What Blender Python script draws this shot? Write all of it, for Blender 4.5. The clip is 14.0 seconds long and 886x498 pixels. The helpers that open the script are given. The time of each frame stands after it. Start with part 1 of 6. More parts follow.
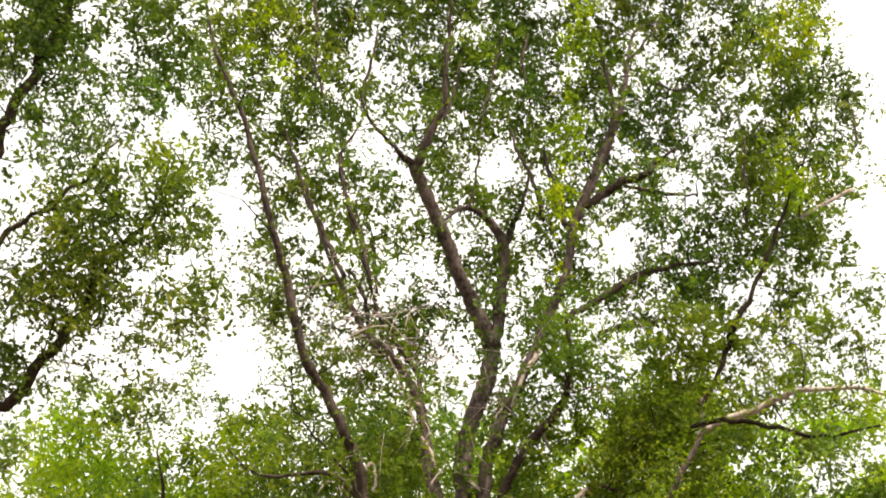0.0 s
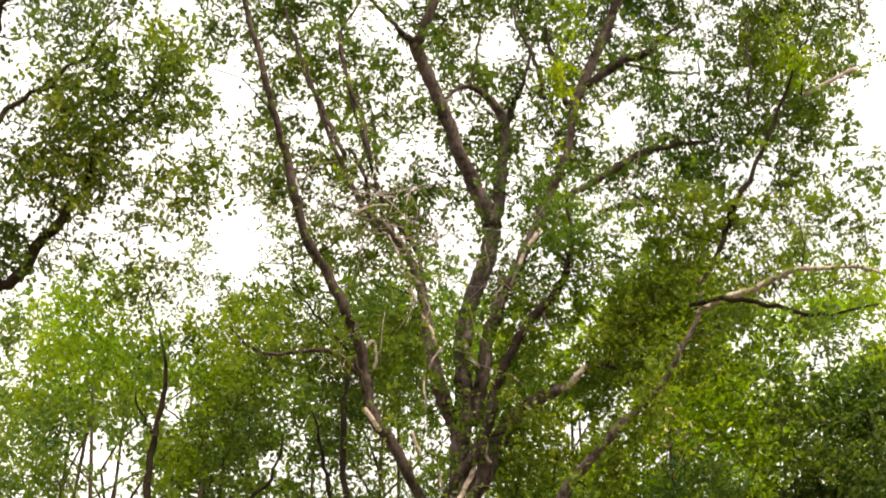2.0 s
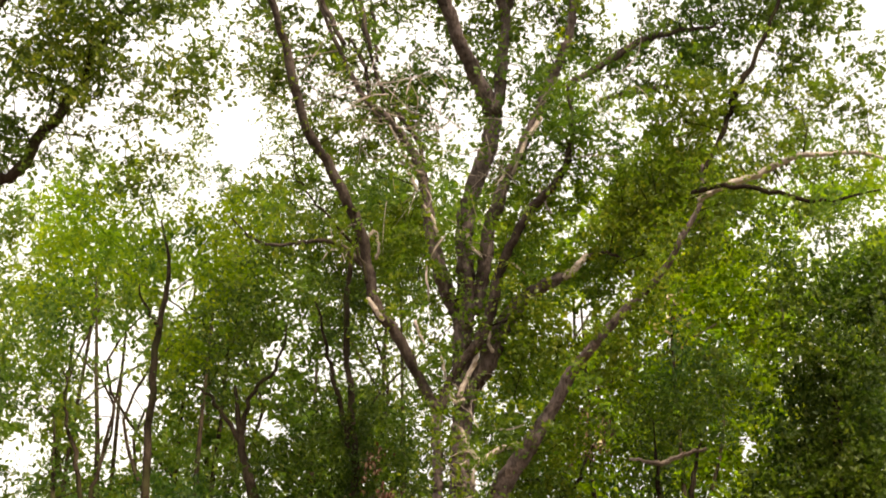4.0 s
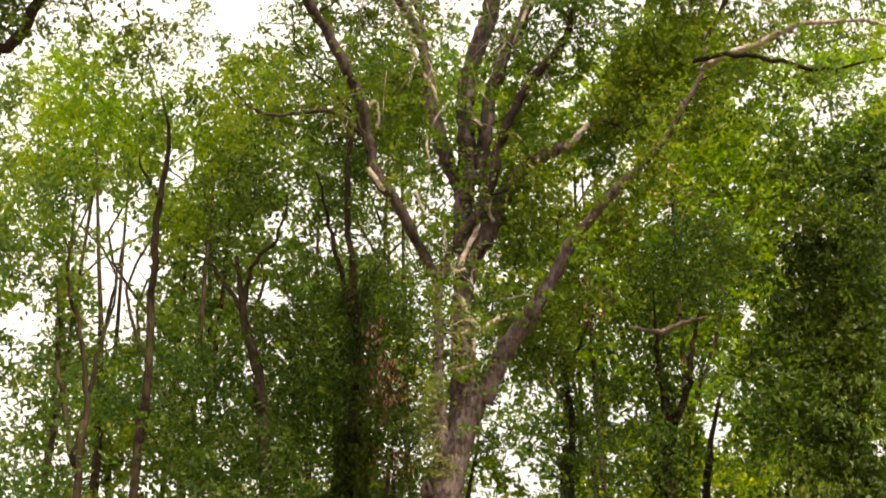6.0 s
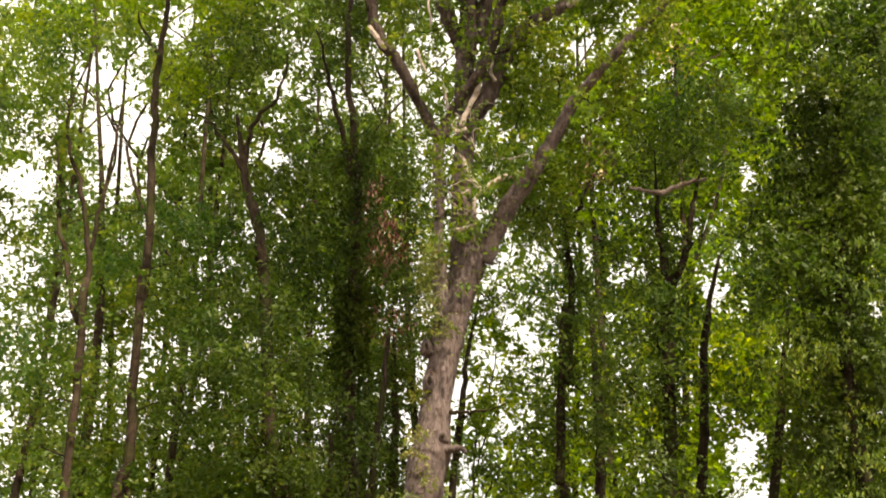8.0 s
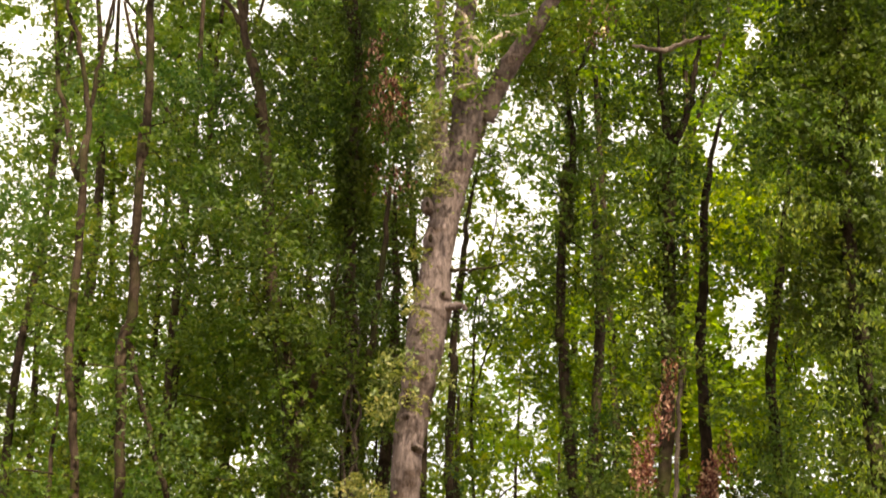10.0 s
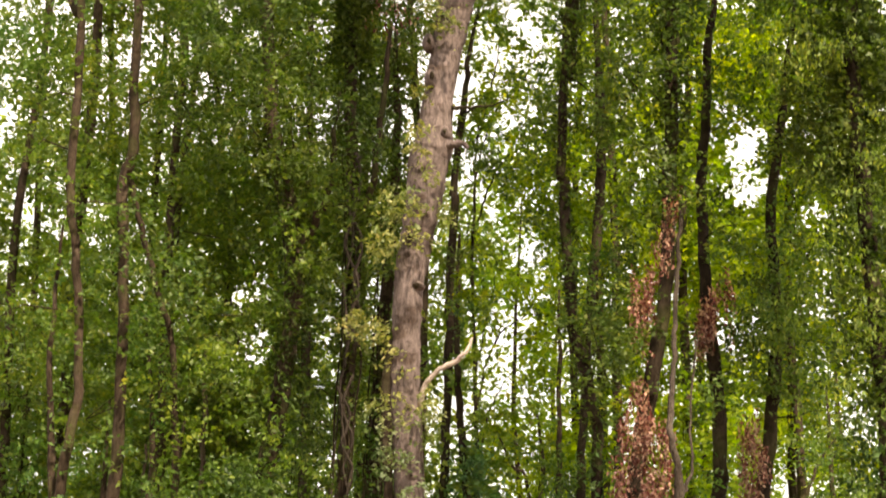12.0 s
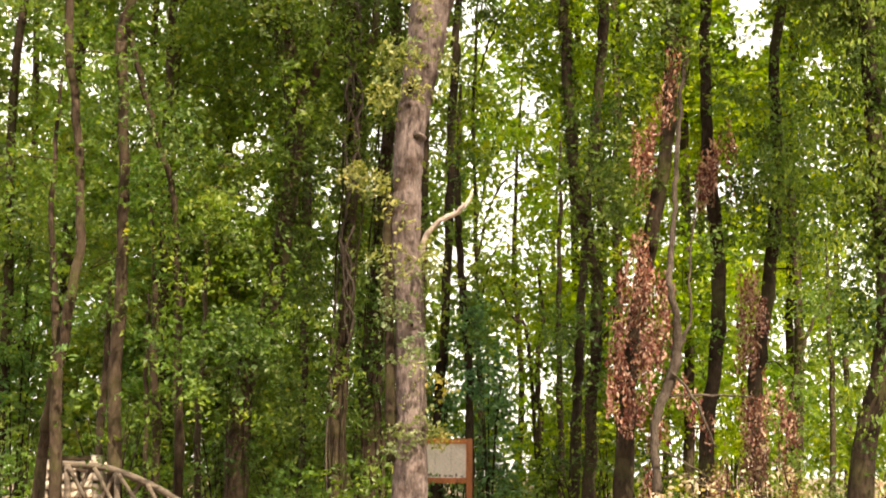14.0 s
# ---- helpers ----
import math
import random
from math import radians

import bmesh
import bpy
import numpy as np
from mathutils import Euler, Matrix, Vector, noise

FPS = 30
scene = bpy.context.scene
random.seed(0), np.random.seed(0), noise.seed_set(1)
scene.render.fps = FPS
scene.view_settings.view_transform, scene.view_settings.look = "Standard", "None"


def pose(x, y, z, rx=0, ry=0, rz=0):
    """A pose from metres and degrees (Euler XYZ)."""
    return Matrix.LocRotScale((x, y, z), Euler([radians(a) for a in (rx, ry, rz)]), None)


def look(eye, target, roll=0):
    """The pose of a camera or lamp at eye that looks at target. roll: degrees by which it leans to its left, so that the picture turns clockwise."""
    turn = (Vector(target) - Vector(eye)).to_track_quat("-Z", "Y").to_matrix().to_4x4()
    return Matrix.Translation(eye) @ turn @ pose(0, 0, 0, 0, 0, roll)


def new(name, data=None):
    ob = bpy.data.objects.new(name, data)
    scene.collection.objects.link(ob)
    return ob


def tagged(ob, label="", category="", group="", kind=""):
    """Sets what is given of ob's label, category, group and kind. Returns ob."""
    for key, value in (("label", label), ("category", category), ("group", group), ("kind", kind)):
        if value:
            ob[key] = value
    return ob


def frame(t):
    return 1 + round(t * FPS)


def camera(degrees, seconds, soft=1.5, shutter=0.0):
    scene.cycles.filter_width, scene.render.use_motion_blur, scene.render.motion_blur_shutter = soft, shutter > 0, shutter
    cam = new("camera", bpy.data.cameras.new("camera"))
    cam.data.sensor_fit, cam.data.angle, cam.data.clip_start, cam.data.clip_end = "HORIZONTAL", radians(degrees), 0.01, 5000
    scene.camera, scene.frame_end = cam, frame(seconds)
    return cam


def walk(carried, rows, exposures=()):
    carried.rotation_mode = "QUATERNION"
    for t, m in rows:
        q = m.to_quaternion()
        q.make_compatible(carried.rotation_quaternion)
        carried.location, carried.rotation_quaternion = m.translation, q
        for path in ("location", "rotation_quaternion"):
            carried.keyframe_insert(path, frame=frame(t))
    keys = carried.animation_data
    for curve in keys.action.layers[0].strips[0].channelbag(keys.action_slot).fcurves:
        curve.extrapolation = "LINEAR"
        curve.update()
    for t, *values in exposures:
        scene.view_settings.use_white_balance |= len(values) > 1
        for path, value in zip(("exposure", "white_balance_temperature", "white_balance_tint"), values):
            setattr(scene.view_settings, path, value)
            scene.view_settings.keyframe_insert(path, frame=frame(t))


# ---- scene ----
EYE = 1.5
cam = camera(31, 14.0, soft=1.85, shutter=0.5)
# seconds, tilt up, roll, turn to the right: a tripod head that tilts down
ROWS = [
    (0, 42.14, 0.12, 0.28),
    (0.5, 41.15, 0.13, 0.27),
    (1, 40.07, 0.13, 0.27),
    (1.5, 38.94, 0.16, 0.27),
    (2, 37.80, 0.17, 0.27),
    (2.2, 37.30, 0.18, 0.26),
    (4.3, 33.14, -0.34, 0.19),
    (4.5, 32.61, -0.28, 0.19),
    (5, 31.38, -0.37, 0.17),
    (5.5, 30.45, -0.37, 0.15),
    (6, 29.18, -0.40, 0.13),
    (6.5, 27.94, -0.34, 0.10),
    (7, 26.70, -0.23, 0.09),
    (7.5, 25.39, -0.13, 0.08),
    (7.7, 24.89, -0.10, 0.08),
    (9.8, 19.62, 0.01, 0.04),
    (10, 19.07, 0.06, 0.04),
    (10.5, 17.68, 0.12, 0.03),
    (11, 16.19, 0.11, 0.03),
    (11.5, 14.85, 0.16, 0.02),
    (12, 13.26, 0.19, 0.01),
    (12.5, 11.79, 0.25, 0.00),
    (13, 10.51, 0.28, -0.00),
    (13.5, 9.15, 0.30, -0.00),
    (14, 7.93, 0.31, -0.00),
]
walk(cam, [(t, pose(0, 0, EYE, 90 + tilt, 0, -turn) @ pose(0, 0, 0, 0, 0, roll)) for t, tilt, roll, turn in ROWS],
     [(0.0, 0.48, 7600, 8.5), (2.0, 0.41, 7850, 8.5), (5.0, 0.39, 8250, 8.5), (7.5, 0.56, 8350, 8.5), (10.0, 0.83, 8420, 9.2), (11.0, 0.88, 8450, 9.5), (14.0, 1.3, 8600, 9)])

# ---- light: hazy bright sky, a high sun ----
SUN_UP, SUN_TURN = 50.0, 150.0
world = bpy.data.worlds.new("hazy_sky")
scene.world = world
world.use_nodes = True
wt = world.node_tree
sky = wt.nodes.new("ShaderNodeTexSky")
sky.sky_type, sky.sun_disc = "NISHITA", False
sky.sun_elevation, sky.sun_rotation = radians(SUN_UP), radians(SUN_TURN)
sky.air_density, sky.dust_density, sky.ozone_density = 1.0, 2.0, 1.0
# thin bright cloud over most of the sky
cloud = wt.nodes.new("ShaderNodeTexNoise")
cloud.inputs["Scale"].default_value, cloud.inputs["Detail"].default_value = 2.2, 5.0
cover = wt.nodes.new("ShaderNodeMapRange")
for _i, _v in enumerate((0.32, 0.6, 0.55, 1.0), 1):
    cover.inputs[_i].default_value = _v
veil = wt.nodes.new("ShaderNodeMix")
veil.data_type = "RGBA"
veil.inputs[7].default_value = (8.2, 8.3, 8.9, 1)
wt.links.new(wt.nodes.new("ShaderNodeTexCoord").outputs["Generated"], cloud.inputs["Vector"])
wt.links.new(cloud.outputs["Fac"], cover.inputs[0])
wt.links.new(cover.outputs[0], veil.inputs[0])
wt.links.new(sky.outputs["Color"], veil.inputs[6])
wt.links.new(veil.outputs[2], wt.nodes["Background"].inputs["Color"])
wt.nodes["Background"].inputs["Strength"].default_value = 0.15
sun = new("sun", bpy.data.lights.new("sun", "SUN"))
sun.data.energy, sun.data.angle, sun.data.color = 5.0, radians(1.5), (1.0, 0.94, 0.82)
_a, _e = radians(SUN_TURN), radians(SUN_UP)
sun.matrix_world = look((0, 0, 0), (-math.sin(_a) * math.cos(_e), -math.cos(_a) * math.cos(_e), -math.sin(_e)))


# ---- materials ----
def material(name):
    m = bpy.data.materials.new(name)
    m.use_nodes = True
    nt = m.node_tree
    return m, nt, nt.nodes["Principled BSDF"], nt.nodes["Material Output"]


def node(nt, kind, links=(), **values):
    """A node; values set its inputs by name, links are (input, socket)."""
    n = nt.nodes.new(kind)
    for k, v in values.items():
        n.inputs[k].default_value = v
    for k, s in links:
        nt.links.new(s, n.inputs[k])
    return n


def ramp(nt, socket, stops):
    n = nt.nodes.new("ShaderNodeValToRGB")
    el = n.color_ramp.elements
    while len(el) < len(stops):
        el.new(0.5)
    for e, (p, c) in zip(el, stops):
        e.position, e.color = p, (*c, 1)
    nt.links.new(socket, n.inputs["Fac"])
    return n.outputs["Color"]


def mixed(nt, a, b, fac, mode="MIX"):
    n = nt.nodes.new("ShaderNodeMix")
    n.data_type, n.blend_type = "RGBA", mode
    for i, v in ((0, fac), (6, a), (7, b)):
        if isinstance(v, (int, float)):
            n.inputs[i].default_value = v
        elif isinstance(v, tuple):
            n.inputs[i].default_value = (*v, 1)
        else:
            nt.links.new(v, n.inputs[i])
    return n.outputs[2]


def leaf_material(name, dark, mid, light, through_light=0.45, rough=0.46, gloss=0.4, drifting=True):
    m, nt, bsdf, out = material(name)
    geo = nt.nodes.new("ShaderNodeNewGeometry")
    co = nt.nodes.new("ShaderNodeTexCoord").outputs["Object"]
    c = ramp(nt, geo.outputs["Random Per Island"], [(0.0, dark), (0.55, mid), (0.93, light), (1.0, (light[0] * 1.25, light[1] * 1.05, light[2]))])
    patch = node(nt, "ShaderNodeTexNoise", [("Vector", co)], Scale=0.8, Detail=4.0)
    tone = ramp(nt, patch.outputs["Fac"], [(0.32, (0.64, 0.68, 0.62)), (0.5, (0.97, 0.98, 0.92)), (0.68, (1.36, 1.28, 1.05))])
    c = mixed(nt, c, tone, 1.0, "MULTIPLY")
    drift = node(nt, "ShaderNodeTexNoise", [("Vector", co)], Scale=0.42, Detail=3.0)
    if drifting:
        c = mixed(nt, c, ramp(nt, drift.outputs["Fac"], [(0.34, (0.86, 0.97, 1.95)), (0.5, (1.06, 1.0, 1.4)), (0.64, (1.24, 1.0, 1.2))]), 1.0, "MULTIPLY")
    vein = node(nt, "ShaderNodeTexNoise", [("Vector", co)], Scale=45.0, Detail=2.0)
    c = mixed(nt, c, ramp(nt, vein.outputs["Fac"], [(0.3, (0.82, 0.82, 0.8)), (0.7, (1.12, 1.12, 1.08))]), 1.0, "MULTIPLY")
    nt.links.new(c, bsdf.inputs["Base Color"])
    bsdf.inputs["Roughness"].default_value = rough
    bsdf.inputs["Specular IOR Level"].default_value = gloss
    warm = mixed(nt, c, (1.2, 1.36, 0.5), 1.0, "MULTIPLY")
    tr = node(nt, "ShaderNodeBsdfTranslucent", [("Color", warm)])
    mix = node(nt, "ShaderNodeMixShader", [(1, bsdf.outputs[0]), (2, tr.outputs[0])], Fac=through_light)
    nt.links.new(mix.outputs[0], out.inputs["Surface"])
    return m


def bark_material(name, dark, light, moss=0.0, scale=1.0):
    """Furrowed bark: long plates, blotches of lichen and dirt, small dark scars."""
    m, nt, bsdf, out = material(name)
    co = nt.nodes.new("ShaderNodeTexCoord").outputs["Object"]
    mp = node(nt, "ShaderNodeMapping", [("Vector", co)], Scale=(7 * scale, 7 * scale, 2.4 * scale))
    ridge = node(nt, "ShaderNodeTexNoise", [("Vector", mp.outputs[0])], Scale=3.0, Detail=7.0, Roughness=0.7, Distortion=0.6)
    patch = node(nt, "ShaderNodeTexNoise", [("Vector", co)], Scale=2.1, Detail=5.0, Roughness=0.6)
    band = node(nt, "ShaderNodeMapping", [("Vector", co)], Scale=(2.0, 2.0, 4.0))
    scar = node(nt, "ShaderNodeTexNoise", [("Vector", band.outputs[0])], Scale=1.6 * scale, Detail=4.0)
    c = ramp(nt, ridge.outputs["Fac"], [(0.3, dark), (0.68, light)])
    c = mixed(nt, c, ramp(nt, patch.outputs["Fac"], [(0.32, (0.45, 0.42, 0.4)), (0.5, (0.95, 0.92, 0.9)), (0.68, (1.4, 1.36, 1.36))]), 1.0, "MULTIPLY")
    c = mixed(nt, c, ramp(nt, scar.outputs["Fac"], [(0.33, (0.6, 0.55, 0.5)), (0.43, (1.0, 1.0, 1.0))]), 1.0, "MULTIPLY")
    if moss:
        gm = node(nt, "ShaderNodeTexNoise", [("Vector", co)], Scale=2.2, Detail=5.0)
        f = nt.nodes.new("ShaderNodeMapRange")
        nt.links.new(gm.outputs["Fac"], f.inputs[0])
        for i, v in enumerate((0.5, 0.68, 0.0, moss), 1):
            f.inputs[i].default_value = v
        c = mixed(nt, c, (0.07, 0.085, 0.022), f.outputs[0])
    nt.links.new(c, bsdf.inputs["Base Color"])
    bsdf.inputs["Roughness"].default_value = 0.9
    bsdf.inputs["Specular IOR Level"].default_value = 0.05
    b = node(nt, "ShaderNodeBump", [("Height", ridge.outputs["Fac"])], Strength=0.8, Distance=0.04)
    nt.links.new(b.outputs[0], bsdf.inputs["Normal"])
    return m


def mottled(name, stops, scale, rough=0.85, bump=0.3, second=18.0, stretch=(1, 1, 1)):
    m, nt, bsdf, out = material(name)
    co = nt.nodes.new("ShaderNodeTexCoord").outputs["Object"]
    mp = node(nt, "ShaderNodeMapping", [("Vector", co)], Scale=stretch)
    n1 = node(nt, "ShaderNodeTexNoise", [("Vector", mp.outputs[0])], Scale=scale, Detail=5.0)
    n2 = node(nt, "ShaderNodeTexNoise", [("Vector", mp.outputs[0])], Scale=scale * second, Detail=3.0)
    c = ramp(nt, n1.outputs["Fac"], stops)
    c = mixed(nt, c, ramp(nt, n2.outputs["Fac"], [(0.3, (0.65, 0.65, 0.65)), (0.7, (1.25, 1.25, 1.25))]), 1.0, "MULTIPLY")
    info = nt.nodes.new("ShaderNodeObjectInfo").outputs["Random"]
    c = mixed(nt, c, ramp(nt, info, [(0.0, (0.8, 0.8, 0.8)), (1.0, (1.15, 1.12, 1.08))]), 1.0, "MULTIPLY")
    nt.links.new(c, bsdf.inputs["Base Color"])
    bsdf.inputs["Roughness"].default_value = rough
    b = node(nt, "ShaderNodeBump", [("Height", n2.outputs["Fac"])], Strength=bump, Distance=0.02)
    nt.links.new(b.outputs[0], bsdf.inputs["Normal"])
    return m


LEAF_MAIN = leaf_material("leaf_oak", (0.054, 0.095, 0.013), (0.1, 0.162, 0.022), (0.18, 0.245, 0.042), 0.48)
# LEAF_SHADE and LEAF_SUNNY put shade and sun into the leaf colour
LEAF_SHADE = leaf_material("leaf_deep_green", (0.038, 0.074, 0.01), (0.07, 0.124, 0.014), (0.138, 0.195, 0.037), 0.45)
LEAF_WOOD = leaf_material("leaf_wood_green", (0.044, 0.094, 0.012), (0.078, 0.15, 0.018), (0.158, 0.23, 0.043), 0.46)
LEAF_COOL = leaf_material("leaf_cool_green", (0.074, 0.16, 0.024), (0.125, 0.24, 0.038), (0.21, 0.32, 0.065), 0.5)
LEAF_GLOSSY = leaf_material("leaf_evergreen", (0.04, 0.115, 0.03), (0.085, 0.2, 0.05), (0.17, 0.3, 0.09), 0.34, 0.38, 0.5)
LEAF_PALE = leaf_material("leaf_pale_olive", (0.1, 0.13, 0.03), (0.18, 0.205, 0.055), (0.3, 0.32, 0.12), 0.4)
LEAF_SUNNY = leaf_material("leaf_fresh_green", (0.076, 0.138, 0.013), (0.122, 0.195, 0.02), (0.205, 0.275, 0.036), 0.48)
LEAF_IVY = leaf_material("leaf_ivy", (0.032, 0.06, 0.01), (0.054, 0.092, 0.014), (0.095, 0.14, 0.026), 0.34, 0.5, 0.2)
# sunlight is put into this leaf colour
LEAF_BRIGHT = leaf_material("leaf_painted_sunlit", (0.11, 0.18, 0.012), (0.2, 0.29, 0.018), (0.31, 0.4, 0.03), 0.62, 0.5, 0.2)
LEAF_DEAD = leaf_material("leaf_dead_ivy", (0.07, 0.015, 0.014), (0.19, 0.05, 0.046), (0.54, 0.35, 0.32), 0.25, 0.5, drifting=False)
LEAF_LITTER = leaf_material("leaf_bleached", (0.26, 0.17, 0.13), (0.48, 0.36, 0.29), (0.72, 0.61, 0.53), 0.25, 0.6, drifting=False)
LEAF_YELLOW = leaf_material("leaf_yellowing", (0.1, 0.11, 0.012), (0.18, 0.17, 0.02), (0.3, 0.22, 0.04), 0.45)
BARK_MAIN = bark_material("bark_grey_pink", (0.038, 0.029, 0.028), (0.222, 0.176, 0.174))
# darker copy of BARK_MAIN: the shade on these limbs is in the colour
BARK_LIMB = bark_material("bark_shaded_limb", (0.032, 0.024, 0.021), (0.125, 0.098, 0.09))
BARK_DARK = bark_material("bark_dark", (0.014, 0.01, 0.0075), (0.055, 0.041, 0.031), 0.3)
BARK_MID = bark_material("bark_brown", (0.022, 0.016, 0.012), (0.078, 0.057, 0.043), 0.35)
BARK_PALE = bark_material("bark_pale_vine", (0.038, 0.03, 0.026), (0.122, 0.1, 0.087), 0, 2.0)
WOOD_DEAD = bark_material("dead_wood", (0.36, 0.29, 0.265), (0.7, 0.61, 0.57), 0, 2.5)
WOOD_GREY = bark_material("grey_dead_wood", (0.16, 0.125, 0.11), (0.4, 0.33, 0.3), 0, 2.5)
SOIL = mottled("leaf_litter", [(0.3, (0.06, 0.04, 0.024)), (0.5, (0.13, 0.088, 0.05)), (0.7, (0.22, 0.155, 0.09))], 1.5)
STONE = mottled("fieldstone", [(0.36, (0.085, 0.066, 0.056)), (0.5, (0.24, 0.19, 0.165)), (0.64, (0.5, 0.43, 0.38))], 3.2, 0.9, 0.5)
MORTAR = mottled("mortar", [(0.3, (0.03, 0.025, 0.02)), (0.7, (0.07, 0.058, 0.048))], 9.0)
RAIL_WOOD = mottled("weathered_rail_wood", [(0.3, (0.055, 0.04, 0.031)), (0.7, (0.17, 0.132, 0.108))], 6.0, 0.85, 0.4, 10.0, (1, 1, 4))
SIGN_WOOD = mottled("stained_sign_wood", [(0.3, (0.34, 0.1, 0.03)), (0.7, (0.5, 0.17, 0.055))], 5.0, 0.6, 0.2, 8.0, (6, 6, 1))
SIGN_SHEET = mottled("faded_notice_sheet", [(0.3, (0.52, 0.46, 0.43)), (0.7, (0.66, 0.6, 0.565))], 3.0, 0.4, 0.05)
SIGN_INK = mottled("faded_ink", [(0.3, (0.12, 0.1, 0.09)), (0.7, (0.24, 0.2, 0.18))], 6.0, 0.5, 0.0)

rng = np.random.default_rng(7)


# ---- building blocks ----
def mesh_from(name, verts, faces, mat, smooth=False):
    me = bpy.data.meshes.new(name)
    verts, faces = np.asarray(verts, np.float32), np.asarray(faces, np.int32)
    n, k = faces.shape
    me.vertices.add(len(verts))
    me.vertices.foreach_set("co", verts.ravel())
    me.loops.add(n * k)
    me.loops.foreach_set("vertex_index", faces.ravel())
    me.polygons.add(n)
    me.polygons.foreach_set("loop_start", np.arange(0, n * k, k, dtype=np.int32))
    me.polygons.foreach_set("use_smooth", np.full(n, smooth))
    me.update(calc_edges=True)
    me.materials.append(mat)
    return me


def part(name, me, parent, label=""):
    ob = new(name, me)
    ob.parent = parent
    return tagged(ob, label)


def thing(name, at, label, category, group="", kind=""):
    ob = new(name)
    ob.location = at
    ob.empty_display_size = 0.2
    return tagged(ob, label, category, group, kind)


def glide(points, steps=5):
    """A smooth line through points (Catmull-Rom)."""
    p = np.asarray(points, float)
    if len(p) == 2:
        return p[0] + np.linspace(0, 1, steps + 1)[:, None] * (p[1] - p[0])
    q = np.vstack([2 * p[0] - p[1], p, 2 * p[-1] - p[-2]])
    out = []
    for i in range(1, len(q) - 2):
        a, b, c, d = q[i - 1:i + 3]
        u = np.arange(steps)[:, None] / steps
        out.append(0.5 * (2 * b + (c - a) * u + (2 * a - 5 * b + 4 * c - d) * u ** 2 + (3 * b - a - 3 * c + d) * u ** 3))
    out.append(q[-2][None])
    return np.vstack(out)


def tube_data(line, radii, sides=10, rough=0.08, start=0, seed=0):
    """A tapering limb round a line: vertices and quads, closed by a fan of thin quads at both ends."""
    line = np.asarray(line, float)
    r = np.interp(np.linspace(0, 1, len(line)), np.linspace(0, 1, len(radii)), radii)
    tan = np.gradient(line, axis=0)
    tan /= np.linalg.norm(tan, axis=1)[:, None] + 1e-9
    side = np.cross(tan, (0.13, 0.97, 0.21))
    side /= np.linalg.norm(side, axis=1)[:, None] + 1e-9
    up = np.cross(side, tan)
    a = np.linspace(0, 2 * np.pi, sides, endpoint=False)
    g = np.random.default_rng(seed + len(line) * 13 + sides)
    lump = 1 + rough * (np.sin(3 * a + g.uniform(0, 6))[None] * 0.5 + g.normal(0, 0.5, (len(line), sides)) + g.normal(0, 0.6, (len(line), 1)))
    ring = line[:, None] + r[:, None, None] * lump[..., None] * (np.cos(a)[None, :, None] * side[:, None] + np.sin(a)[None, :, None] * up[:, None])
    v = ring.reshape(-1, 3)
    i, j = np.meshgrid(np.arange(len(line) - 1), np.arange(sides), indexing="ij")
    i, j = i.ravel(), j.ravel()
    k = (j + 1) % sides
    f = np.stack([i * sides + j, i * sides + k, (i + 1) * sides + k, (i + 1) * sides + j], 1)
    ends = []
    for base, flip in ((0, True), ((len(line) - 1) * sides, False)):
        for s in range(1, sides - 2, 2):
            q = [base, base + s, base + s + 1, base + (s + 2) % sides]
            ends.append(q[::-1] if flip else q)
    return v, np.vstack([f, np.array(ends)]) + start


def tube(name, points, radii, mat, parent, sides=10, rough=0.08, steps=5, label="", jitter=0.0, seed=0):
    line = glide(points, steps)
    if jitter:
        g = np.random.default_rng(seed + 5)
        w = g.normal(0, jitter, line.shape)
        w[0] = w[-1] = 0
        line = line + w
    o = np.array(parent.location)
    v, f = tube_data(line - o, radii, sides, rough, seed=seed)
    return part(name, mesh_from(name, v, f, mat, True), parent, label)


def leaf_arrays(centres, size, seed, droop=0.35, slim=0.55, face=(0, 0, 1)):
    """Folded kite-shaped leaves, one at each centre."""
    g = np.random.default_rng(seed)
    n = len(centres)
    d = g.normal(0, 1, (n, 3))
    d[:, 2] = d[:, 2] * 0.6 - droop
    d /= np.linalg.norm(d, axis=1)[:, None]
    up = g.normal(0, 0.4, (n, 3)) + face
    s = np.cross(d, up)
    s /= np.linalg.norm(s, axis=1)[:, None] + 1e-9
    nrm = np.cross(s, d)
    L = (size * g.uniform(0.6, 1.3, n))[:, None]
    W = L * slim * g.uniform(0.75, 1.2, n)[:, None] * 0.5
    base = centres - d * L * 0.5
    fold = nrm * W * 0.35
    v = np.stack([base, base + d * L * 0.45 + s * W + fold, base + d * L, base + d * L * 0.45 - s * W + fold], 1).reshape(-1, 3)
    q = np.arange(n)[:, None] * 4
    f = np.concatenate([q + (0, 1, 2), q + (0, 2, 3)], 1).reshape(-1, 3)
    return v, f


def inside_view_break(p, breaks, soft=0.0):
    """True where a point stands in an open lane of the canopy; lanes fan out from the camera eye to fit its view: x, z
    at 20 m, and two radii.
    """
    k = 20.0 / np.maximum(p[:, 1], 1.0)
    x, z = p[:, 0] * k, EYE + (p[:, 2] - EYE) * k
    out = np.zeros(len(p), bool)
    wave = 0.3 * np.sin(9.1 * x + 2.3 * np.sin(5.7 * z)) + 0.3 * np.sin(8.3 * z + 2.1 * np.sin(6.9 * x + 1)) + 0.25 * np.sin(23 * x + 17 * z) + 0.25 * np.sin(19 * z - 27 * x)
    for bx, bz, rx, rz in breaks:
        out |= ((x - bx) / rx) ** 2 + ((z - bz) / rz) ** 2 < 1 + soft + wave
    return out


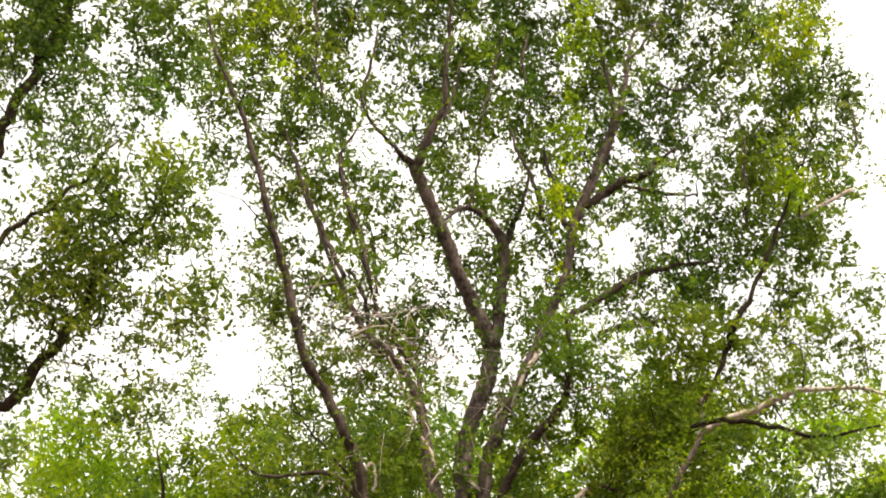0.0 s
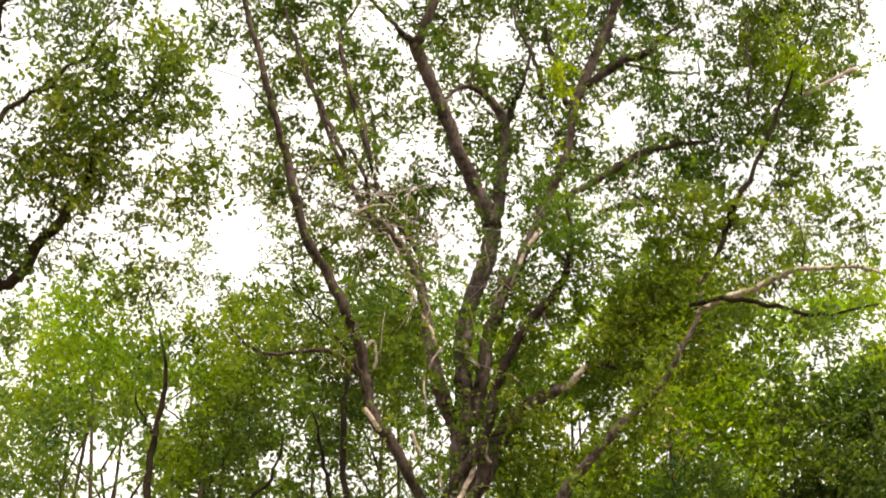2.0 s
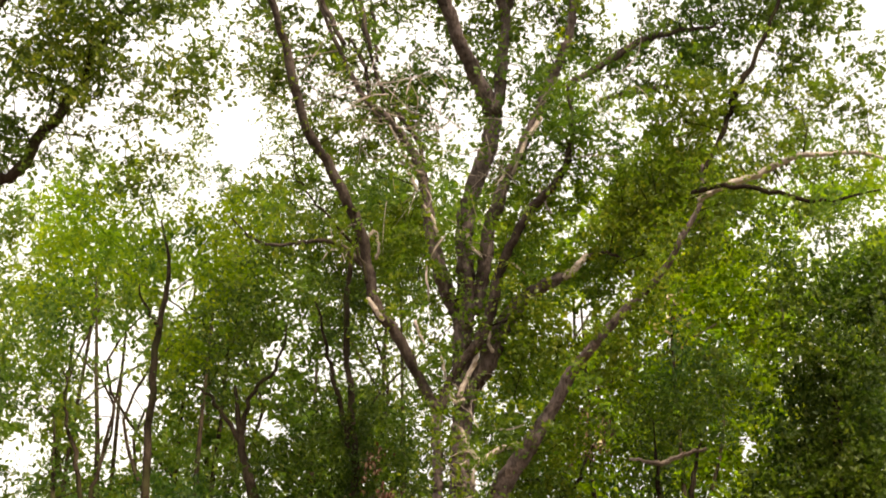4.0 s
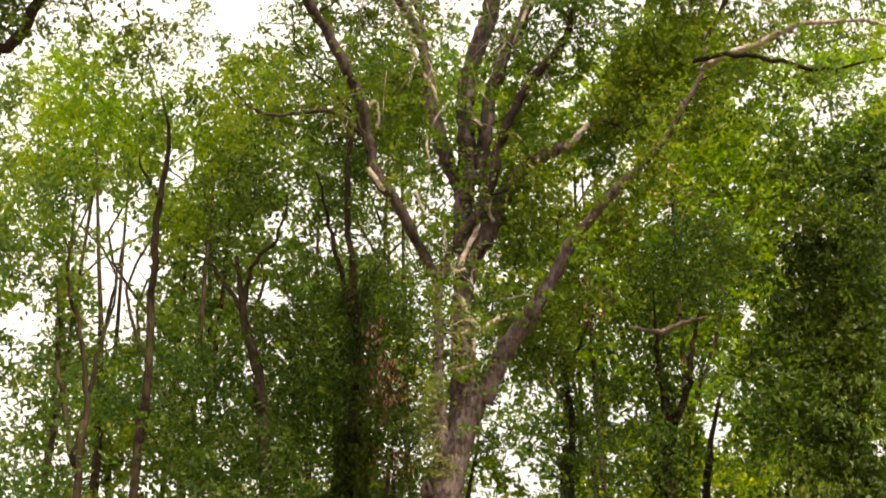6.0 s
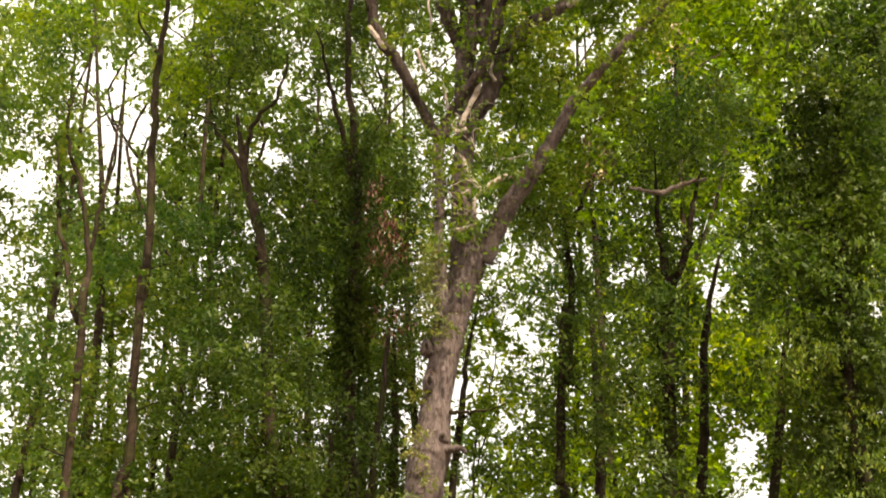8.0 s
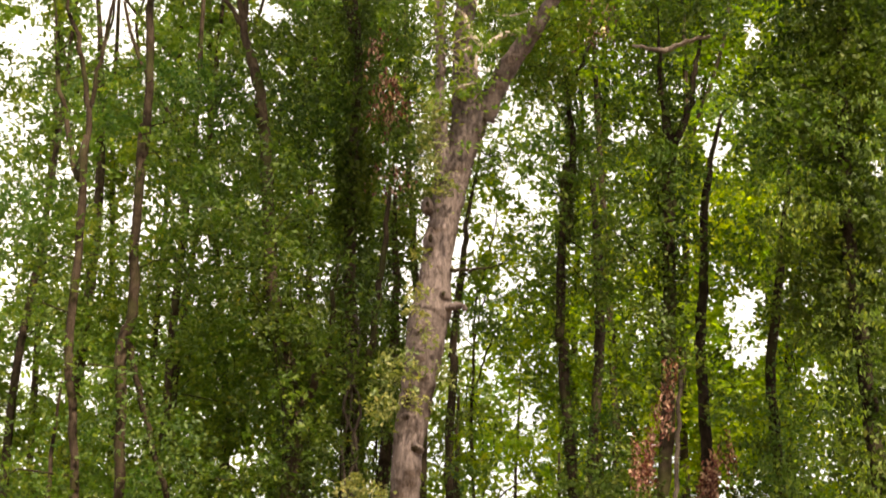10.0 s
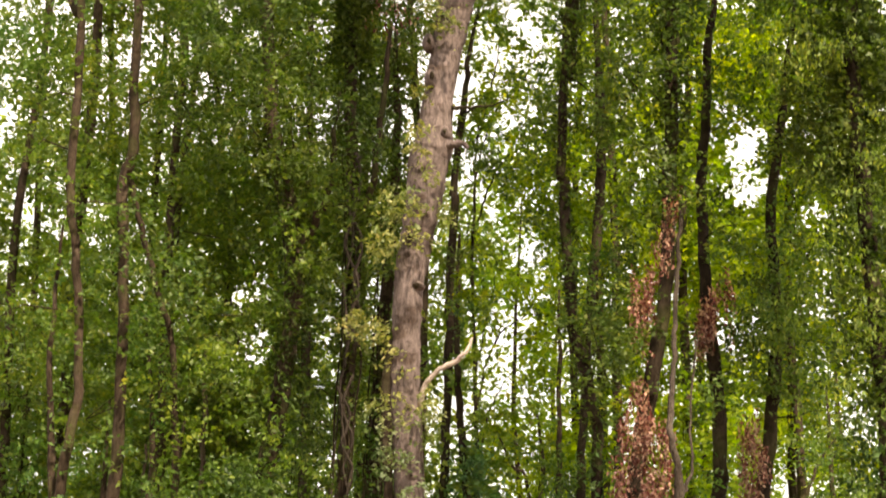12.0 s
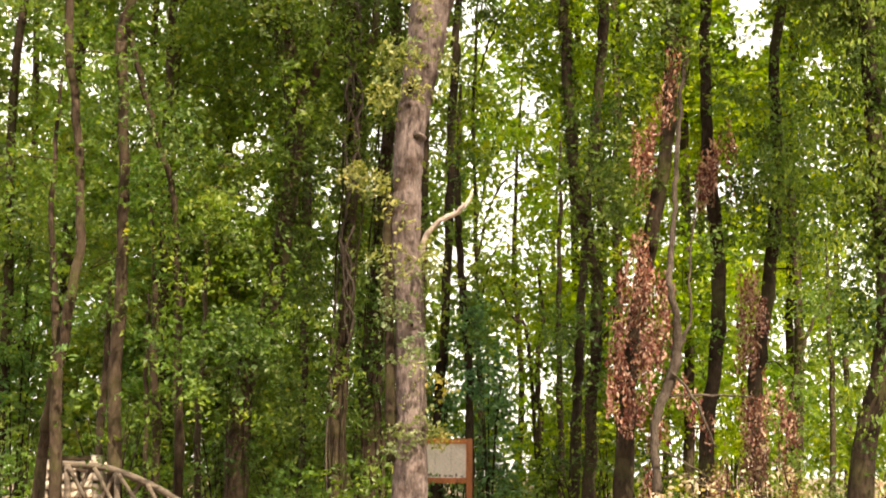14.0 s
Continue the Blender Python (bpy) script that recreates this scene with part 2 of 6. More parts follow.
def thin_patches(p, seed, cut, grain=1.0):
    """True for clumps that stay: drops those in the hollows of a slow random field, so that a crown has dense boughs and gaps."""
    w = sum(np.sin(p @ np.random.default_rng(seed + k).normal(0, f * grain, 3) + k * 1.7) for k, f in enumerate((0.9, 1.3, 1.9, 2.7, 3.5)))
    return w > cut


def clumps(lobes, per_m3, seed):
    """Places of leaf clumps inside ellipsoid lobes (x, y, z, across, up[, deep])."""
    g = np.random.default_rng(seed)
    out = []
    for lobe in lobes:
        x, y, z, rx, rz = lobe[:5]
        ry = lobe[5] if len(lobe) > 5 else max(1.0, min(rx, 2.5))
        n = max(3, int(4.19 * rx * ry * rz * per_m3))
        u = g.normal(0, 1, (n, 3))
        u *= (g.uniform(0.05, 1, n) ** 0.4 / np.linalg.norm(u, axis=1))[:, None]
        out.append(u * (rx, ry, rz) + (x, y, z))
    p = np.vstack(out)
    shared = np.zeros(len(p))
    for lobe in lobes:
        x, y, z, rx, rz = lobe[:5]
        ry = lobe[5] if len(lobe) > 5 else max(1.0, min(rx, 2.5))
        shared += (((p - (x, y, z)) / (rx, ry, rz)) ** 2).sum(1) < 1.02
    return p[g.random(len(p)) < 1.0 / np.maximum(shared, 1) ** 0.8]


def leaves_round(centres, spread, each, seed):
    """Leaf places scattered round clump centres, flattened like sprays."""
    g = np.random.default_rng(seed)
    m = g.poisson(each, len(centres))
    c = np.repeat(centres, m, axis=0)
    w = np.repeat(spread * g.uniform(0.6, 1.3, len(centres)), m)[:, None]
    shoot = g.normal(0, 1, (len(centres), 5, 3)) * (1, 1, 0.45)
    shoot /= np.linalg.norm(shoot, axis=2)[..., None]
    d = shoot[np.repeat(np.arange(len(centres)), m), g.integers(0, 5, len(c))]
    u = g.random(len(c))[:, None] ** 0.7 * 1.35
    sag = np.concatenate([np.zeros((len(c), 2)), -0.35 * u ** 2], 1)
    face = np.repeat(g.normal(0, 0.55, (len(centres), 3)) + (0, 0, 1), m, axis=0)
    return c + (d * u + sag + g.normal(0, 0.13, c.shape)) * w, face


def crown(parent, lobes, mat, per_m3=1.2, spread=0.45, each=24, size=0.08, seed=1, breaks=(), name="crown", label="", twigs=0.35, limbs=None, bark=None, droop=0.35, slim=0.55, cut=-1.0, grain=1.0):
    """Leaves in sprays, and the thin twigs that carry them."""
    o = np.array(parent.location)
    c = clumps(lobes, per_m3, seed)
    stray = np.random.default_rng(seed + 7)
    c = c[~inside_view_break(c, breaks, 0.15) | (stray.random(len(c)) < 0.15)]
    c = c[thin_patches(c, seed, cut, grain)]
    c = c[c[:, 2] > 0.3]
    p, face = leaves_round(c, spread, each, seed + 1)
    stay = (~inside_view_break(p, breaks, -0.45) | (stray.random(len(p)) < 0.3)) & (p[:, 2] > 0.05)
    v, f = leaf_arrays(p[stay] - o, size, seed + 2, droop, slim, face[stay])
    ob = part(name, mesh_from(name, v, f, mat), parent, label)
    tagged(ob, kind="stuff")
    if twigs and limbs is not None:
        g = np.random.default_rng(seed + 3)
        pick = c[g.random(len(c)) < twigs]
        near = np.array([np.min(((limbs - q) ** 2).sum(1)) for q in pick])
        pick = pick[np.argsort(near)]
        nodes = np.vstack([limbs, pick])
        known = len(limbs)
        vs, fs, n = [], [], 0
        for q in pick:
            away = ((nodes[:known] - q) ** 2).sum(1) + np.maximum(0, nodes[:known, 2] - q[2] + 0.1) * 0.8
            i = int(np.argmin(away))
            a, reach = nodes[i], float(np.linalg.norm(q - nodes[i]))
            known += 1
            if reach > 3.0 or reach < 0.08:
                continue
            mid = a * 0.5 + q * 0.5 + g.normal(0, 0.1 * reach, 3) + (0, 0, 0.08 * reach)
            tip = q + (q - a) / reach * spread * 0.4 + (0, 0, -0.1 * spread)
            thick = 0.013 if i < len(limbs) else 0.008
            vv, ff = tube_data(np.array([a, mid, q, tip]) - o, [thick, thick * 0.75, thick * 0.5, 0.003], 4, 0.0, n)
            vs.append(vv)
            fs.append(ff)
            n += len(vv)
        if vs:
            tagged(part("twig_growth", mesh_from("twig_growth", np.vstack(vs), np.vstack(fs), bark or BARK_DARK, True), parent), kind="stuff")
    return ob


def sprays(parent, axis, mat, count, seed, size=0.082, name="limb_growth", reach=0.26):
    """Leafy sprays that stand out from limbs and trunks."""
    g = np.random.default_rng(seed)
    along = axis[g.integers(0, len(axis), count)] + g.normal(0, reach, (count, 3)) + (0, -reach, 0.02)
    p, face = leaves_round(along, 0.24, 26, seed + 1)
    v, f = leaf_arrays(p - np.array(parent.location), size, seed + 2, face=face)
    return tagged(part(name, mesh_from(name, v, f, mat), parent, "leafy sprays along the bark"), kind="stuff")


def ivy(parent, points, radii, mat, density, size, seed, name="ivy", label="", breaks=(), hang=0.9):
    """Climbing leaves in a ragged sleeve round a stem."""
    g = np.random.default_rng(seed)
    line = glide(points, 12)
    r = np.interp(np.linspace(0, 1, len(line)), np.linspace(0, 1, len(radii)), radii)
    seg = np.linalg.norm(np.diff(line, axis=0), axis=1)
    n = int((seg * (r[1:] + r[:-1]) * 0.5 * 6.28).sum() * density)
    i = g.choice(len(seg), n, p=seg * r[1:] / (seg * r[1:]).sum())
    u = g.random(n)[:, None]
    c = line[i] * (1 - u) + line[i + 1] * u
    a = g.uniform(0, 6.283, n)
    ragged = np.array([noise.noise(Vector((math.cos(t), math.sin(t), z * 1.7 + seed))) for t, z in zip(a, c[:, 2])])
    rr = (r[i] * (0.75 + 0.9 * ragged) * g.uniform(0.6, 1.1, n)).clip(0.05)
    c = c + np.stack([np.cos(a) * rr, np.sin(a) * rr, g.normal(0, 0.05, n)], 1)
    c = c[(c[:, 2] > 0.05) & ~inside_view_break(c, breaks)]
    v, f = leaf_arrays(c - np.array(parent.location), size, seed + 1, hang, 0.75)
    return tagged(part(name, mesh_from(name, v, f, mat), parent, label), kind="stuff")


def hanging_ivy(parent, strips, mat, size, seed, label):
    """Dried ivy: many short strands that hang from a climbing stem, each set with drooping leaves."""
    g = np.random.default_rng(seed)
    out = []
    for points, halves, count in strips:
        line = glide(points, 8)
        half = np.interp(np.linspace(0, 1, len(line)), np.linspace(0, 1, len(halves)), halves)
        for _ in range(count):
            i = g.choice(len(line), p=half / half.sum())
            top = line[i] + (half[i] * g.uniform(-1, 1), g.uniform(-0.25, 0.2), g.normal(0, 0.1))
            if noise.noise(Vector((top[0] * 5.0, top[1] * 1.5, top[2] * 2.2 + seed))) < -0.12:
                continue
            reach = g.uniform(0.12, 0.42)
            k = np.arange(0, reach, 0.028)
            swing = g.normal(0, 0.12, 2)
            out.append(top + np.stack([swing[0] * k, swing[1] * k, -k], 1) + g.normal(0, 0.022, (len(k), 3)))
    c = np.vstack(out)
    v, f = leaf_arrays(c[c[:, 2] > 0.05] - np.array(parent.location), size, seed + 1, 1.6, 0.5, g.normal(0, 0.6, (int((c[:, 2] > 0.05).sum()), 3)) + (0, -0.7, 0.3))
    return tagged(part("dead_ivy", mesh_from("dead_ivy", v, f, mat), parent, label), kind="stuff")


# ---- ground: one sheet to the horizon, a low rise behind the clearing ----
def ground_height(x, y):
    rise = np.clip((y - 26) / 26, 0, 1)
    rise = rise * rise * (3 - 2 * rise)
    return 0.95 * rise * (0.05 + 0.95 / (1 + np.exp(-(x - 0.6) * 1.6)) / (1 + np.exp(x - 6.5))) + 0.05 * np.sin(x * 0.9 + 1.3) * np.cos(y * 0.7) * np.clip((y - 8) / 10, 0, 1)


def build_ground():
    s = np.sinh(np.linspace(-4.6, 4.6, 181)) * 10.0
    X, Y = np.meshgrid(s, s + 25, indexing="ij")
    Z = ground_height(X, Y)
    v = np.stack([X, Y, Z], -1).reshape(-1, 3)
    n = len(s)
    i, j = np.meshgrid(np.arange(n - 1), np.arange(n - 1), indexing="ij")
    q = (i * n + j).ravel()
    me = mesh_from("ground", v, np.stack([q, q + n, q + n + 1, q + 1], 1), SOIL, True)
    tagged(new("ground", me), "brown woodland floor covered with dry leaf litter", "ground", kind="structure")


build_ground()


def foot(x, y):
    return (x, y, float(ground_height(np.array(x), np.array(y))) - 0.05)


# ---- the great tree in front ----
def great_tree():
    base = foot(-0.44, 20.0)
    tree = thing("broadleaf_tree", base, "tall grey-barked forked tree with broken dead branches and thin foliage", "tree")
    axes = []

    def limb(points, widths, mat=BARK_MAIN, name="limb", label="", sides=10, **kw):
        axes.append(glide(points, 4))
        slack = 0.44 if mat == BARK_LIMB or mat == BARK_DARK else 0.5 if name == "trunk" else 0.45
        kw.setdefault("jitter", 0.0 if name == "trunk" else 0.01)
        kw.setdefault("seed", len(axes))
        return tube(name, points, [w * slack for w in widths], mat, tree, sides, label=label, **kw)

    trunk = limb([base, (-0.38, 20, 1.61), (-0.39, 20, 2.31), (-0.41, 20, 3.01), (-0.43, 20, 3.65), (-0.47, 20, 4.29), (-0.46, 20, 4.87), (-0.45, 20, 5.38), (-0.43, 20, 5.75), (-0.37, 20, 6.12), (-0.31, 20, 6.49), (-0.24, 20, 6.87), (-0.18, 20, 7.37), (-0.13, 20, 7.56), (-0.09, 20, 7.95), (-0.05, 20, 8.34), (0.02, 20, 8.74), (0.09, 20, 9.14), (0.18, 20, 9.55), (0.29, 20, 9.96), (0.36, 20, 10.16), (0.37, 20, 10.41), (0.35, 20, 10.62), (0.35, 20, 10.79)],
         [0.56, 0.41, 0.382, 0.369, 0.363, 0.379, 0.38, 0.368, 0.391, 0.407, 0.423, 0.469, 0.531, 0.525, 0.431, 0.396, 0.414, 0.417, 0.442, 0.446, 0.463, 0.465, 0.435, 0.374], name="trunk", sides=24, rough=0.06, steps=6)
    # left stem and its long limb
    limb([(0.1, 19.9, 9.27), (0.03, 19.89, 9.59), (-0, 19.88, 9.95), (-0.02, 19.87, 10.32), (-0.03, 19.86, 10.74), (-0.01, 19.84, 10.93), (-0.02, 19.83, 11.36), (-0.03, 19.82, 11.79), (-0.02, 19.81, 12.05), (0.01, 19.8, 12.18)],
         [0.257, 0.258, 0.229, 0.185, 0.139, 0.14, 0.157, 0.158, 0.175, 0.191], name="stem", rough=0.06)
    limb([(-0.02, 19.8, 12.04), (-0.28, 19.7, 12.53), (-0.6, 19.5, 13.11), (-0.89, 19.3, 13.5), (-1.02, 19.2, 14.06), (-1.09, 19, 14.44), (-1.33, 18.7, 14.92), (-1.6, 18.5, 15.43), (-1.92, 18.2, 15.87), (-2.2, 17.8, 16.92), (-2.35, 17.5, 17.33), (-2.59, 17.2, 18.14), (-2.96, 17, 19.46), (-3.51, 16.6, 20.71), (-3.77, 16.3, 21.88)],
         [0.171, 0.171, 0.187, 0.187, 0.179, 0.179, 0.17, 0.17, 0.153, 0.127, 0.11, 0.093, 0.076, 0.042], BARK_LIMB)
    # limb that crosses in front of the fork, its shade put into the bark colour
    limb([(0, 19.75, 12.02), (0.18, 19.7, 12.5), (0.55, 19.5, 12.98), (0.75, 19.4, 13.44), (0.88, 19.3, 14.05), (1.08, 19.1, 14.45), (1.38, 18.9, 14.91), (1.73, 18.6, 15.19), (1.93, 18.4, 15.6), (1.95, 18.2, 15.86), (1.88, 18, 16.47)],
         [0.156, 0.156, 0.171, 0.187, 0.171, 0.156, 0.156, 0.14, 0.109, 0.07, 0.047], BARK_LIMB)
    # middle stem, forked far up
    limb([(0.34, 20.1, 10.66), (0.3, 20.08, 11.3), (0.29, 20.05, 11.64), (0.32, 20.03, 11.99), (0.37, 20.01, 12.29), (0.4, 19.98, 12.6), (0.36, 19.96, 12.96), (0.33, 19.94, 13.27), (0.38, 19.91, 13.6), (0.42, 19.89, 13.97), (0.41, 19.86, 14.45), (0.38, 19.84, 14.94), (0.42, 19.82, 15.18), (0.44, 19.79, 15.52), (0.55, 19.77, 15.92), (0.68, 19.75, 16.31), (0.82, 19.72, 16.75), (0.88, 19.7, 17.13)],
         [0.391, 0.332, 0.318, 0.32, 0.338, 0.339, 0.342, 0.33, 0.318, 0.307, 0.296, 0.285, 0.301, 0.302, 0.291, 0.293, 0.281, 0.299], rough=0.07, sides=14)
    limb([(0.87, 19.7, 17.28), (0.7, 19.46, 17.58), (0.52, 19.21, 17.88), (0.31, 18.97, 18.2), (0.15, 18.73, 18.64), (-0.08, 18.49, 19.09), (-0.27, 18.24, 19.42), (-0.37, 18, 19.62)],
         [0.322, 0.277, 0.259, 0.241, 0.225, 0.226, 0.226, 0.244])
    limb([(-0.37, 18, 19.62), (-0.56, 17.87, 19.64), (-0.67, 17.73, 19.71), (-0.96, 17.6, 19.98), (-1.23, 17.47, 20.49), (-1.11, 17.33, 21.16), (-1.01, 17.2, 21.86)],
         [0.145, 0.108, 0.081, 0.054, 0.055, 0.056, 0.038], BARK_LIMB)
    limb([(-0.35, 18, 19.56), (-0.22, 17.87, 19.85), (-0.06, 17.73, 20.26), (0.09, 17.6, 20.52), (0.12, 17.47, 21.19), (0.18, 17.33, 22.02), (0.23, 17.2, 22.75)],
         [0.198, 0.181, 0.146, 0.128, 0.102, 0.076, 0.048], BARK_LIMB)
    limb([(0.91, 19.6, 17.16), (0.99, 19.48, 17.69), (1.04, 19.35, 18.29), (1.09, 19.23, 18.79), (1.05, 19.1, 18.99), (0.91, 18.98, 19.18), (0.7, 18.85, 19.34), (0.44, 18.73, 19.35), (0.1, 18.6, 18.95)],
         [0.249, 0.224, 0.2, 0.183, 0.183, 0.156, 0.119, 0.101, 0.054])
    limb([(1.1, 19.3, 18.92), (1.21, 19.18, 19.31), (1.34, 19.05, 19.57), (1.46, 18.93, 19.97), (1.56, 18.8, 20.44)],
         [0.138, 0.12, 0.093, 0.066, 0.047], BARK_LIMB)
    # right-hand stem and the broken limb
    limb([(0.54, 19.95, 13.76), (0.65, 19.83, 14.23), (0.7, 19.72, 14.6), (0.75, 19.6, 14.98), (0.86, 19.49, 15.31), (1.02, 19.37, 15.74), (1.21, 19.26, 16.08), (1.39, 19.14, 16.47), (1.55, 19.03, 16.82), (1.71, 18.91, 17.23), (1.88, 18.8, 17.59), (2.02, 18.68, 17.96), (2.11, 18.57, 18.33), (2.15, 18.45, 18.7), (2.3, 18.34, 19.09), (2.47, 18.22, 19.42), (2.61, 18.11, 19.75), (2.74, 17.99, 20.09), (2.84, 17.88, 20.3), (2.97, 17.76, 20.65), (3.05, 17.65, 21), (3.16, 17.53, 21.71), (3.31, 17.42, 22.22), (3.69, 17.3, 22.34)],
         [0.199, 0.227, 0.228, 0.229, 0.23, 0.198, 0.192, 0.186, 0.173, 0.181, 0.166, 0.159, 0.16, 0.169, 0.187, 0.188, 0.189, 0.191, 0.167, 0.109, 0.085, 0.077, 0.052, 0.035])
    limb([(2.33, 18.2, 18.86), (2.68, 18.08, 19.09), (2.9, 17.96, 19.2), (3.25, 17.84, 19.24), (3.48, 17.72, 19.43), (3.79, 17.6, 19.61)],
         [0.152, 0.153, 0.153, 0.126, 0.072, 0.045], BARK_LIMB)
    limb([(2.84, 17.9, 20.3), (2.85, 17.73, 20.75), (2.79, 17.57, 21.11), (2.71, 17.4, 21.69)],
         [0.12, 0.093, 0.066, 0.047], BARK_LIMB)
    limb([(0.43, 19.95, 12.41), (0.61, 19.89, 12.73), (0.77, 19.84, 13.07), (0.88, 19.78, 13.32), (1.04, 19.73, 13.6), (1.21, 19.67, 13.81), (1.42, 19.61, 13.93), (1.71, 19.56, 14.06), (1.93, 19.5, 14.16)],
         [0.241, 0.323, 0.341, 0.294, 0.279, 0.23, 0.214, 0.181, 0.149], rough=0.07)
    # low right limb
    limb([(0.56, 20, 10.28), (0.67, 19.89, 10.56), (0.82, 19.77, 10.82), (1, 19.66, 11.08), (1.21, 19.55, 11.36), (1.41, 19.44, 11.65), (1.61, 19.33, 11.94), (1.77, 19.21, 12.25), (1.9, 19.1, 12.38), (2.16, 18.8, 12.59), (2.56, 18.6, 12.96), (2.88, 18.4, 13.2), (3.15, 18.2, 13.48), (3.34, 18, 13.8), (3.6, 17.9, 14.24), (3.68, 17.8, 14.84)],
         [0.356, 0.34, 0.325, 0.294, 0.287, 0.225, 0.203, 0.195, 0.172, 0.15, 0.135, 0.115, 0.1, 0.09, 0.081, 0.049], jitter=0.004, rough=0.06)
    # inner left limb
    limb([(0.37, 20, 13.46), (0.21, 19.91, 13.84), (0.05, 19.82, 14.25), (-0.04, 19.74, 14.67), (-0.11, 19.65, 15.01), (-0.16, 19.56, 15.31), (-0.21, 19.48, 15.7), (-0.32, 19.39, 16.11), (-0.52, 19.3, 16.47), (-0.73, 19, 16.6), (-1.12, 18.8, 16.88), (-1.49, 18.5, 17.54), (-1.86, 18.2, 18.44), (-2.09, 18, 19.23)],
         [0.198, 0.232, 0.25, 0.235, 0.219, 0.203, 0.162, 0.155, 0.147, 0.12, 0.102, 0.076, 0.059, 0.034], rough=0.08)
    limb([(-0.18, 19.5, 15.81), (-0.32, 19.3, 16.46), (-0.63, 19.1, 16.81), (-0.99, 18.8, 17.45), (-1.47, 18.4, 19.37), (-1.61, 18, 20.39)], [0.098, 0.089, 0.076, 0.059, 0.051, 0.025], BARK_LIMB)
    # bare grey dead branches
    dead = [([(3.48, 17.4, 13.93), (3.73, 17.3, 14.05), (3.96, 17.2, 14.09), (4.29, 17.1, 14.16), (4.59, 17, 14.28), (4.84, 16.9, 14.31), (5.19, 16.8, 14.26), (5.57, 16.7, 14.2), (5.79, 16.6, 14.02)], [0.061, 0.084, 0.092, 0.084, 0.077, 0.069, 0.054, 0.046, 0.031]),
            ([(-0.2, 19.3, 15.77), (-0.39, 19.2, 15.85), (-0.54, 19.1, 16.09), (-0.73, 19, 16.5)], [0.054, 0.047, 0.039, 0.023]),
            ([(1.75, 18.3, 20), (1.93, 18.2, 20.12), (2.11, 18.1, 20.26), (2.24, 18, 20.4)], [0.051, 0.059, 0.051, 0.025]),
            ([(1.81, 19.35, 13.96), (1.97, 19.35, 14.12), (2.16, 19.35, 14.36)], [0.073, 0.107, 0.066]),
            ([(0.27, 19.6, 12.16), (0.38, 19.6, 12.43), (0.5, 19.6, 12.7), (0.56, 19.6, 12.94), (0.62, 19.6, 13.22)], [0.071, 0.064, 0.072, 0.064, 0.048]),
            ([(0.73, 19.6, 13.22), (0.71, 19.6, 13.03), (0.76, 19.6, 12.89)], [0.04, 0.04, 0.048]),
            ([(0.2, 19.6, 11.74), (0.31, 19.6, 11.63), (0.38, 19.6, 11.43), (0.46, 19.6, 11.28), (0.53, 19.6, 11.17)], [0.055, 0.062, 0.062, 0.062, 0.054]),
            ([(0.53, 19.55, 11.13), (0.69, 19.55, 11.24), (0.82, 19.55, 11.33), (0.98, 19.55, 11.38), (1.1, 19.55, 11.43)], [0.069, 0.07, 0.07, 0.07, 0.054]),
            ([(0.12, 19.6, 10.56), (0.27, 19.6, 10.58), (0.43, 19.6, 10.64)], [0.046, 0.061, 0.046]),
            ([(0.48, 19.6, 10.81), (0.45, 19.6, 10.96), (0.51, 19.6, 11.11)], [0.046, 0.046, 0.046]),
            ([(0.17, 19.6, 12.21), (0.22, 19.6, 12.07), (0.35, 19.6, 12.13)], [0.055, 0.047, 0.047]),
            ([(0.42, 19.65, 14.96), (0.46, 19.65, 14.76), (0.57, 19.65, 14.61), (0.65, 19.65, 14.56)], [0.042, 0.05, 0.05, 0.033]),
            ([(-0.22, 19.4, 15.3), (-0.1, 19.4, 15.1), (-0.01, 19.4, 14.74)], [0.034, 0.042, 0.042]),
            ([(0.11, 19.5, 14.81), (-0.01, 19.5, 14.66), (-0.1, 19.5, 14.46), (-0.18, 19.5, 14.21), (-0.14, 19.5, 13.68)], [0.025, 0.025, 0.025, 0.025, 0.033]),
            ([(-1, 19.1, 13.48), (-0.87, 19.1, 13.25), (-0.77, 19.1, 13.11)], [0.056, 0.064, 0.047]),
            ([(1.1, 19, 15.57), (1.33, 19, 16.2), (1.56, 19, 16.63)], [0.042, 0.068, 0.069]),
            ([(0.97, 19.3, 14.27), (1.13, 19.3, 14.13), (1.24, 19.3, 14)], [0.025, 0.033, 0.024]),
            ([(1.48, 19, 15.31), (1.57, 19, 15.01), (1.65, 19, 14.85)], [0.025, 0.033, 0.025]),
            ([(5.3, 17, 17.55), (5.72, 17, 17.83), (6.19, 17, 18.13)], [0.051, 0.06, 0.043]),
            ([(-1.13, 19.3, 14.27), (-0.96, 19.3, 14.76), (-0.87, 19.3, 14.52), (-0.9, 19.3, 14.27)], [0.041, 0.05, 0.041, 0.041]),
            ([(-0.57, 19.2, 16.02), (-0.4, 19.2, 15.65), (-0.31, 19.2, 15.4)], [0.034, 0.051, 0.042]),
            ([(0, 19.7, 12.95), (0.06, 19.7, 12.72), (0.1, 19.7, 12.53)], [0.032, 0.048, 0.032]),
            ([(-0.34, 19.5, 13.35), (-0.26, 19.5, 13.11), (-0.2, 19.5, 12.97)], [0.04, 0.04, 0.032])]
    for n, (pts, ws) in enumerate(dead):
        limb(pts, [w * 1.25 for w in ws], WOOD_DEAD, "dead_branch", "bare grey dead branch", 7, seed=n, jitter=0.006)
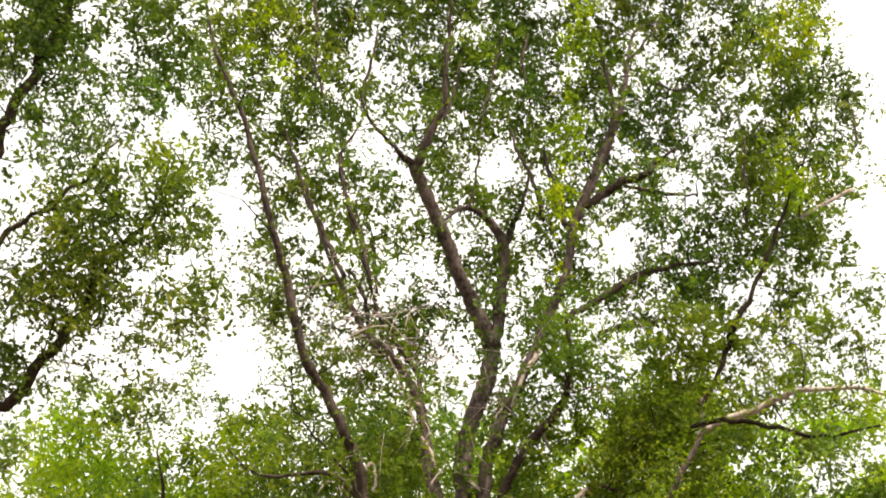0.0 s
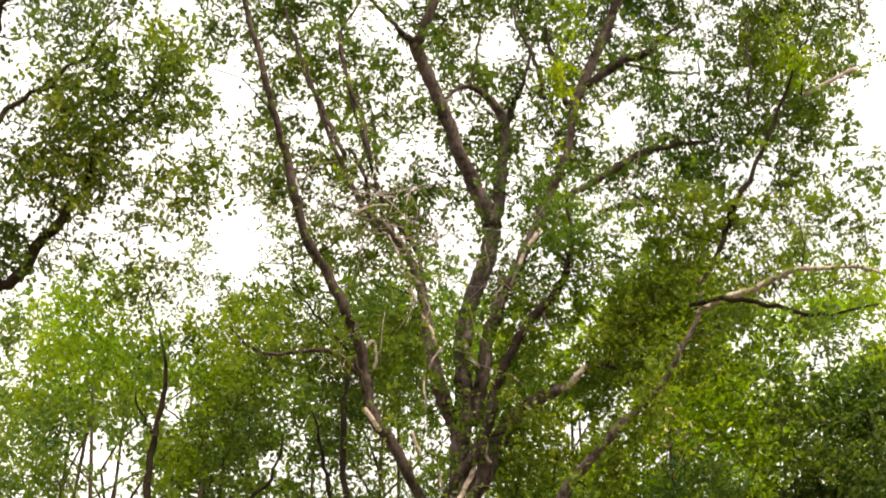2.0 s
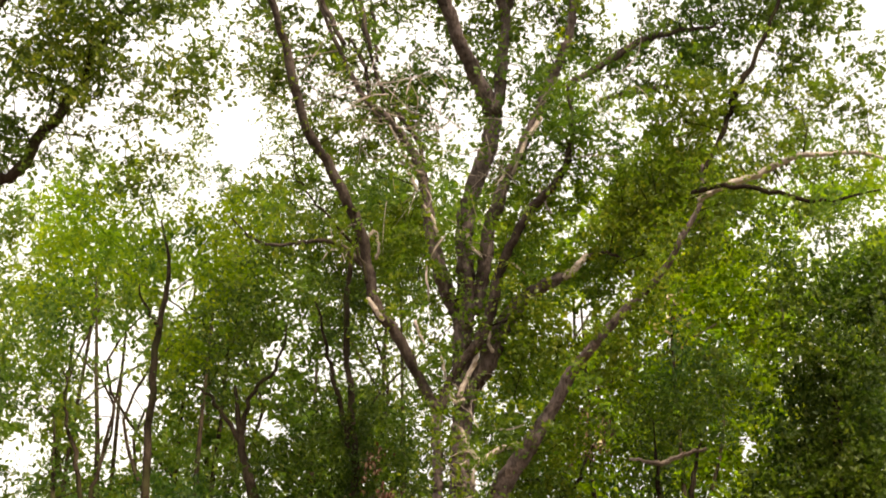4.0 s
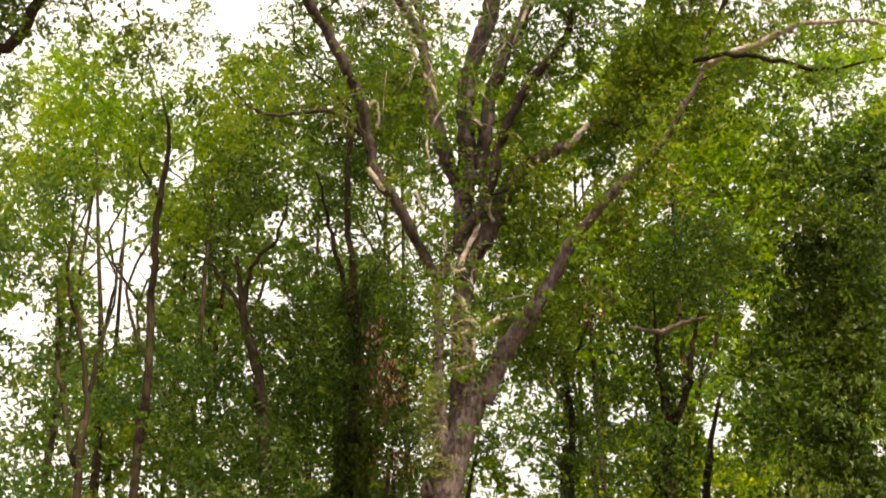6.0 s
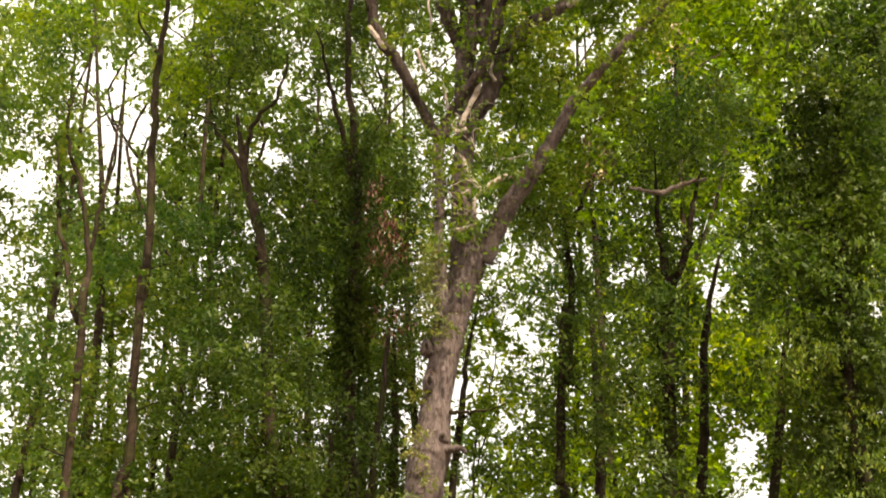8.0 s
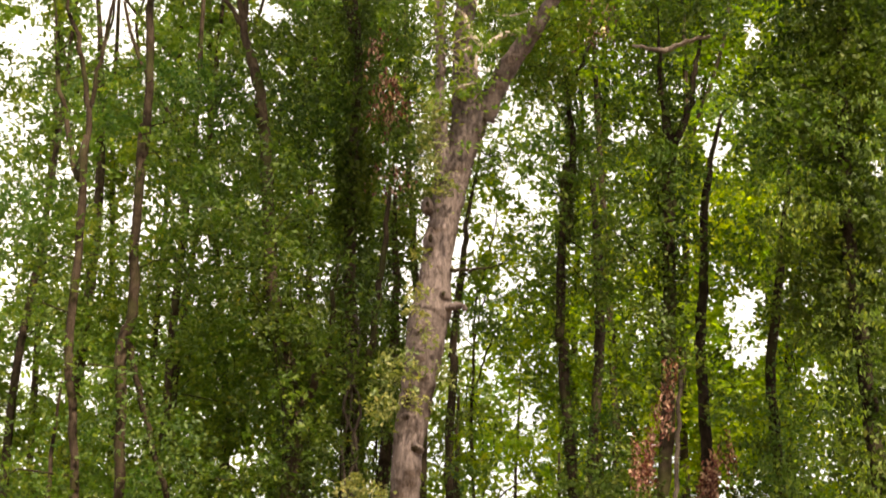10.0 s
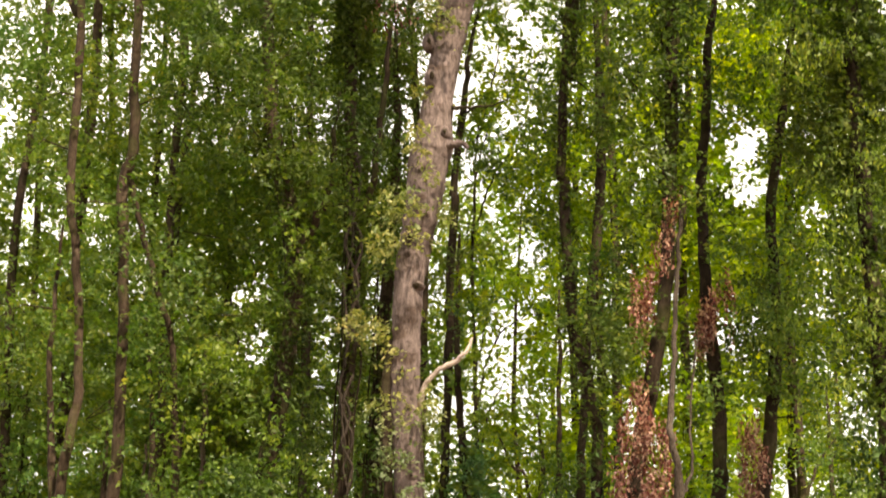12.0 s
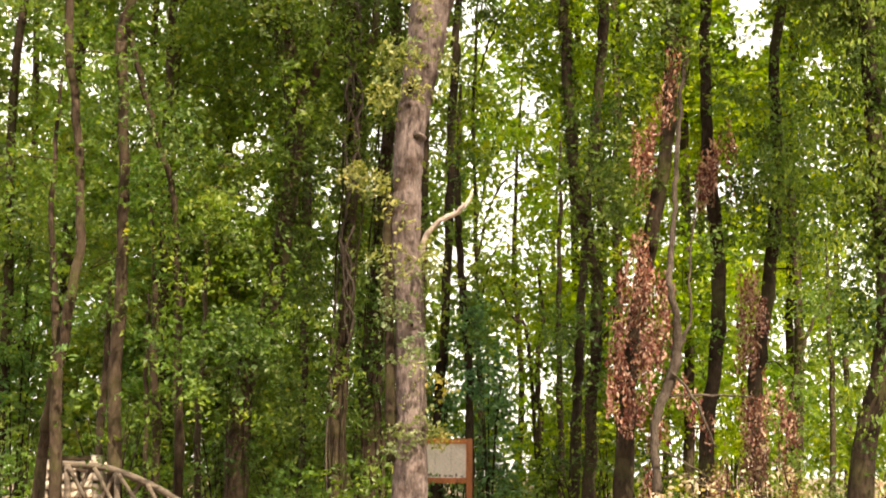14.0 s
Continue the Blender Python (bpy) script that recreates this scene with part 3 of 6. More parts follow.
    for pts, ws in (([(0.12, 19.9, 8.09), (0.35, 19.8, 8.06), (0.65, 19.7, 8.06), (0.91, 19.6, 8.13)], [0.074, 0.052, 0.03, 0.015]),
                    ([(3.45, 17.6, 14.21), (3.85, 16.8, 13.74), (4.51, 16.6, 13.42), (4.9, 16.5, 13.27), (5.61, 16.4, 13.38)], [0.078, 0.078, 0.07, 0.054, 0.031]),
                    ([(-1.02, 19, 13.67), (-1.18, 18.9, 14.18), (-1.75, 18.7, 14.83), (-2.04, 18.5, 15.18), (-2.09, 18.3, 15.74)], [0.062, 0.047, 0.039, 0.031, 0.016]),
                    ([(4.14, 17.6, 15.74), (4.51, 17.4, 16.41), (4.8, 17.2, 17), (5.25, 17, 18.06), (5.71, 16.8, 19.07)], [0.102, 0.085, 0.068, 0.051, 0.025]),
                    ([(3.66, 17.8, 14.64), (4.1, 17.7, 15.56), (4.24, 17.6, 15.94)], [0.081, 0.081, 0.081])):
        limb(pts, ws, BARK_DARK, "branch", sides=7, jitter=0.015)
    for pts, ws in (([(-1.05, 19, 13.95), (-1.42, 18.9, 14.26), (-1.74, 18.8, 14.25), (-2.04, 18.7, 14.14), (-2.39, 18.6, 14.06), (-2.66, 18.5, 14.15), (-2.9, 18.4, 14.37)], [0.109, 0.093, 0.07, 0.062, 0.054, 0.039, 0.023]),
                    ([(-0.28, 19.9, 4.17), (-0.23, 19.8, 4.37), (-0.07, 19.7, 4.57), (0.15, 19.6, 4.68), (0.29, 19.5, 4.79), (0.37, 19.5, 4.97)], [0.085, 0.078, 0.071, 0.071, 0.057, 0.028])):
        limb(pts, ws, BARK_PALE if pts[0][2] > 8 else WOOD_DEAD, "dead_branch", "bare brown dead branch", 8, jitter=0.006)
    # thinner branches in the crown
    for pts, ws in (([(-2.1, 17.3, 22.85), (-2.01, 17.3, 21.96), (-1.99, 17.3, 21.26), (-1.85, 17.3, 20.44)], [0.058, 0.067, 0.047, 0.036]),
                    ([(-2.53, 18, 20.45), (-2.25, 18, 19.61), (-2.07, 18, 18.92), (-1.87, 18, 18.43), (-1.67, 18, 17.9), (-1.38, 18, 17.22)], [0.046, 0.073, 0.08, 0.079, 0.086, 0.085]),
                    ([(-1.25, 18, 20.6), (-1.46, 18, 20.07), (-1.57, 18, 19.61), (-1.44, 18, 18.98), (-1.3, 18, 18.44), (-1.11, 18, 17.79), (-1, 18, 17.11)], [0.037, 0.055, 0.072, 0.08, 0.079, 0.077, 0.076]),
                    ([(-1.36, 18.8, 18.03), (-1.12, 18.8, 17.46), (-1.03, 18.8, 16.78), (-0.85, 18.8, 16.4)], [0.062, 0.07, 0.069, 0.068]),
                    ([(0.68, 17.5, 20.08), (0.85, 17.5, 20.95), (0.98, 17.5, 21.65), (1.11, 17.5, 22.23)], [0.036, 0.046, 0.047, 0.038]),
                    ([(0.52, 18.4, 19.01), (0.6, 18.4, 19.52), (0.65, 18.4, 20.03), (0.77, 18.4, 20.63)], [0.054, 0.055, 0.046, 0.028]),
                    ([(1.99, 18.2, 18.47), (1.92, 18.2, 18.89), (1.87, 18.2, 19.33), (1.78, 18.2, 19.71), (1.71, 18.2, 20.16)], [0.106, 0.107, 0.099, 0.073, 0.046]),
                    ([(1.67, 18.3, 18.68), (1.58, 18.3, 19.24), (1.49, 18.3, 19.74), (1.3, 18.3, 20.2), (1.22, 18.3, 20.73)], [0.071, 0.081, 0.073, 0.056, 0.038]),
                    ([(2, 18.4, 16.81), (2.36, 18.4, 17.08), (2.72, 18.4, 17.35), (3.04, 18.4, 17.6), (3.4, 18.4, 17.76), (3.8, 18.4, 17.86), (4.25, 18.4, 17.93)], [0.119, 0.129, 0.138, 0.131, 0.114, 0.088, 0.053]),
                    ([(2.91, 17.8, 18.95), (3.34, 17.8, 18.83), (3.65, 17.8, 18.77), (4.04, 17.8, 18.77)], [0.062, 0.071, 0.071, 0.036]),
                    ([(2.39, 18.3, 16.4), (2.74, 18.3, 16.51), (3.16, 18.3, 16.6), (3.64, 18.3, 16.73)], [0.076, 0.093, 0.093, 0.051]),
                    ([(4.6, 17.4, 17.74), (4.72, 17.4, 18.33), (4.73, 17.4, 18.93), (4.81, 17.4, 19.56)], [0.043, 0.052, 0.053, 0.036]),
                    ([(-1.01, 18.5, 18.48), (-0.96, 18.5, 17.89), (-0.91, 18.5, 17.32)], [0.071, 0.07, 0.052]),
                    ([(6.35, 16.8, 19.83), (6.38, 16.8, 19.39), (6.34, 16.8, 18.95), (6.22, 16.8, 18.65)], [0.027, 0.036, 0.035, 0.026]),
                    ([(-0.41, 18, 19.94), (-0.14, 18, 20.21), (0.14, 18, 20.08)], [0.046, 0.046, 0.037]),
                    ([(3.11, 17.4, 21.42), (3.43, 17.4, 21.91), (3.76, 17.4, 22.43)], [0.047, 0.057, 0.039]),
                    ([(3.55, 17.5, 20.98), (3.9, 17.5, 20.84), (4.19, 17.5, 20.98)], [0.047, 0.047, 0.028]),
                    ([(1.51, 17.5, 22.23), (1.4, 17.5, 21.51), (1.42, 17.5, 20.96)], [0.048, 0.047, 0.037]),
                    ([(0.09, 17.4, 19.97), (0.27, 17.4, 20.7), (0.37, 17.4, 21.39)], [0.054, 0.055, 0.037]),
                    ([(2.03, 19.4, 14.23), (2.25, 19.4, 14.39), (2.5, 19.4, 14.42), (2.69, 19.4, 14.28), (2.79, 19.4, 14.05)], [0.099, 0.074, 0.066, 0.041, 0.025])):
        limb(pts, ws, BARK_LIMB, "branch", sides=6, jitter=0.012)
    tube("ivy_stem", [(-0.63, 19.95, 1.61), (-0.65, 19.95, 2.44), (-0.67, 19.95, 3.29), (-0.7, 19.95, 4), (-0.7, 19.95, 4.5), (-0.64, 19.95, 5.01)], [w * 0.5 for w in [0.113, 0.127, 0.128, 0.142, 0.129, 0.072]], BARK_DARK, tree, 10, 0.12, label="old dark ivy stem against the trunk", seed=5).parent = trunk
    tube("vine", [(-0.26, 19.76, 4.12), (-0.25, 19.76, 3.69), (-0.22, 19.76, 3.13), (-0.21, 19.76, 2.57), (-0.24, 19.76, 2.23)], [w * 0.32 for w in [0.028, 0.035, 0.042, 0.035, 0.028]], BARK_PALE, tree, 6, 0.1, label="thin bare pale vine", seed=6).parent = trunk
    def dead_sticks(at, reach, count, seed):
        """A knot of thin bare grey sticks."""
        q = np.random.default_rng(seed)
        for _ in range(int(count * 1.3)):
            d = q.normal(0, 1, 3) * (1, 0.5, 0.8) + (0, -0.2, 0.25)
            d *= reach * q.uniform(0.6, 1.5) / np.linalg.norm(d)
            a = np.array(at) + q.normal(0, reach * 0.4, 3)
            m = a + d * 0.5 + q.normal(0, reach * 0.12, 3)
            w = q.uniform(0.005, 0.011)
            tube("dead_stick", [a, m, a + d + q.normal(0, reach * 0.08, 3)], [w, w * 0.8, w * 0.35], WOOD_DEAD, tree, 5, 0.1, 3)

    for at, reach, count, seed in (((-0.35, 19.1, 16.47), 0.75, 10, 1), ((-0.73, 18.9, 16.75), 0.8, 10, 2), ((-1.14, 18.7, 16.48), 0.8, 8, 3), ((1.2, 19.3, 16.29), 0.6, 9, 4), ((0.97, 19.4, 15.78), 0.5, 7, 5), ((0.53, 19.5, 14.77), 0.45, 7, 6), ((-0.22, 19.3, 15.56), 0.7, 7, 7), ((3.28, 18.2, 15.54), 0.8, 8, 8), ((2.21, 18.4, 16.54), 0.7, 7, 9), ((0.42, 19.6, 11.02), 0.5, 8, 10), ((0.47, 19.6, 12.16), 0.5, 7, 11), ((1.58, 19, 16.6), 0.5, 6, 12), ((-1.38, 18.4, 16.78), 0.9, 12, 13), ((-1.8, 18.2, 16.94), 0.8, 8, 14), ((-1.41, 18.8, 14.21), 0.4, 5, 15), ((-0.7, 18.7, 16.59), 0.8, 8, 16)):
        dead_sticks(at, reach, count, seed)
    limb([(0.07, 19.85, 7.57), (0.22, 19.75, 7.56), (0.31, 19.7, 7.49)], [0.141, 0.099, 0.064], BARK_MAIN, "broken_stub", "short broken branch stub", 9).parent = trunk
    for n, (at, rx, rz, hollow) in enumerate((((-0.15, 19.79, 8.49), 0.06, 0.12, 0.6), ((-0.43, 19.81, 6.1), 0.05, 0.06, 0.5), ((-0.41, 19.8, 6.33), 0.06, 0.05, 0.7), ((-0.33, 19.83, 5.7), 0.07, 0.04, 0.8), ((0.22, 19.85, 9.22), 0.06, 0.06, 0.0), ((-0.02, 19.8, 9.35), 0.06, 0.09, 0.65),
                                              ((0.47, 19.9, 9.92), 0.05, 0.05, 0.0), ((-0.19, 19.83, 8.98), 0.05, 0.08, 0.6), ((-0.3, 19.78, 7.2), 0.04, 0.05, 0.5), ((0.4, 19.73, 13.43), 0.06, 0.05, 0.6), ((0.02, 19.77, 7.72), 0.045, 0.06, 0.5), ((-0.5, 19.8, 4.6), 0.05, 0.06, 0.6), ((-0.38, 19.81, 3.3), 0.05, 0.06, 0.5))):
        line = np.array(at) + np.array([[0, 0.1, 0], [0, 0.03, 0], [0, -0.015, 0], [0, -0.03, -0.005]])
        # no recess here: a raised cap of dark bark stands for the hollow
        for name, k, mat in (("knot", 1.0, BARK_MAIN), ("knot_hollow", hollow, BARK_DARK)):
            if k:
                ring = line - (0, 0.014 if k < 1 else 0.0, 0)
                v, f = tube_data(ring - np.array(base), [rx * 1.7 * k, rx * 1.35 * k, rx * 0.95 * k, rx * 0.6 * k], 10, 0.12, seed=n)
                v[:, 2] = (v[:, 2] - (at[2] - base[2])) * rz / rx + at[2] - base[2]
                part(name, mesh_from(name, v, f, mat, True), trunk, "dark cap for the hollow of a healed branch scar" if k < 1 else "swollen knot")
    frame_of = np.vstack(axes)
    frame_of = frame_of[frame_of[:, 2] > 9]
    # sky gaps laid out from the camera eye, to fit its view
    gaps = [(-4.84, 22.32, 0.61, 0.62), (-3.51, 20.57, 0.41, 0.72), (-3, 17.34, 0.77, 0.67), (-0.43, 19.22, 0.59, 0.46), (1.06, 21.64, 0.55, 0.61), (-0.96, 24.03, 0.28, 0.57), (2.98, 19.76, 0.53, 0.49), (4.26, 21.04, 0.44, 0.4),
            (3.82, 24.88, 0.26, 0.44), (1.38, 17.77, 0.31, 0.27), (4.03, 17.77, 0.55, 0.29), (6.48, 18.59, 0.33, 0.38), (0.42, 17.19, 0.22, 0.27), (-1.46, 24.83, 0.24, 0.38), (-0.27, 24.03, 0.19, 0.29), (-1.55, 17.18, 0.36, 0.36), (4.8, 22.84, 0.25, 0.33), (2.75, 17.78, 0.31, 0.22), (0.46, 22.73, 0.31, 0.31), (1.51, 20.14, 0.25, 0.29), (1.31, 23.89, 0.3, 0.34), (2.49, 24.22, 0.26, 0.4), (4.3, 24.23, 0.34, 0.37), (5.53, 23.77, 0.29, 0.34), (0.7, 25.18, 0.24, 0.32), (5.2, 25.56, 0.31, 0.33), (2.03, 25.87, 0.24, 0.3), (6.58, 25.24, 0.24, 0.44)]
    upper = [(-2.95, 18.2, 22.12, 1.35, 2.47), (-2.0, 19.3, 19.68, 1.4, 1.89), (-0.97, 18.7, 23.66, 1.73, 2.05), (0.76, 19.3, 22.91, 1.72, 2.73), (0.44, 19.8, 19.55, 1.33, 1.4), (2.1, 19.3, 23.37, 1.43, 2.62), (2.15, 19.8, 19.69, 1.05, 1.67), (3.82, 19.3, 23.23, 1.64, 2.34), (3.73, 19.3, 18.96, 1.74, 1.49), (5.53, 18.7, 22.79, 1.5, 2.69), (5.33, 18.7, 19.1, 1.46, 1.84), (6.33, 18.2, 20.93, 0.65, 2.28), (-1.21, 19.8, 17.95, 1.64, 0.98), (-2.48, 19.3, 18.43, 0.91, 1.22), (-3.24, 18.2, 19.91, 0.73, 1.72), (5.92, 18.2, 16.65, 0.75, 0.9), (4.63, 19.8, 16.61, 0.72, 0.54), (5.65, 19.8, 15.76, 0.71, 0.44), (4.14, 20.1, 15.77, 0.71, 0.54), (6.12, 18.7, 16.23, 0.52, 0.44), (5.4, 18.7, 17.1, 0.62, 0.54), (3.03, 21.0, 17.27, 0.75, 0.37), (0.24, 17.7, 26.45, 4.43, 1.85), (4.98, 17.7, 26.32, 2.63, 1.84)]
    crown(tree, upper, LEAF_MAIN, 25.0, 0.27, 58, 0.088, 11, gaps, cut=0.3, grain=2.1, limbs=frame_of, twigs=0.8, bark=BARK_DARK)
    low = [(1.33, 21.6, 13.41, 0.61, 0.91), (1.93, 21.8, 12.73, 0.61, 0.7), (1.08, 21.6, 12.34, 0.31, 0.69), (1.56, 22.0, 11.87, 0.52, 0.49), (3.12, 18.7, 15.86, 1.67, 0.69), (3.44, 18.8, 14.61, 1.13, 0.87), (1.75, 21.3, 15.68, 0.81, 1.07), (2.83, 20.8, 14.91, 0.97, 0.94), (1.74, 19.4, 15.91, 0.6, 0.91), (-0.6, 21.2, 15.73, 0.55, 1.18), (-1.81, 19.2, 15.78, 1.01, 1.0), (-0.28, 21.4, 14.68, 0.36, 0.84), (5.13, 17.7, 15.57, 1.03, 0.66), (4.58, 18.0, 14.42, 0.94, 0.56), (-1.04, 20.4, 16.69, 0.63, 0.74), (1.21, 21.2, 17.18, 0.37, 0.66), (1.02, 21.4, 15.21, 0.54, 0.54), (1.72, 19.4, 17.56, 0.4, 0.58), (1.46, 19.8, 13.17, 0.65, 0.55), (2.29, 19.2, 12.89, 0.47, 0.44), (-0.14, 20.2, 17.55, 0.55, 0.65), (-0.69, 20.2, 17.9, 0.55, 0.65), (0.6, 20.4, 18.06, 0.37, 0.55)]
    crown(tree, low, LEAF_SUNNY, 42.0, 0.25, 48, 0.082, 23, cut=0.1, grain=2.0, breaks= [(1.11, 17, 0.23, 0.15), (0.4, 16.95, 0.18, 0.25), (2.1, 13.66, 0.22, 0.26), (0.77, 14.45, 0.07, 0.16)], name="lower_crown", limbs=frame_of, twigs=0.4, bark=BARK_DARK)
    crotch = np.array((0.46, 19.9, 12.64))
    sprays(tree, frame_of[np.linalg.norm((frame_of - crotch) * (1.4, 1, 0.8), axis=1) > 0.55], LEAF_SUNNY, 640, 71)
    # patches made sunlit by their leaf colour
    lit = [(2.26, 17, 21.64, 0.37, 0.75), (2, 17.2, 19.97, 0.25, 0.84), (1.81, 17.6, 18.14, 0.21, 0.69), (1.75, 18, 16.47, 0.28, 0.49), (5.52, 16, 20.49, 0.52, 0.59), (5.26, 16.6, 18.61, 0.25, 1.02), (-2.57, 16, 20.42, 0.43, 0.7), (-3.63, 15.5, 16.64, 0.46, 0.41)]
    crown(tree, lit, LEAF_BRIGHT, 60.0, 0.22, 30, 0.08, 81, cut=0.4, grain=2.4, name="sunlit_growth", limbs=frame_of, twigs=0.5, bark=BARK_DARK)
    shoots = [(-0.44, 19.7, 3.51, 0.18, 0.1), (-0.26, 19.7, 2.01, 0.24, 0.14), (-0.43, 19.7, 6.27, 0.14, 0.1), (-0.17, 19.7, 9.27, 0.18, 0.27), (0.06, 19.7, 9.07, 0.12, 0.17), (-0.59, 19.7, 4, 0.14, 0.14), (-0.44, 19.7, 3.55, 0.15, 0.1), (-0.09, 19.7, 10.17, 0.12, 0.24), (-0.66, 19.7, 6.72, 0.19, 0.15), (-0.16, 19.7, 9.89, 0.18, 0.42), (-0.36, 19.6, 6.68, 0.13, 0.07), (-0.29, 19.6, 7.33, 0.07, 0.15), (-0.69, 19.7, 6.24, 0.2, 0.1), (-0.32, 19.6, 6.22, 0.16, 0.06), (-0.35, 19.6, 6.62, 0.1, 0.12), (-0.95, 19.7, 5.15, 0.33, 0.1), (-0.58, 19.7, 4.18, 0.17, 0.1), (-0.59, 19.7, 3.52, 0.15, 0.09), (-0.29, 19.6, 2.85, 0.12, 0.15), (-0.16, 19.7, 4.12, 0.1, 0.29), (-0.29, 19.6, 8.2, 0.09, 0.12), (0.04, 19.7, 6.72, 0.09, 0.15), (-0.34, 19.7, 7.55, 0.16, 0.15), (-0.16, 19.6, 7.07, 0.1, 0.11)]
    shoots += [(-0.75, 19.6, 6.68, 0.13, 0.06), (-0.82, 19.6, 6.17, 0.18, 0.07), (-0.45, 19.6, 6.65, 0.07, 0.06), (-0.31, 19.6, 6.21, 0.11, 0.05), (-0.82, 19.6, 5.05, 0.18, 0.10), (-0.56, 19.6, 5.09, 0.08, 0.07), (-0.59, 19.6, 4.73, 0.08, 0.07), (-0.48, 19.6, 4.55, 0.08, 0.06), (-0.83, 19.6, 4.13, 0.15, 0.07), (-0.57, 19.6, 4.06, 0.08, 0.06), (-0.47, 19.6, 3.53, 0.14, 0.06), (-0.45, 19.6, 3.05, 0.08, 0.08), (-0.26, 19.6, 3.12, 0.07, 0.07), (-0.36, 19.6, 2.53, 0.10, 0.07), (-0.53, 19.6, 1.95, 0.10, 0.12), (-0.28, 19.6, 2.15, 0.12, 0.08), (-0.21, 19.6, 2.09, 0.10, 0.07), (-0.62, 19.6, 1.73, 0.08, 0.10), (-0.65, 19.6, 3.81, 0.06, 0.08), (-0.57, 19.6, 2.84, 0.06, 0.07), (-0.25, 19.6, 3.81, 0.06, 0.10), (-0.65, 19.6, 3.25, 0.06, 0.08)]
    crown(tree, shoots, LEAF_PALE, 170, 0.14, 14, 0.07, 31, name="trunk_growth", label="small leafy shoots sprouting from the bark", twigs=0).parent = trunk
    yellow = [(-0.94, 19.4, 5.09, 0.35, 0.13), (-0.05, 19.5, 2.56, 0.15, 0.08), (-0.05, 19.5, 1.91, 0.11, 0.08)]
    crown(tree, [(2.09, 18.3, 12.13, 0.21, 0.17), (2.50, 18.1, 12.57, 0.26, 0.19), (1.88, 18.6, 11.79, 0.17, 0.15), (2.87, 17.6, 12.87, 0.26, 0.19), (0.95, 19.2, 13.16, 0.24, 0.16), (1.43, 19.1, 13.46, 0.24, 0.14), (0.79, 19.3, 12.62, 0.20, 0.14), (1.74, 18.9, 13.80, 0.24, 0.14), (-0.63, 19, 13.68, 0.24, 0.20), (-0.39, 19.3, 12.85, 0.20, 0.16), (-0.94, 19, 13.04, 0.20, 0.16), (2.27, 17.9, 12.23, 0.18, 0.12), (2.50, 17.9, 12.69, 0.20, 0.14), (2.81, 17.9, 13.05, 0.23, 0.14), (3.06, 17.9, 13.52, 0.20, 0.15), (3.35, 17.9, 13.93, 0.22, 0.17), (3.56, 17.9, 14.35, 0.19, 0.13), (3.77, 17.9, 14.54, 0.16, 0.11), (2.45, 17.9, 14.55, 0.27, 0.20), (2.76, 17.9, 14.03, 0.26, 0.19), (3.06, 17.9, 14.94, 0.29, 0.19), (2.64, 17.9, 15.18, 0.24, 0.16), (2.17, 17.9, 13.80, 0.23, 0.15)], LEAF_SUNNY, 70.0, 0.2, 24, 0.075, 39, name="limb_sprays", label="leafy sprays hanging before the limbs", cut=0.2, grain=2.4, twigs=0)
    crown(tree, [(2.84, 18, 12.17, 0.30, 0.16), (3.29, 18, 12.30, 0.23, 0.14), (2.01, 18, 10.92, 0.09, 0.22), (1.92, 18, 10.52, 0.09, 0.17), (2.49, 18, 11.91, 0.15, 0.10)], LEAF_LITTER, 26.0, 0.2, 12, 0.06, 41, name="dried_growth", label="withered pinkish-brown leaves", cut=0.3, grain=2.4, twigs=0)
    crown(tree, yellow, LEAF_YELLOW, 120, 0.15, 12, 0.065, 37, name="yellowing_growth", label="yellowing leaves on a low shoot", twigs=0)
    return tree


great_tree()


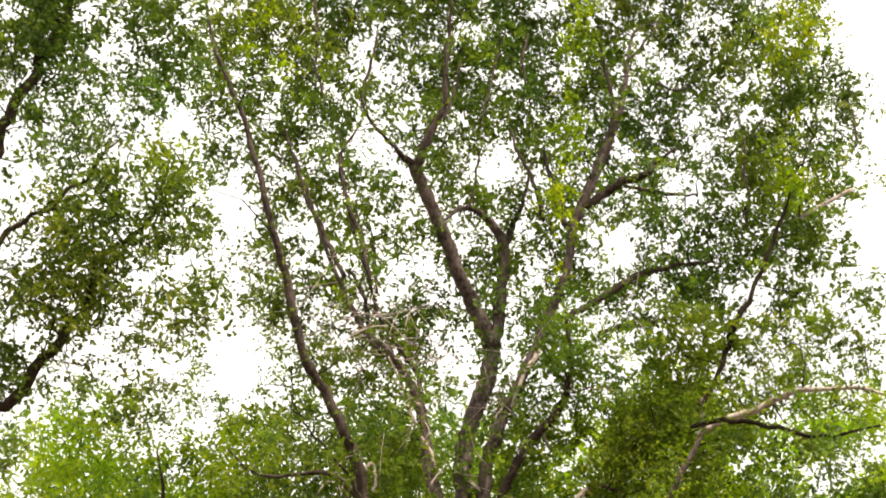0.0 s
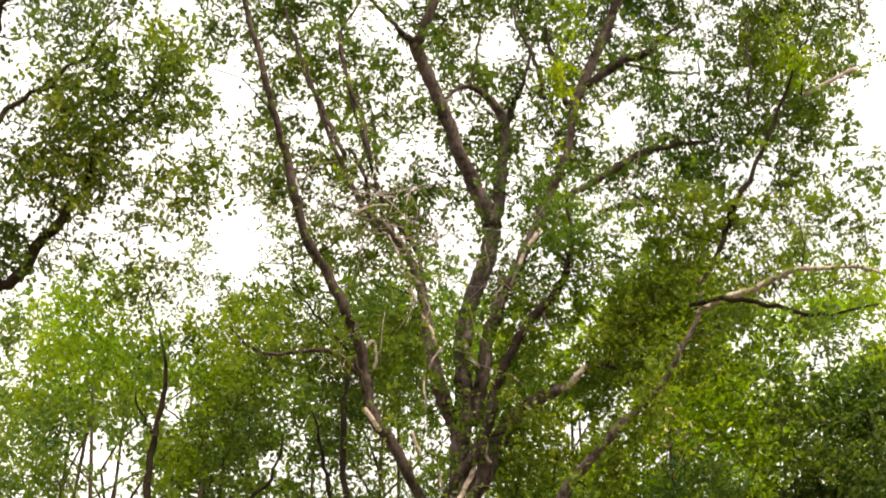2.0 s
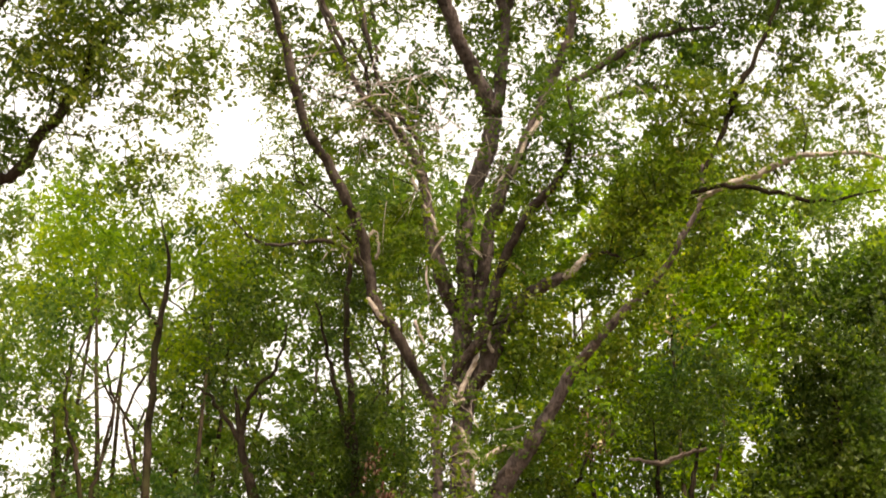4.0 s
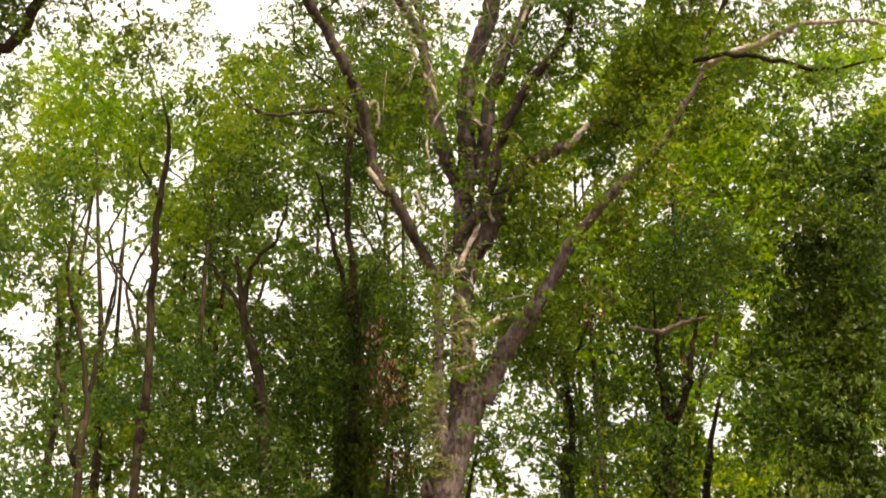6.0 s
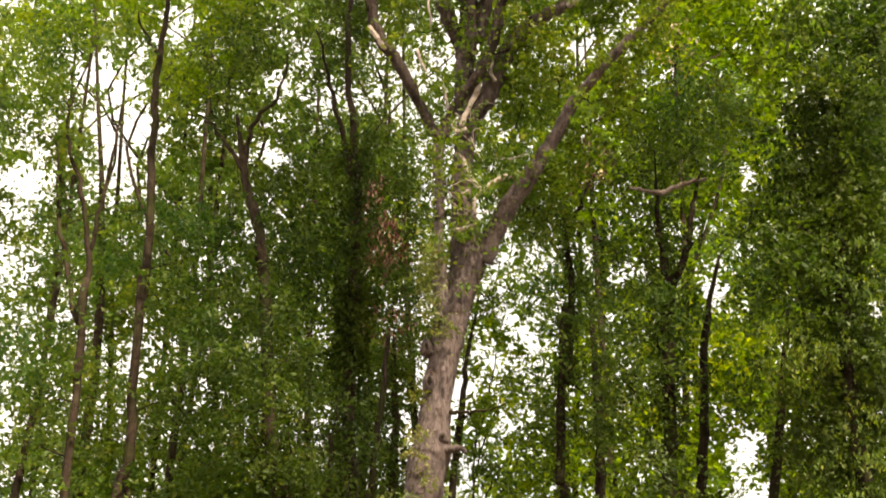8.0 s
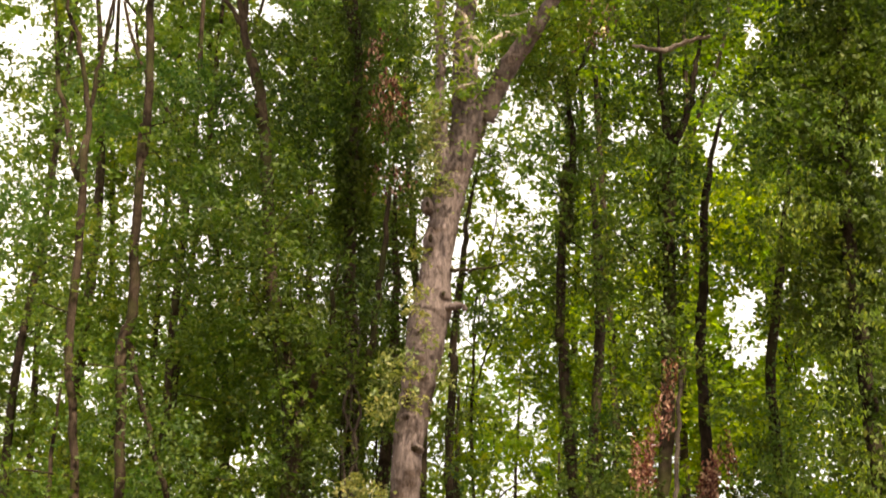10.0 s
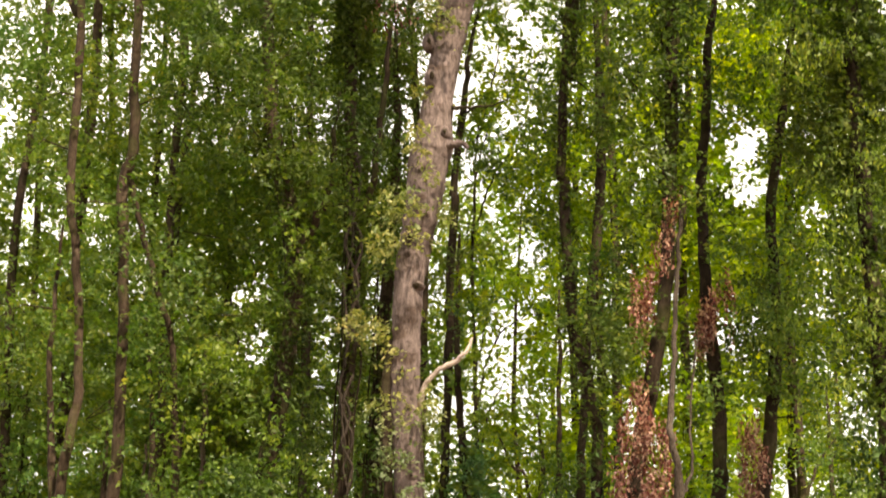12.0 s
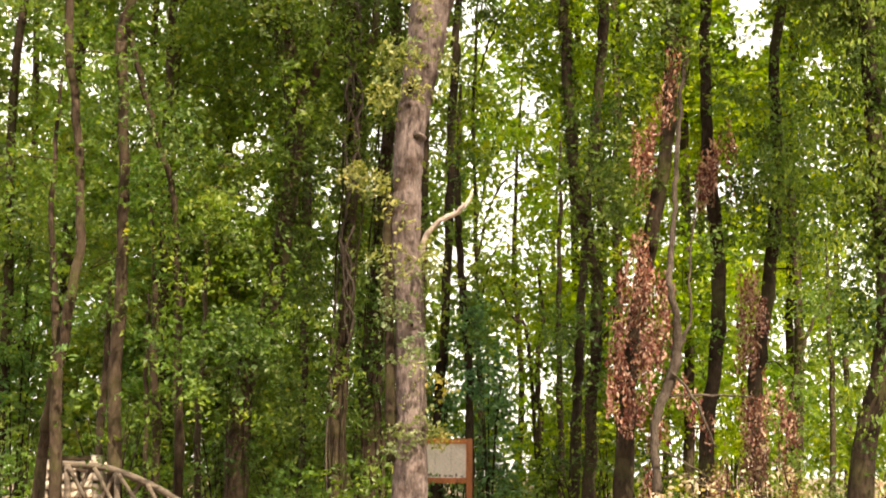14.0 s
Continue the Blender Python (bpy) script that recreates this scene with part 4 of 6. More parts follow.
# ---- the tree that leans in from the side ----
def leaning_tree():
    base = foot(-6.4, 15.0)
    tree = thing("broadleaf_tree", base, "dark-barked tree leaning in, its limbs rising through dense foliage", "tree")
    axes = []

    def limb(points, widths, name="limb"):
        axes.append(glide(points, 4))
        tube(name, points, [w * 0.5 for w in widths], BARK_MID, tree, 9, jitter=0.03, seed=len(axes))

    limb([base, (-6.3, 15, 2), (-6.1, 15, 5), (-5.7, 15, 8), (-5.27, 15, 11.97), (-4.92, 15, 12.69), (-4.59, 14.9, 13.36), (-4.18, 14.8, 14.06), (-3.94, 14.6, 14.6), (-3.58, 14.4, 14.98), (-3.15, 14.2, 15.67)],
         [0.3, 0.28, 0.25, 0.22, 0.153, 0.14, 0.127, 0.102, 0.076, 0.051, 0.025], "trunk")
    limb([(-5.7, 15, 8), (-5.83, 14.6, 12.91), (-5.43, 14.2, 13.96), (-5.02, 14, 14.5), (-4.5, 13.8, 14.78), (-3.9, 13.6, 15.55)], [0.2, 0.16, 0.089, 0.064, 0.045, 0.025])
    limb([(-5.43, 14.2, 13.96), (-5.71, 14.2, 14.69), (-5.57, 14.07, 15.52), (-5.43, 13.93, 16.3), (-5.21, 13.8, 17.23), (-5.04, 13.67, 17.64), (-4.84, 13.53, 18.17), (-4.76, 13.4, 18.72)], [0.181, 0.172, 0.161, 0.156, 0.137, 0.108, 0.078, 0.04])
    frame_of = np.vstack(axes)
    frame_of = frame_of[frame_of[:, 2] > 8]
    # gaps placed by where sky shows from the camera
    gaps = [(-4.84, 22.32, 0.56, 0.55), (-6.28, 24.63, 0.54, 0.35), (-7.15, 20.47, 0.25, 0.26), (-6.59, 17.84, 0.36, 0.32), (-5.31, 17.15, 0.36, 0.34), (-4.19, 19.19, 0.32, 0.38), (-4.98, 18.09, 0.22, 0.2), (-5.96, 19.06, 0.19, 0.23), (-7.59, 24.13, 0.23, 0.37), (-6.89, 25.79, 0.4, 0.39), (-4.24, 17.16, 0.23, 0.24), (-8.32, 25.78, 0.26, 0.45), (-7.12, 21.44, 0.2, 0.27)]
    # last lobe is out of view, added as shade for the great trunk's foot
    lobes = [(-5.46, 14, 17.34, 0.82, 1.2), (-4.34, 14, 16.8, 0.95, 0.69), (-4.78, 14, 15.46, 0.84, 0.85), (-3.81, 14.3, 15.17, 0.91, 0.75), (-3.35, 14.3, 15.47, 0.42, 0.67), (-4.49, 14.6, 14.32, 0.89, 1.02), (-3.3, 14.8, 13.95, 0.68, 1.11), (-4.82, 15, 13.41, 0.74, 0.82), (-3.38, 15, 13.24, 0.6, 0.73), (-4.74, 13.8, 18.14, 1.06, 0.82), (-5.92, 14, 15.95, 0.78, 2.87), (-3.92, 14, 18.04, 0.84, 0.82), (-5.07, 13.5, 19.6, 1.72, 1.27), (-7.4, 17.6, 9.8, 1.4, 1.5)]
    sprays(tree, frame_of, LEAF_MAIN, 110, 44)
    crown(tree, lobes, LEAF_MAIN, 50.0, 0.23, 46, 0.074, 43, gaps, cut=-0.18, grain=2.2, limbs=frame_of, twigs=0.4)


leaning_tree()

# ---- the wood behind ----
# x, z at 20 m, set so the sky shows through for the camera
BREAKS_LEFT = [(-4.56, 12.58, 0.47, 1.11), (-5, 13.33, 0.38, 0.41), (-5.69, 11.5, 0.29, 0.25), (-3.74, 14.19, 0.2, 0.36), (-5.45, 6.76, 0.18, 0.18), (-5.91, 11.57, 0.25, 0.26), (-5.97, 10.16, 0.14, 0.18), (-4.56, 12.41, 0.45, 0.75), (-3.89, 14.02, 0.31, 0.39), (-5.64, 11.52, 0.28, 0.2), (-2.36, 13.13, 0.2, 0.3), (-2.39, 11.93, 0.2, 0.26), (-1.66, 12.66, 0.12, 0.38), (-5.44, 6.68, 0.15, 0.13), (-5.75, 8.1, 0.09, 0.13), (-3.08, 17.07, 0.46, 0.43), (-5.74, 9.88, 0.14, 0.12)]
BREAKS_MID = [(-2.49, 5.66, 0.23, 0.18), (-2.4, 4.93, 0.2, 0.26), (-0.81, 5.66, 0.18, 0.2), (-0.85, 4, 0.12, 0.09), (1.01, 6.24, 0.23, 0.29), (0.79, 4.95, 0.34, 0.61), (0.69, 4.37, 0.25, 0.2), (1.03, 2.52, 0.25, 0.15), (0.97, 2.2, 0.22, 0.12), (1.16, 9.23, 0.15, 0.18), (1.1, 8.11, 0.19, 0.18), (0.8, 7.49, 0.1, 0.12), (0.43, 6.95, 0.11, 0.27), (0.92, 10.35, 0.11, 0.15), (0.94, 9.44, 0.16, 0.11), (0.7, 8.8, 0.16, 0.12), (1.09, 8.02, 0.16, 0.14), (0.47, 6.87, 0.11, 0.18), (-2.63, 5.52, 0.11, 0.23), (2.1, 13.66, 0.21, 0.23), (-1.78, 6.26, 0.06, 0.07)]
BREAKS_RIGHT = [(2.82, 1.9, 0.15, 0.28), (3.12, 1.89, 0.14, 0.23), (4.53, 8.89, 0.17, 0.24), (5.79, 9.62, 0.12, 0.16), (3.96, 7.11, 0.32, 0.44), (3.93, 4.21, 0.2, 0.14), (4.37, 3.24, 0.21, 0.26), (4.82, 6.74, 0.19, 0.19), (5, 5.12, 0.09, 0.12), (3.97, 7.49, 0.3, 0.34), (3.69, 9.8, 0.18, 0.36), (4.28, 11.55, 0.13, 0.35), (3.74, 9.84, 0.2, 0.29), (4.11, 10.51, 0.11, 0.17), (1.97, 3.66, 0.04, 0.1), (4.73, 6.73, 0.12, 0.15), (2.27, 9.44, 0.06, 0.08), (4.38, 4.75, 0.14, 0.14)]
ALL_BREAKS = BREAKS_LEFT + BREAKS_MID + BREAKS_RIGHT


def wood_tree(trunk, widths, forks=(), lobes=(), leaf=LEAF_WOOD, bark=BARK_DARK, label="", seed=1, per_m3=18.0, size=0.09, each=54, spread=0.4, ivy_of=None, extra=(), hung=(), vines=0, pale_vine=False, group="trees of the wood"):
    base = foot(trunk[0][0], trunk[0][1])
    tree = thing("woodland_tree", base, label, "tree", group)
    pts = [base] + list(trunk[1:])
    axes = [glide(pts, 4)]
    stem = tube("trunk", pts, [w * 0.5 for w in widths], bark, tree, 12, 0.07, jitter=0.012, seed=seed)
    for n, (fp, fw) in enumerate(forks):
        axes.append(glide(fp, 4))
        tube("limb", fp, [w * 0.5 for w in fw], bark, tree, 8, 0.07, jitter=0.02, seed=seed + n)
    limbs = np.vstack(axes)
    if ivy_of:
        z0, z1, r0, r1, mat, dens, isz, lab = ivy_of
        a = axes[0]
        a = a[(a[:, 2] > z0) & (a[:, 2] < z1)][::3]
        if len(a) > 1:
            ivy(tree, a, [r0, (r0 + r1) / 2, r1], mat, dens, isz, seed + 50, "ivy", lab, ALL_BREAKS).parent = stem
    if lobes:
        crown(tree, lobes, leaf, per_m3, spread, each, size, seed + 100, ALL_BREAKS, cut=0.2, grain=1.6, limbs=limbs[limbs[:, 2] > 3], twigs=0.25, bark=bark)
    for n, (ename, elabel, elobes, emat, edens, espread, esize) in enumerate(extra):
        crown(tree, elobes, emat, edens, espread, 22, esize, seed + 300 + n, name=ename, label=elabel, twigs=0, droop=2.2, slim=0.45, cut=0.5, grain=3.2).parent = stem
    low = axes[0][axes[0][:, 2] > 1.2]
    if lobes and not hung and base[1] < 28 and len(low):
        sprays(tree, low, leaf, 46, seed + 60, 0.095, "trunk_growth").parent = stem
    if hung:
        hanging_ivy(tree, hung, LEAF_DEAD, 0.064, seed + 70, "curtains of dried red-brown ivy leaves").parent = stem
    g = np.random.default_rng(seed + 9)
    for n in range(vines):
        a = axes[0][axes[0][:, 2] < 9][::2]
        if len(a) < 3:
            break
        w = a + np.stack([0.15 * np.cos(n * 1.9 + a[:, 2] * 0.45), -0.16 - 0.02 * np.sin(n + a[:, 2]), 0 * a[:, 2]], 1) + g.normal(0, 0.02, a.shape)
        tube("vine", w, [0.016, 0.013, 0.01], BARK_PALE if n == 1 and vines > 4 and pale_vine else BARK_DARK, tree, 6, 0.1, 3, "thin bare vine stem", seed=n).parent = stem
    return tree


D1 = "slim dark-barked woodland tree with ivy and green leaves"
D2 = "ivy-clad woodland tree with a dark leaning trunk"
wood_tree([(-5.03, 21, 1.15), (-5.05, 21, 1.87), (-5.04, 21, 2.83), (-4.9, 21, 3.8), (-4.83, 21, 4.71), (-4.9, 21, 5.86), (-5.05, 21, 7.03), (-5.08, 21, 7.51), (-5.06, 21, 8.99), (-5.08, 21, 10.43), (-5.18, 21.2, 9.85), (-5.46, 21.4, 10.82), (-5.72, 21.6, 11.82), (-5.93, 21.8, 13.08)],
          [0.178, 0.163, 0.149, 0.134, 0.126, 0.119, 0.119, 0.119, 0.119, 0.111, 0.093, 0.078, 0.062, 0.031],
          [([(-5.17, 21.2, 9.94), (-5.12, 21.2, 10.91), (-5.31, 21.2, 11.91), (-5.56, 21.2, 12.76), (-5.67, 21, 13.43)], [0.093, 0.086, 0.078, 0.054, 0.023]),
           ([(-5.12, 21.2, 10.91), (-4.95, 21.1, 11.86), (-4.83, 21, 12.65), (-4.77, 21, 13.42)], [0.07, 0.062, 0.047, 0.023])],
          [(-6, 22, 10.17, 0.92, 1.03), (-5.78, 22, 12.02, 0.78, 0.68), (-6.49, 22, 14.52, 0.9, 1.31), (-5.92, 22, 8.82, 0.9, 1.19), (-4.92, 22, 7.22, 0.8, 0.84), (-5.86, 22.5, 5.76, 0.73, 1.31), (-6.59, 22, 12.70, 0.36, 0.45), (-6.32, 22, 11.45, 0.35, 0.44), (-6.75, 22, 13.69, 0.37, 0.37), (-6.02, 22, 10.35, 0.35, 0.35), (-6.25, 22, 9.47, 0.34, 0.34)], LEAF_WOOD, BARK_MID, D1, 3)
tree = wood_tree([(-4.43, 22, 1.13), (-4.47, 22, 1.9), (-4.51, 22, 2.67), (-4.47, 22, 3.76), (-4.46, 22, 5.03), (-4.49, 22, 6.23), (-4.56, 22, 7.62), (-4.45, 22, 8.14), (-4.49, 22, 9.52), (-4.45, 22, 11.04), (-4.44, 22, 10.34), (-4.42, 22, 12.01), (-4.49, 22, 13.58), (-4.49, 22, 14.82), (-4.43, 22, 15.9), (-4.65, 22, 16.84)],
          [0.233, 0.202, 0.187, 0.171, 0.156, 0.156, 0.171, 0.156, 0.14, 0.13, 0.136, 0.127, 0.119, 0.102, 0.068, 0.034],
          [([(-4.52, 22, 7.79), (-4.34, 22.1, 7.24), (-4.11, 22.2, 6.28), (-3.88, 22.3, 5.57), (-3.76, 22.4, 4.53), (-3.66, 22.5, 1.13)], [0.093, 0.093, 0.093, 0.093, 0.101, 0.117]),
           ([(-4.49, 22, 14.77), (-4.7, 21.9, 15.08), (-4.84, 21.8, 15.45)], [0.065, 0.049, 0.024])],
          [(-4.02, 23, 11.89, 0.71, 1.3), (-3.81, 23, 9.43, 1.03, 1.43), (-4.1, 23.5, 5.96, 0.76, 1.37), (-5.13, 23.5, 4.25, 0.75, 1.01), (-5.27, 23, 11.9, 0.54, 0.6)], LEAF_WOOD, BARK_MID, D1, 5)
# LEAF_BRIGHT paints the sun on this top
crown(tree, [(-5.95, 24, 18.24, 1.34, 1.23), (-4.55, 24, 17.49, 1.02, 1.33), (-4.46, 24, 16.26, 0.89, 1.22), (-6.28, 24, 18.50, 0.85, 0.64), (-4.85, 24, 17.49, 0.62, 0.52), (-6.89, 24, 16.66, 0.62, 0.52), (-4.12, 24, 18.61, 0.53, 0.53), (-7.01, 24, 15.27, 0.50, 0.50), (-3.59, 24, 18.91, 0.53, 0.32), (-3.14, 24, 18.40, 0.52, 0.42), (-3.93, 24, 18.02, 0.52, 0.42), (-4.60, 24, 18.52, 0.42, 0.32)], LEAF_BRIGHT, 24.0, 0.4, 42, 0.1, 106, ALL_BREAKS, name="top_growth", label="yellow-green leaves at the top, sun put into the colour", cut=0.1, grain=1.6, twigs=0)
tree = wood_tree([(-2.95, 23, 1.13), (-2.91, 23, 2.08), (-2.79, 23, 2.89), (-2.52, 23, 3.63), (-2.36, 23, 4.54), (-2.25, 23, 5.37), (-2.17, 23, 6.38), (-2.23, 23, 7.23), (-2.43, 23, 8.17), (-2.48, 23, 8.09), (-2.62, 23, 9.43), (-2.73, 23, 10.82), (-2.84, 23, 11.89), (-3.08, 23, 12.78), (-3.23, 23, 13.5), (-3.34, 23, 14.23)],
          [0.374, 0.325, 0.293, 0.277, 0.277, 0.26, 0.26, 0.244, 0.228, 0.212, 0.212, 0.179, 0.187, 0.153, 0.102, 0.051],
          [([(-3.2, 23, 13.29), (-3.04, 23, 14.13), (-2.69, 22.9, 14.49), (-2.53, 22.8, 15.3)], [0.102, 0.076, 0.059, 0.025]),
           ([(-3.19, 23, 13.19), (-3.65, 23, 13.92), (-3.99, 23, 14.24)], [0.085, 0.068, 0.025]),
           ([(-2.19, 23, 6.89), (-1.87, 22.8, 7.26), (-1.65, 22.6, 7.8), (-1.62, 22.5, 8.62)], [0.146, 0.13, 0.098, 0.065])],
          [(-3.89, 25, 16.28, 1.13, 1.61), (-2.7, 24.5, 13.41, 1.16, 1.62), (-3.31, 24, 11.54, 1.19, 1.23), (-2.97, 22.4, 9.67, 1.18, 1.4), (-1.83, 22.3, 8.15, 0.91, 1.37), (-3.2, 22, 5.43, 0.87, 1.2), (-2.66, 21.9, 3.29, 0.93, 0.47), (-3.37, 22, 2.98, 0.54, 0.55), (-1.81, 22.2, 6.54, 0.56, 0.89), (-2.27, 24.2, 4.35, 0.34, 1.04), (-3.7, 21.6, 6.15, 0.55, 0.63), (-3.32, 26, 18.78, 0.99, 1.72), (-2.19, 26, 18.26, 0.98, 1.56), (-3.65, 26, 17.5, 1.07, 1.12), (-2.65, 26.5, 20.06, 0.68, 0.74), (-1.5, 26, 20.46, 0.79, 0.9), (-3.15, 26.5, 19.17, 0.89, 1.04), (-2.81, 26.5, 18.98, 0.68, 0.51), (-1.67, 26.5, 18.33, 0.67, 0.50), (-0.80, 26.5, 18.99, 0.56, 0.51), (-3.52, 26.5, 18.06, 0.67, 0.44), (-2.17, 26.5, 19.65, 0.46, 0.40)],
          LEAF_SHADE, BARK_MID, label=D2, seed=7, ivy_of=(1.0, 9.5, 0.34, 0.4, LEAF_IVY, 230, 0.085, "dark green ivy leaves on the trunk"), vines=2)
crown(tree, [(-3.44, 21.4, 3.55, 0.46, 0.31), (-2.85, 21.4, 4.01, 0.46, 0.31), (-3.65, 21.4, 2.94, 0.38, 0.27), (-2.75, 21.4, 3.17, 0.38, 0.27), (-3.11, 21.4, 2.49, 0.34, 0.23), (-2.38, 21.4, 3.71, 0.31, 0.31), (-3.38, 21.4, 4.16, 0.39, 0.27), (-4.05, 21.4, 3.55, 0.31, 0.27), (-2.51, 21.4, 2.34, 0.31, 0.23), (-2.01, 21.4, 4.25, 0.27, 0.23), (-2.95, 21.4, 4.94, 0.46, 0.31), (-3.70, 21.4, 4.62, 0.39, 0.31), (-1.70, 21.4, 3.56, 0.27, 0.31), (-1.38, 21.4, 2.95, 0.23, 0.27)], LEAF_SUNNY, 30.0, 0.3, 26, 0.085, 117, ALL_BREAKS, name="low_growth", label="thin layered sprays of olive-green leaves", cut=0.3, grain=2.4, twigs=0)
crown(tree, [(-5.69, 26, 19.61, 0.63, 0.46), (-4.84, 26, 20.02, 0.51, 0.40), (-3.80, 26, 19.62, 0.62, 0.45), (-2.78, 26, 19.36, 0.62, 0.43), (-5.13, 26, 18.69, 0.73, 0.42), (-1.88, 26, 18.97, 0.50, 0.42), (-3.41, 26, 20.37, 0.40, 0.29), (-6.24, 26, 18.81, 0.56, 0.34)], LEAF_WOOD, 17.0, 0.4, 54, 0.09, 119, ALL_BREAKS, name="upper_growth", label="green leaves of the upper boughs", cut=0.0, grain=1.8, twigs=0)
crown(tree, [(-5.62, 26, 22.78, 0.48, 0.42), (-4.99, 26, 21.88, 0.41, 0.30), (-3.28, 26, 22.34, 0.47, 0.53), (-4.22, 26, 20.44, 0.69, 0.32), (-3.12, 26, 20.87, 0.52, 0.46), (-5.14, 26, 20.58, 0.58, 0.35), (-4.02, 26, 23.57, 0.61, 0.30)], LEAF_MAIN, 20.0, 0.3, 46, 0.085, 131, name="edge_growth", label="thin green leaves at the edge of the sky gap", cut=0.0, grain=2.2, twigs=0)
crown(tree, [(1.25, 30, 14.03, 0.46, 0.40), (1.96, 30, 14.53, 0.58, 0.46), (1.70, 30, 13.41, 0.46, 0.40), (2.33, 30, 13.53, 0.34, 0.52), (1.12, 30, 12.93, 0.32, 0.34), (2.01, 30, 12.45, 0.34, 0.28), (2.44, 30, 12.09, 0.28, 0.45), (1.38, 30, 11.86, 0.25, 0.28)], LEAF_SUNNY, 15.0, 0.3, 46, 0.1, 133, name="mid_growth", label="green leaves showing beside the great trunk", cut=0.05, grain=2.2, twigs=0)
tree = wood_tree([(-1.57, 24, 1.12), (-1.57, 24, 2.12), (-1.53, 24, 3.05), (-1.45, 24, 3.98), (-1.41, 24, 5.37), (-1.38, 24, 6.59), (-1.38, 24, 8.02), (-1.42, 24, 8.66), (-1.47, 24, 10.26), (-1.39, 24, 11.72), (-1.45, 24, 10.17), (-1.46, 24, 11.53), (-1.38, 24, 12.95), (-1.48, 24, 14.23), (-1.61, 24, 15.79), (-1.6, 24, 17.08), (-1.41, 24, 18.22)],
          [0.289, 0.255, 0.238, 0.221, 0.221, 0.204, 0.204, 0.204, 0.187, 0.177, 0.159, 0.141, 0.124, 0.11, 0.092, 0.055],
          [([(-1.4, 24, 13.37), (-1.74, 24, 14.67), (-1.94, 23.8, 15.45), (-2.15, 23.6, 16.24)], [0.106, 0.088, 0.062, 0.027]),
           ([(-1.36, 23.8, 7.52), (-1.09, 23.7, 8.12), (-0.95, 23.7, 9.4), (-0.83, 23.7, 10.63)], [0.119, 0.11, 0.102, 0.068])],
          [(-0.27, 28, 16.64, 0.34, 0.68), (-0.43, 28, 15.14, 0.44, 0.77), (-0.22, 28, 13.70, 0.27, 0.65), (-0.88, 28, 16.13, 0.45, 0.67), (-0.96, 28, 13.24, 0.48, 0.64), (-0.64, 28, 12.11, 0.42, 0.53), (-0.83, 25, 18.63, 0.45, 0.45), (-0.40, 25, 17.62, 0.34, 0.40), (-1.27, 25, 19.42, 0.46, 0.41), (-1.89, 25, 18.26, 0.48, 0.48), (-2.34, 25, 19.16, 0.49, 0.41), (-2.26, 25.5, 15.49, 0.93, 1.5), (-1.22, 25.5, 14.57, 0.61, 1.47), (-2.11, 25, 11.95, 0.86, 1.61), (-1.68, 24.6, 9.99, 0.83, 1.63), (-0.92, 24.6, 7.9, 0.45, 1.12), (-1.91, 24.8, 5.94, 0.53, 1.35), (-2.15, 26.5, 4.71, 0.47, 0.67), (-1.18, 25, 3.91, 0.53, 1.25), (-1.96, 25, 2.32, 0.7, 0.8), (-0.89, 26, 18.27, 0.87, 1.56), (-1.49, 26.5, 19.39, 0.67, 1.18), (1.6, 26, 18.03, 0.97, 1.13)], LEAF_SHADE, BARK_MID,
          label="woodland tree wrapped in twisted vines and ivy", seed=9, ivy_of=(4.0, 15.0, 0.3, 0.42, LEAF_IVY, 260, 0.085, "dark green ivy leaves on the trunk"), vines=5, pale_vine=True)
for n, (pts, ws) in enumerate((([(-1.35, 23.72, 8.61), (-1.26, 23.72, 8.12), (-1.38, 23.72, 7.67), (-1.23, 23.72, 7.15), (-1.35, 23.72, 6.62), (-1.25, 23.72, 6.14)], [0.026, 0.026, 0.021, 0.026, 0.026, 0.017]),
                             ([(-1.51, 23.72, 8.29), (-1.33, 23.72, 7.76), (-1.49, 23.72, 7.15), (-1.28, 23.72, 6.58), (-1.39, 23.72, 6.01), (-1.27, 23.72, 5.58)], [0.022, 0.026, 0.026, 0.026, 0.021, 0.021]),
                             ([(-1.56, 23.72, 4.98), (-1.37, 23.72, 4.55), (-1.48, 23.72, 4.12), (-1.32, 23.72, 3.7), (-1.44, 23.72, 3.28)], [0.021, 0.025, 0.025, 0.025, 0.017]),
                             ([(-1.33, 23.72, 5.15), (-1.49, 23.72, 4.63), (-1.33, 23.72, 4.17), (-1.46, 23.72, 3.74), (-1.35, 23.72, 3.36)], [0.021, 0.025, 0.025, 0.021, 0.017]),
                             ([(-1.27, 23.72, 8.56), (-1.47, 23.72, 7.94), (-1.35, 23.72, 7.32), (-1.5, 23.72, 6.53), (-1.42, 23.72, 5.66), (-1.53, 23.72, 4.89), (-1.41, 23.72, 3.95)], [0.018, 0.022, 0.021, 0.021, 0.021, 0.021, 0.017]))):
    tube("vine", pts, ws, BARK_PALE, tree, 6, 0.1, 4, "twisted bare grey vine", jitter=0.012, seed=70 + n)
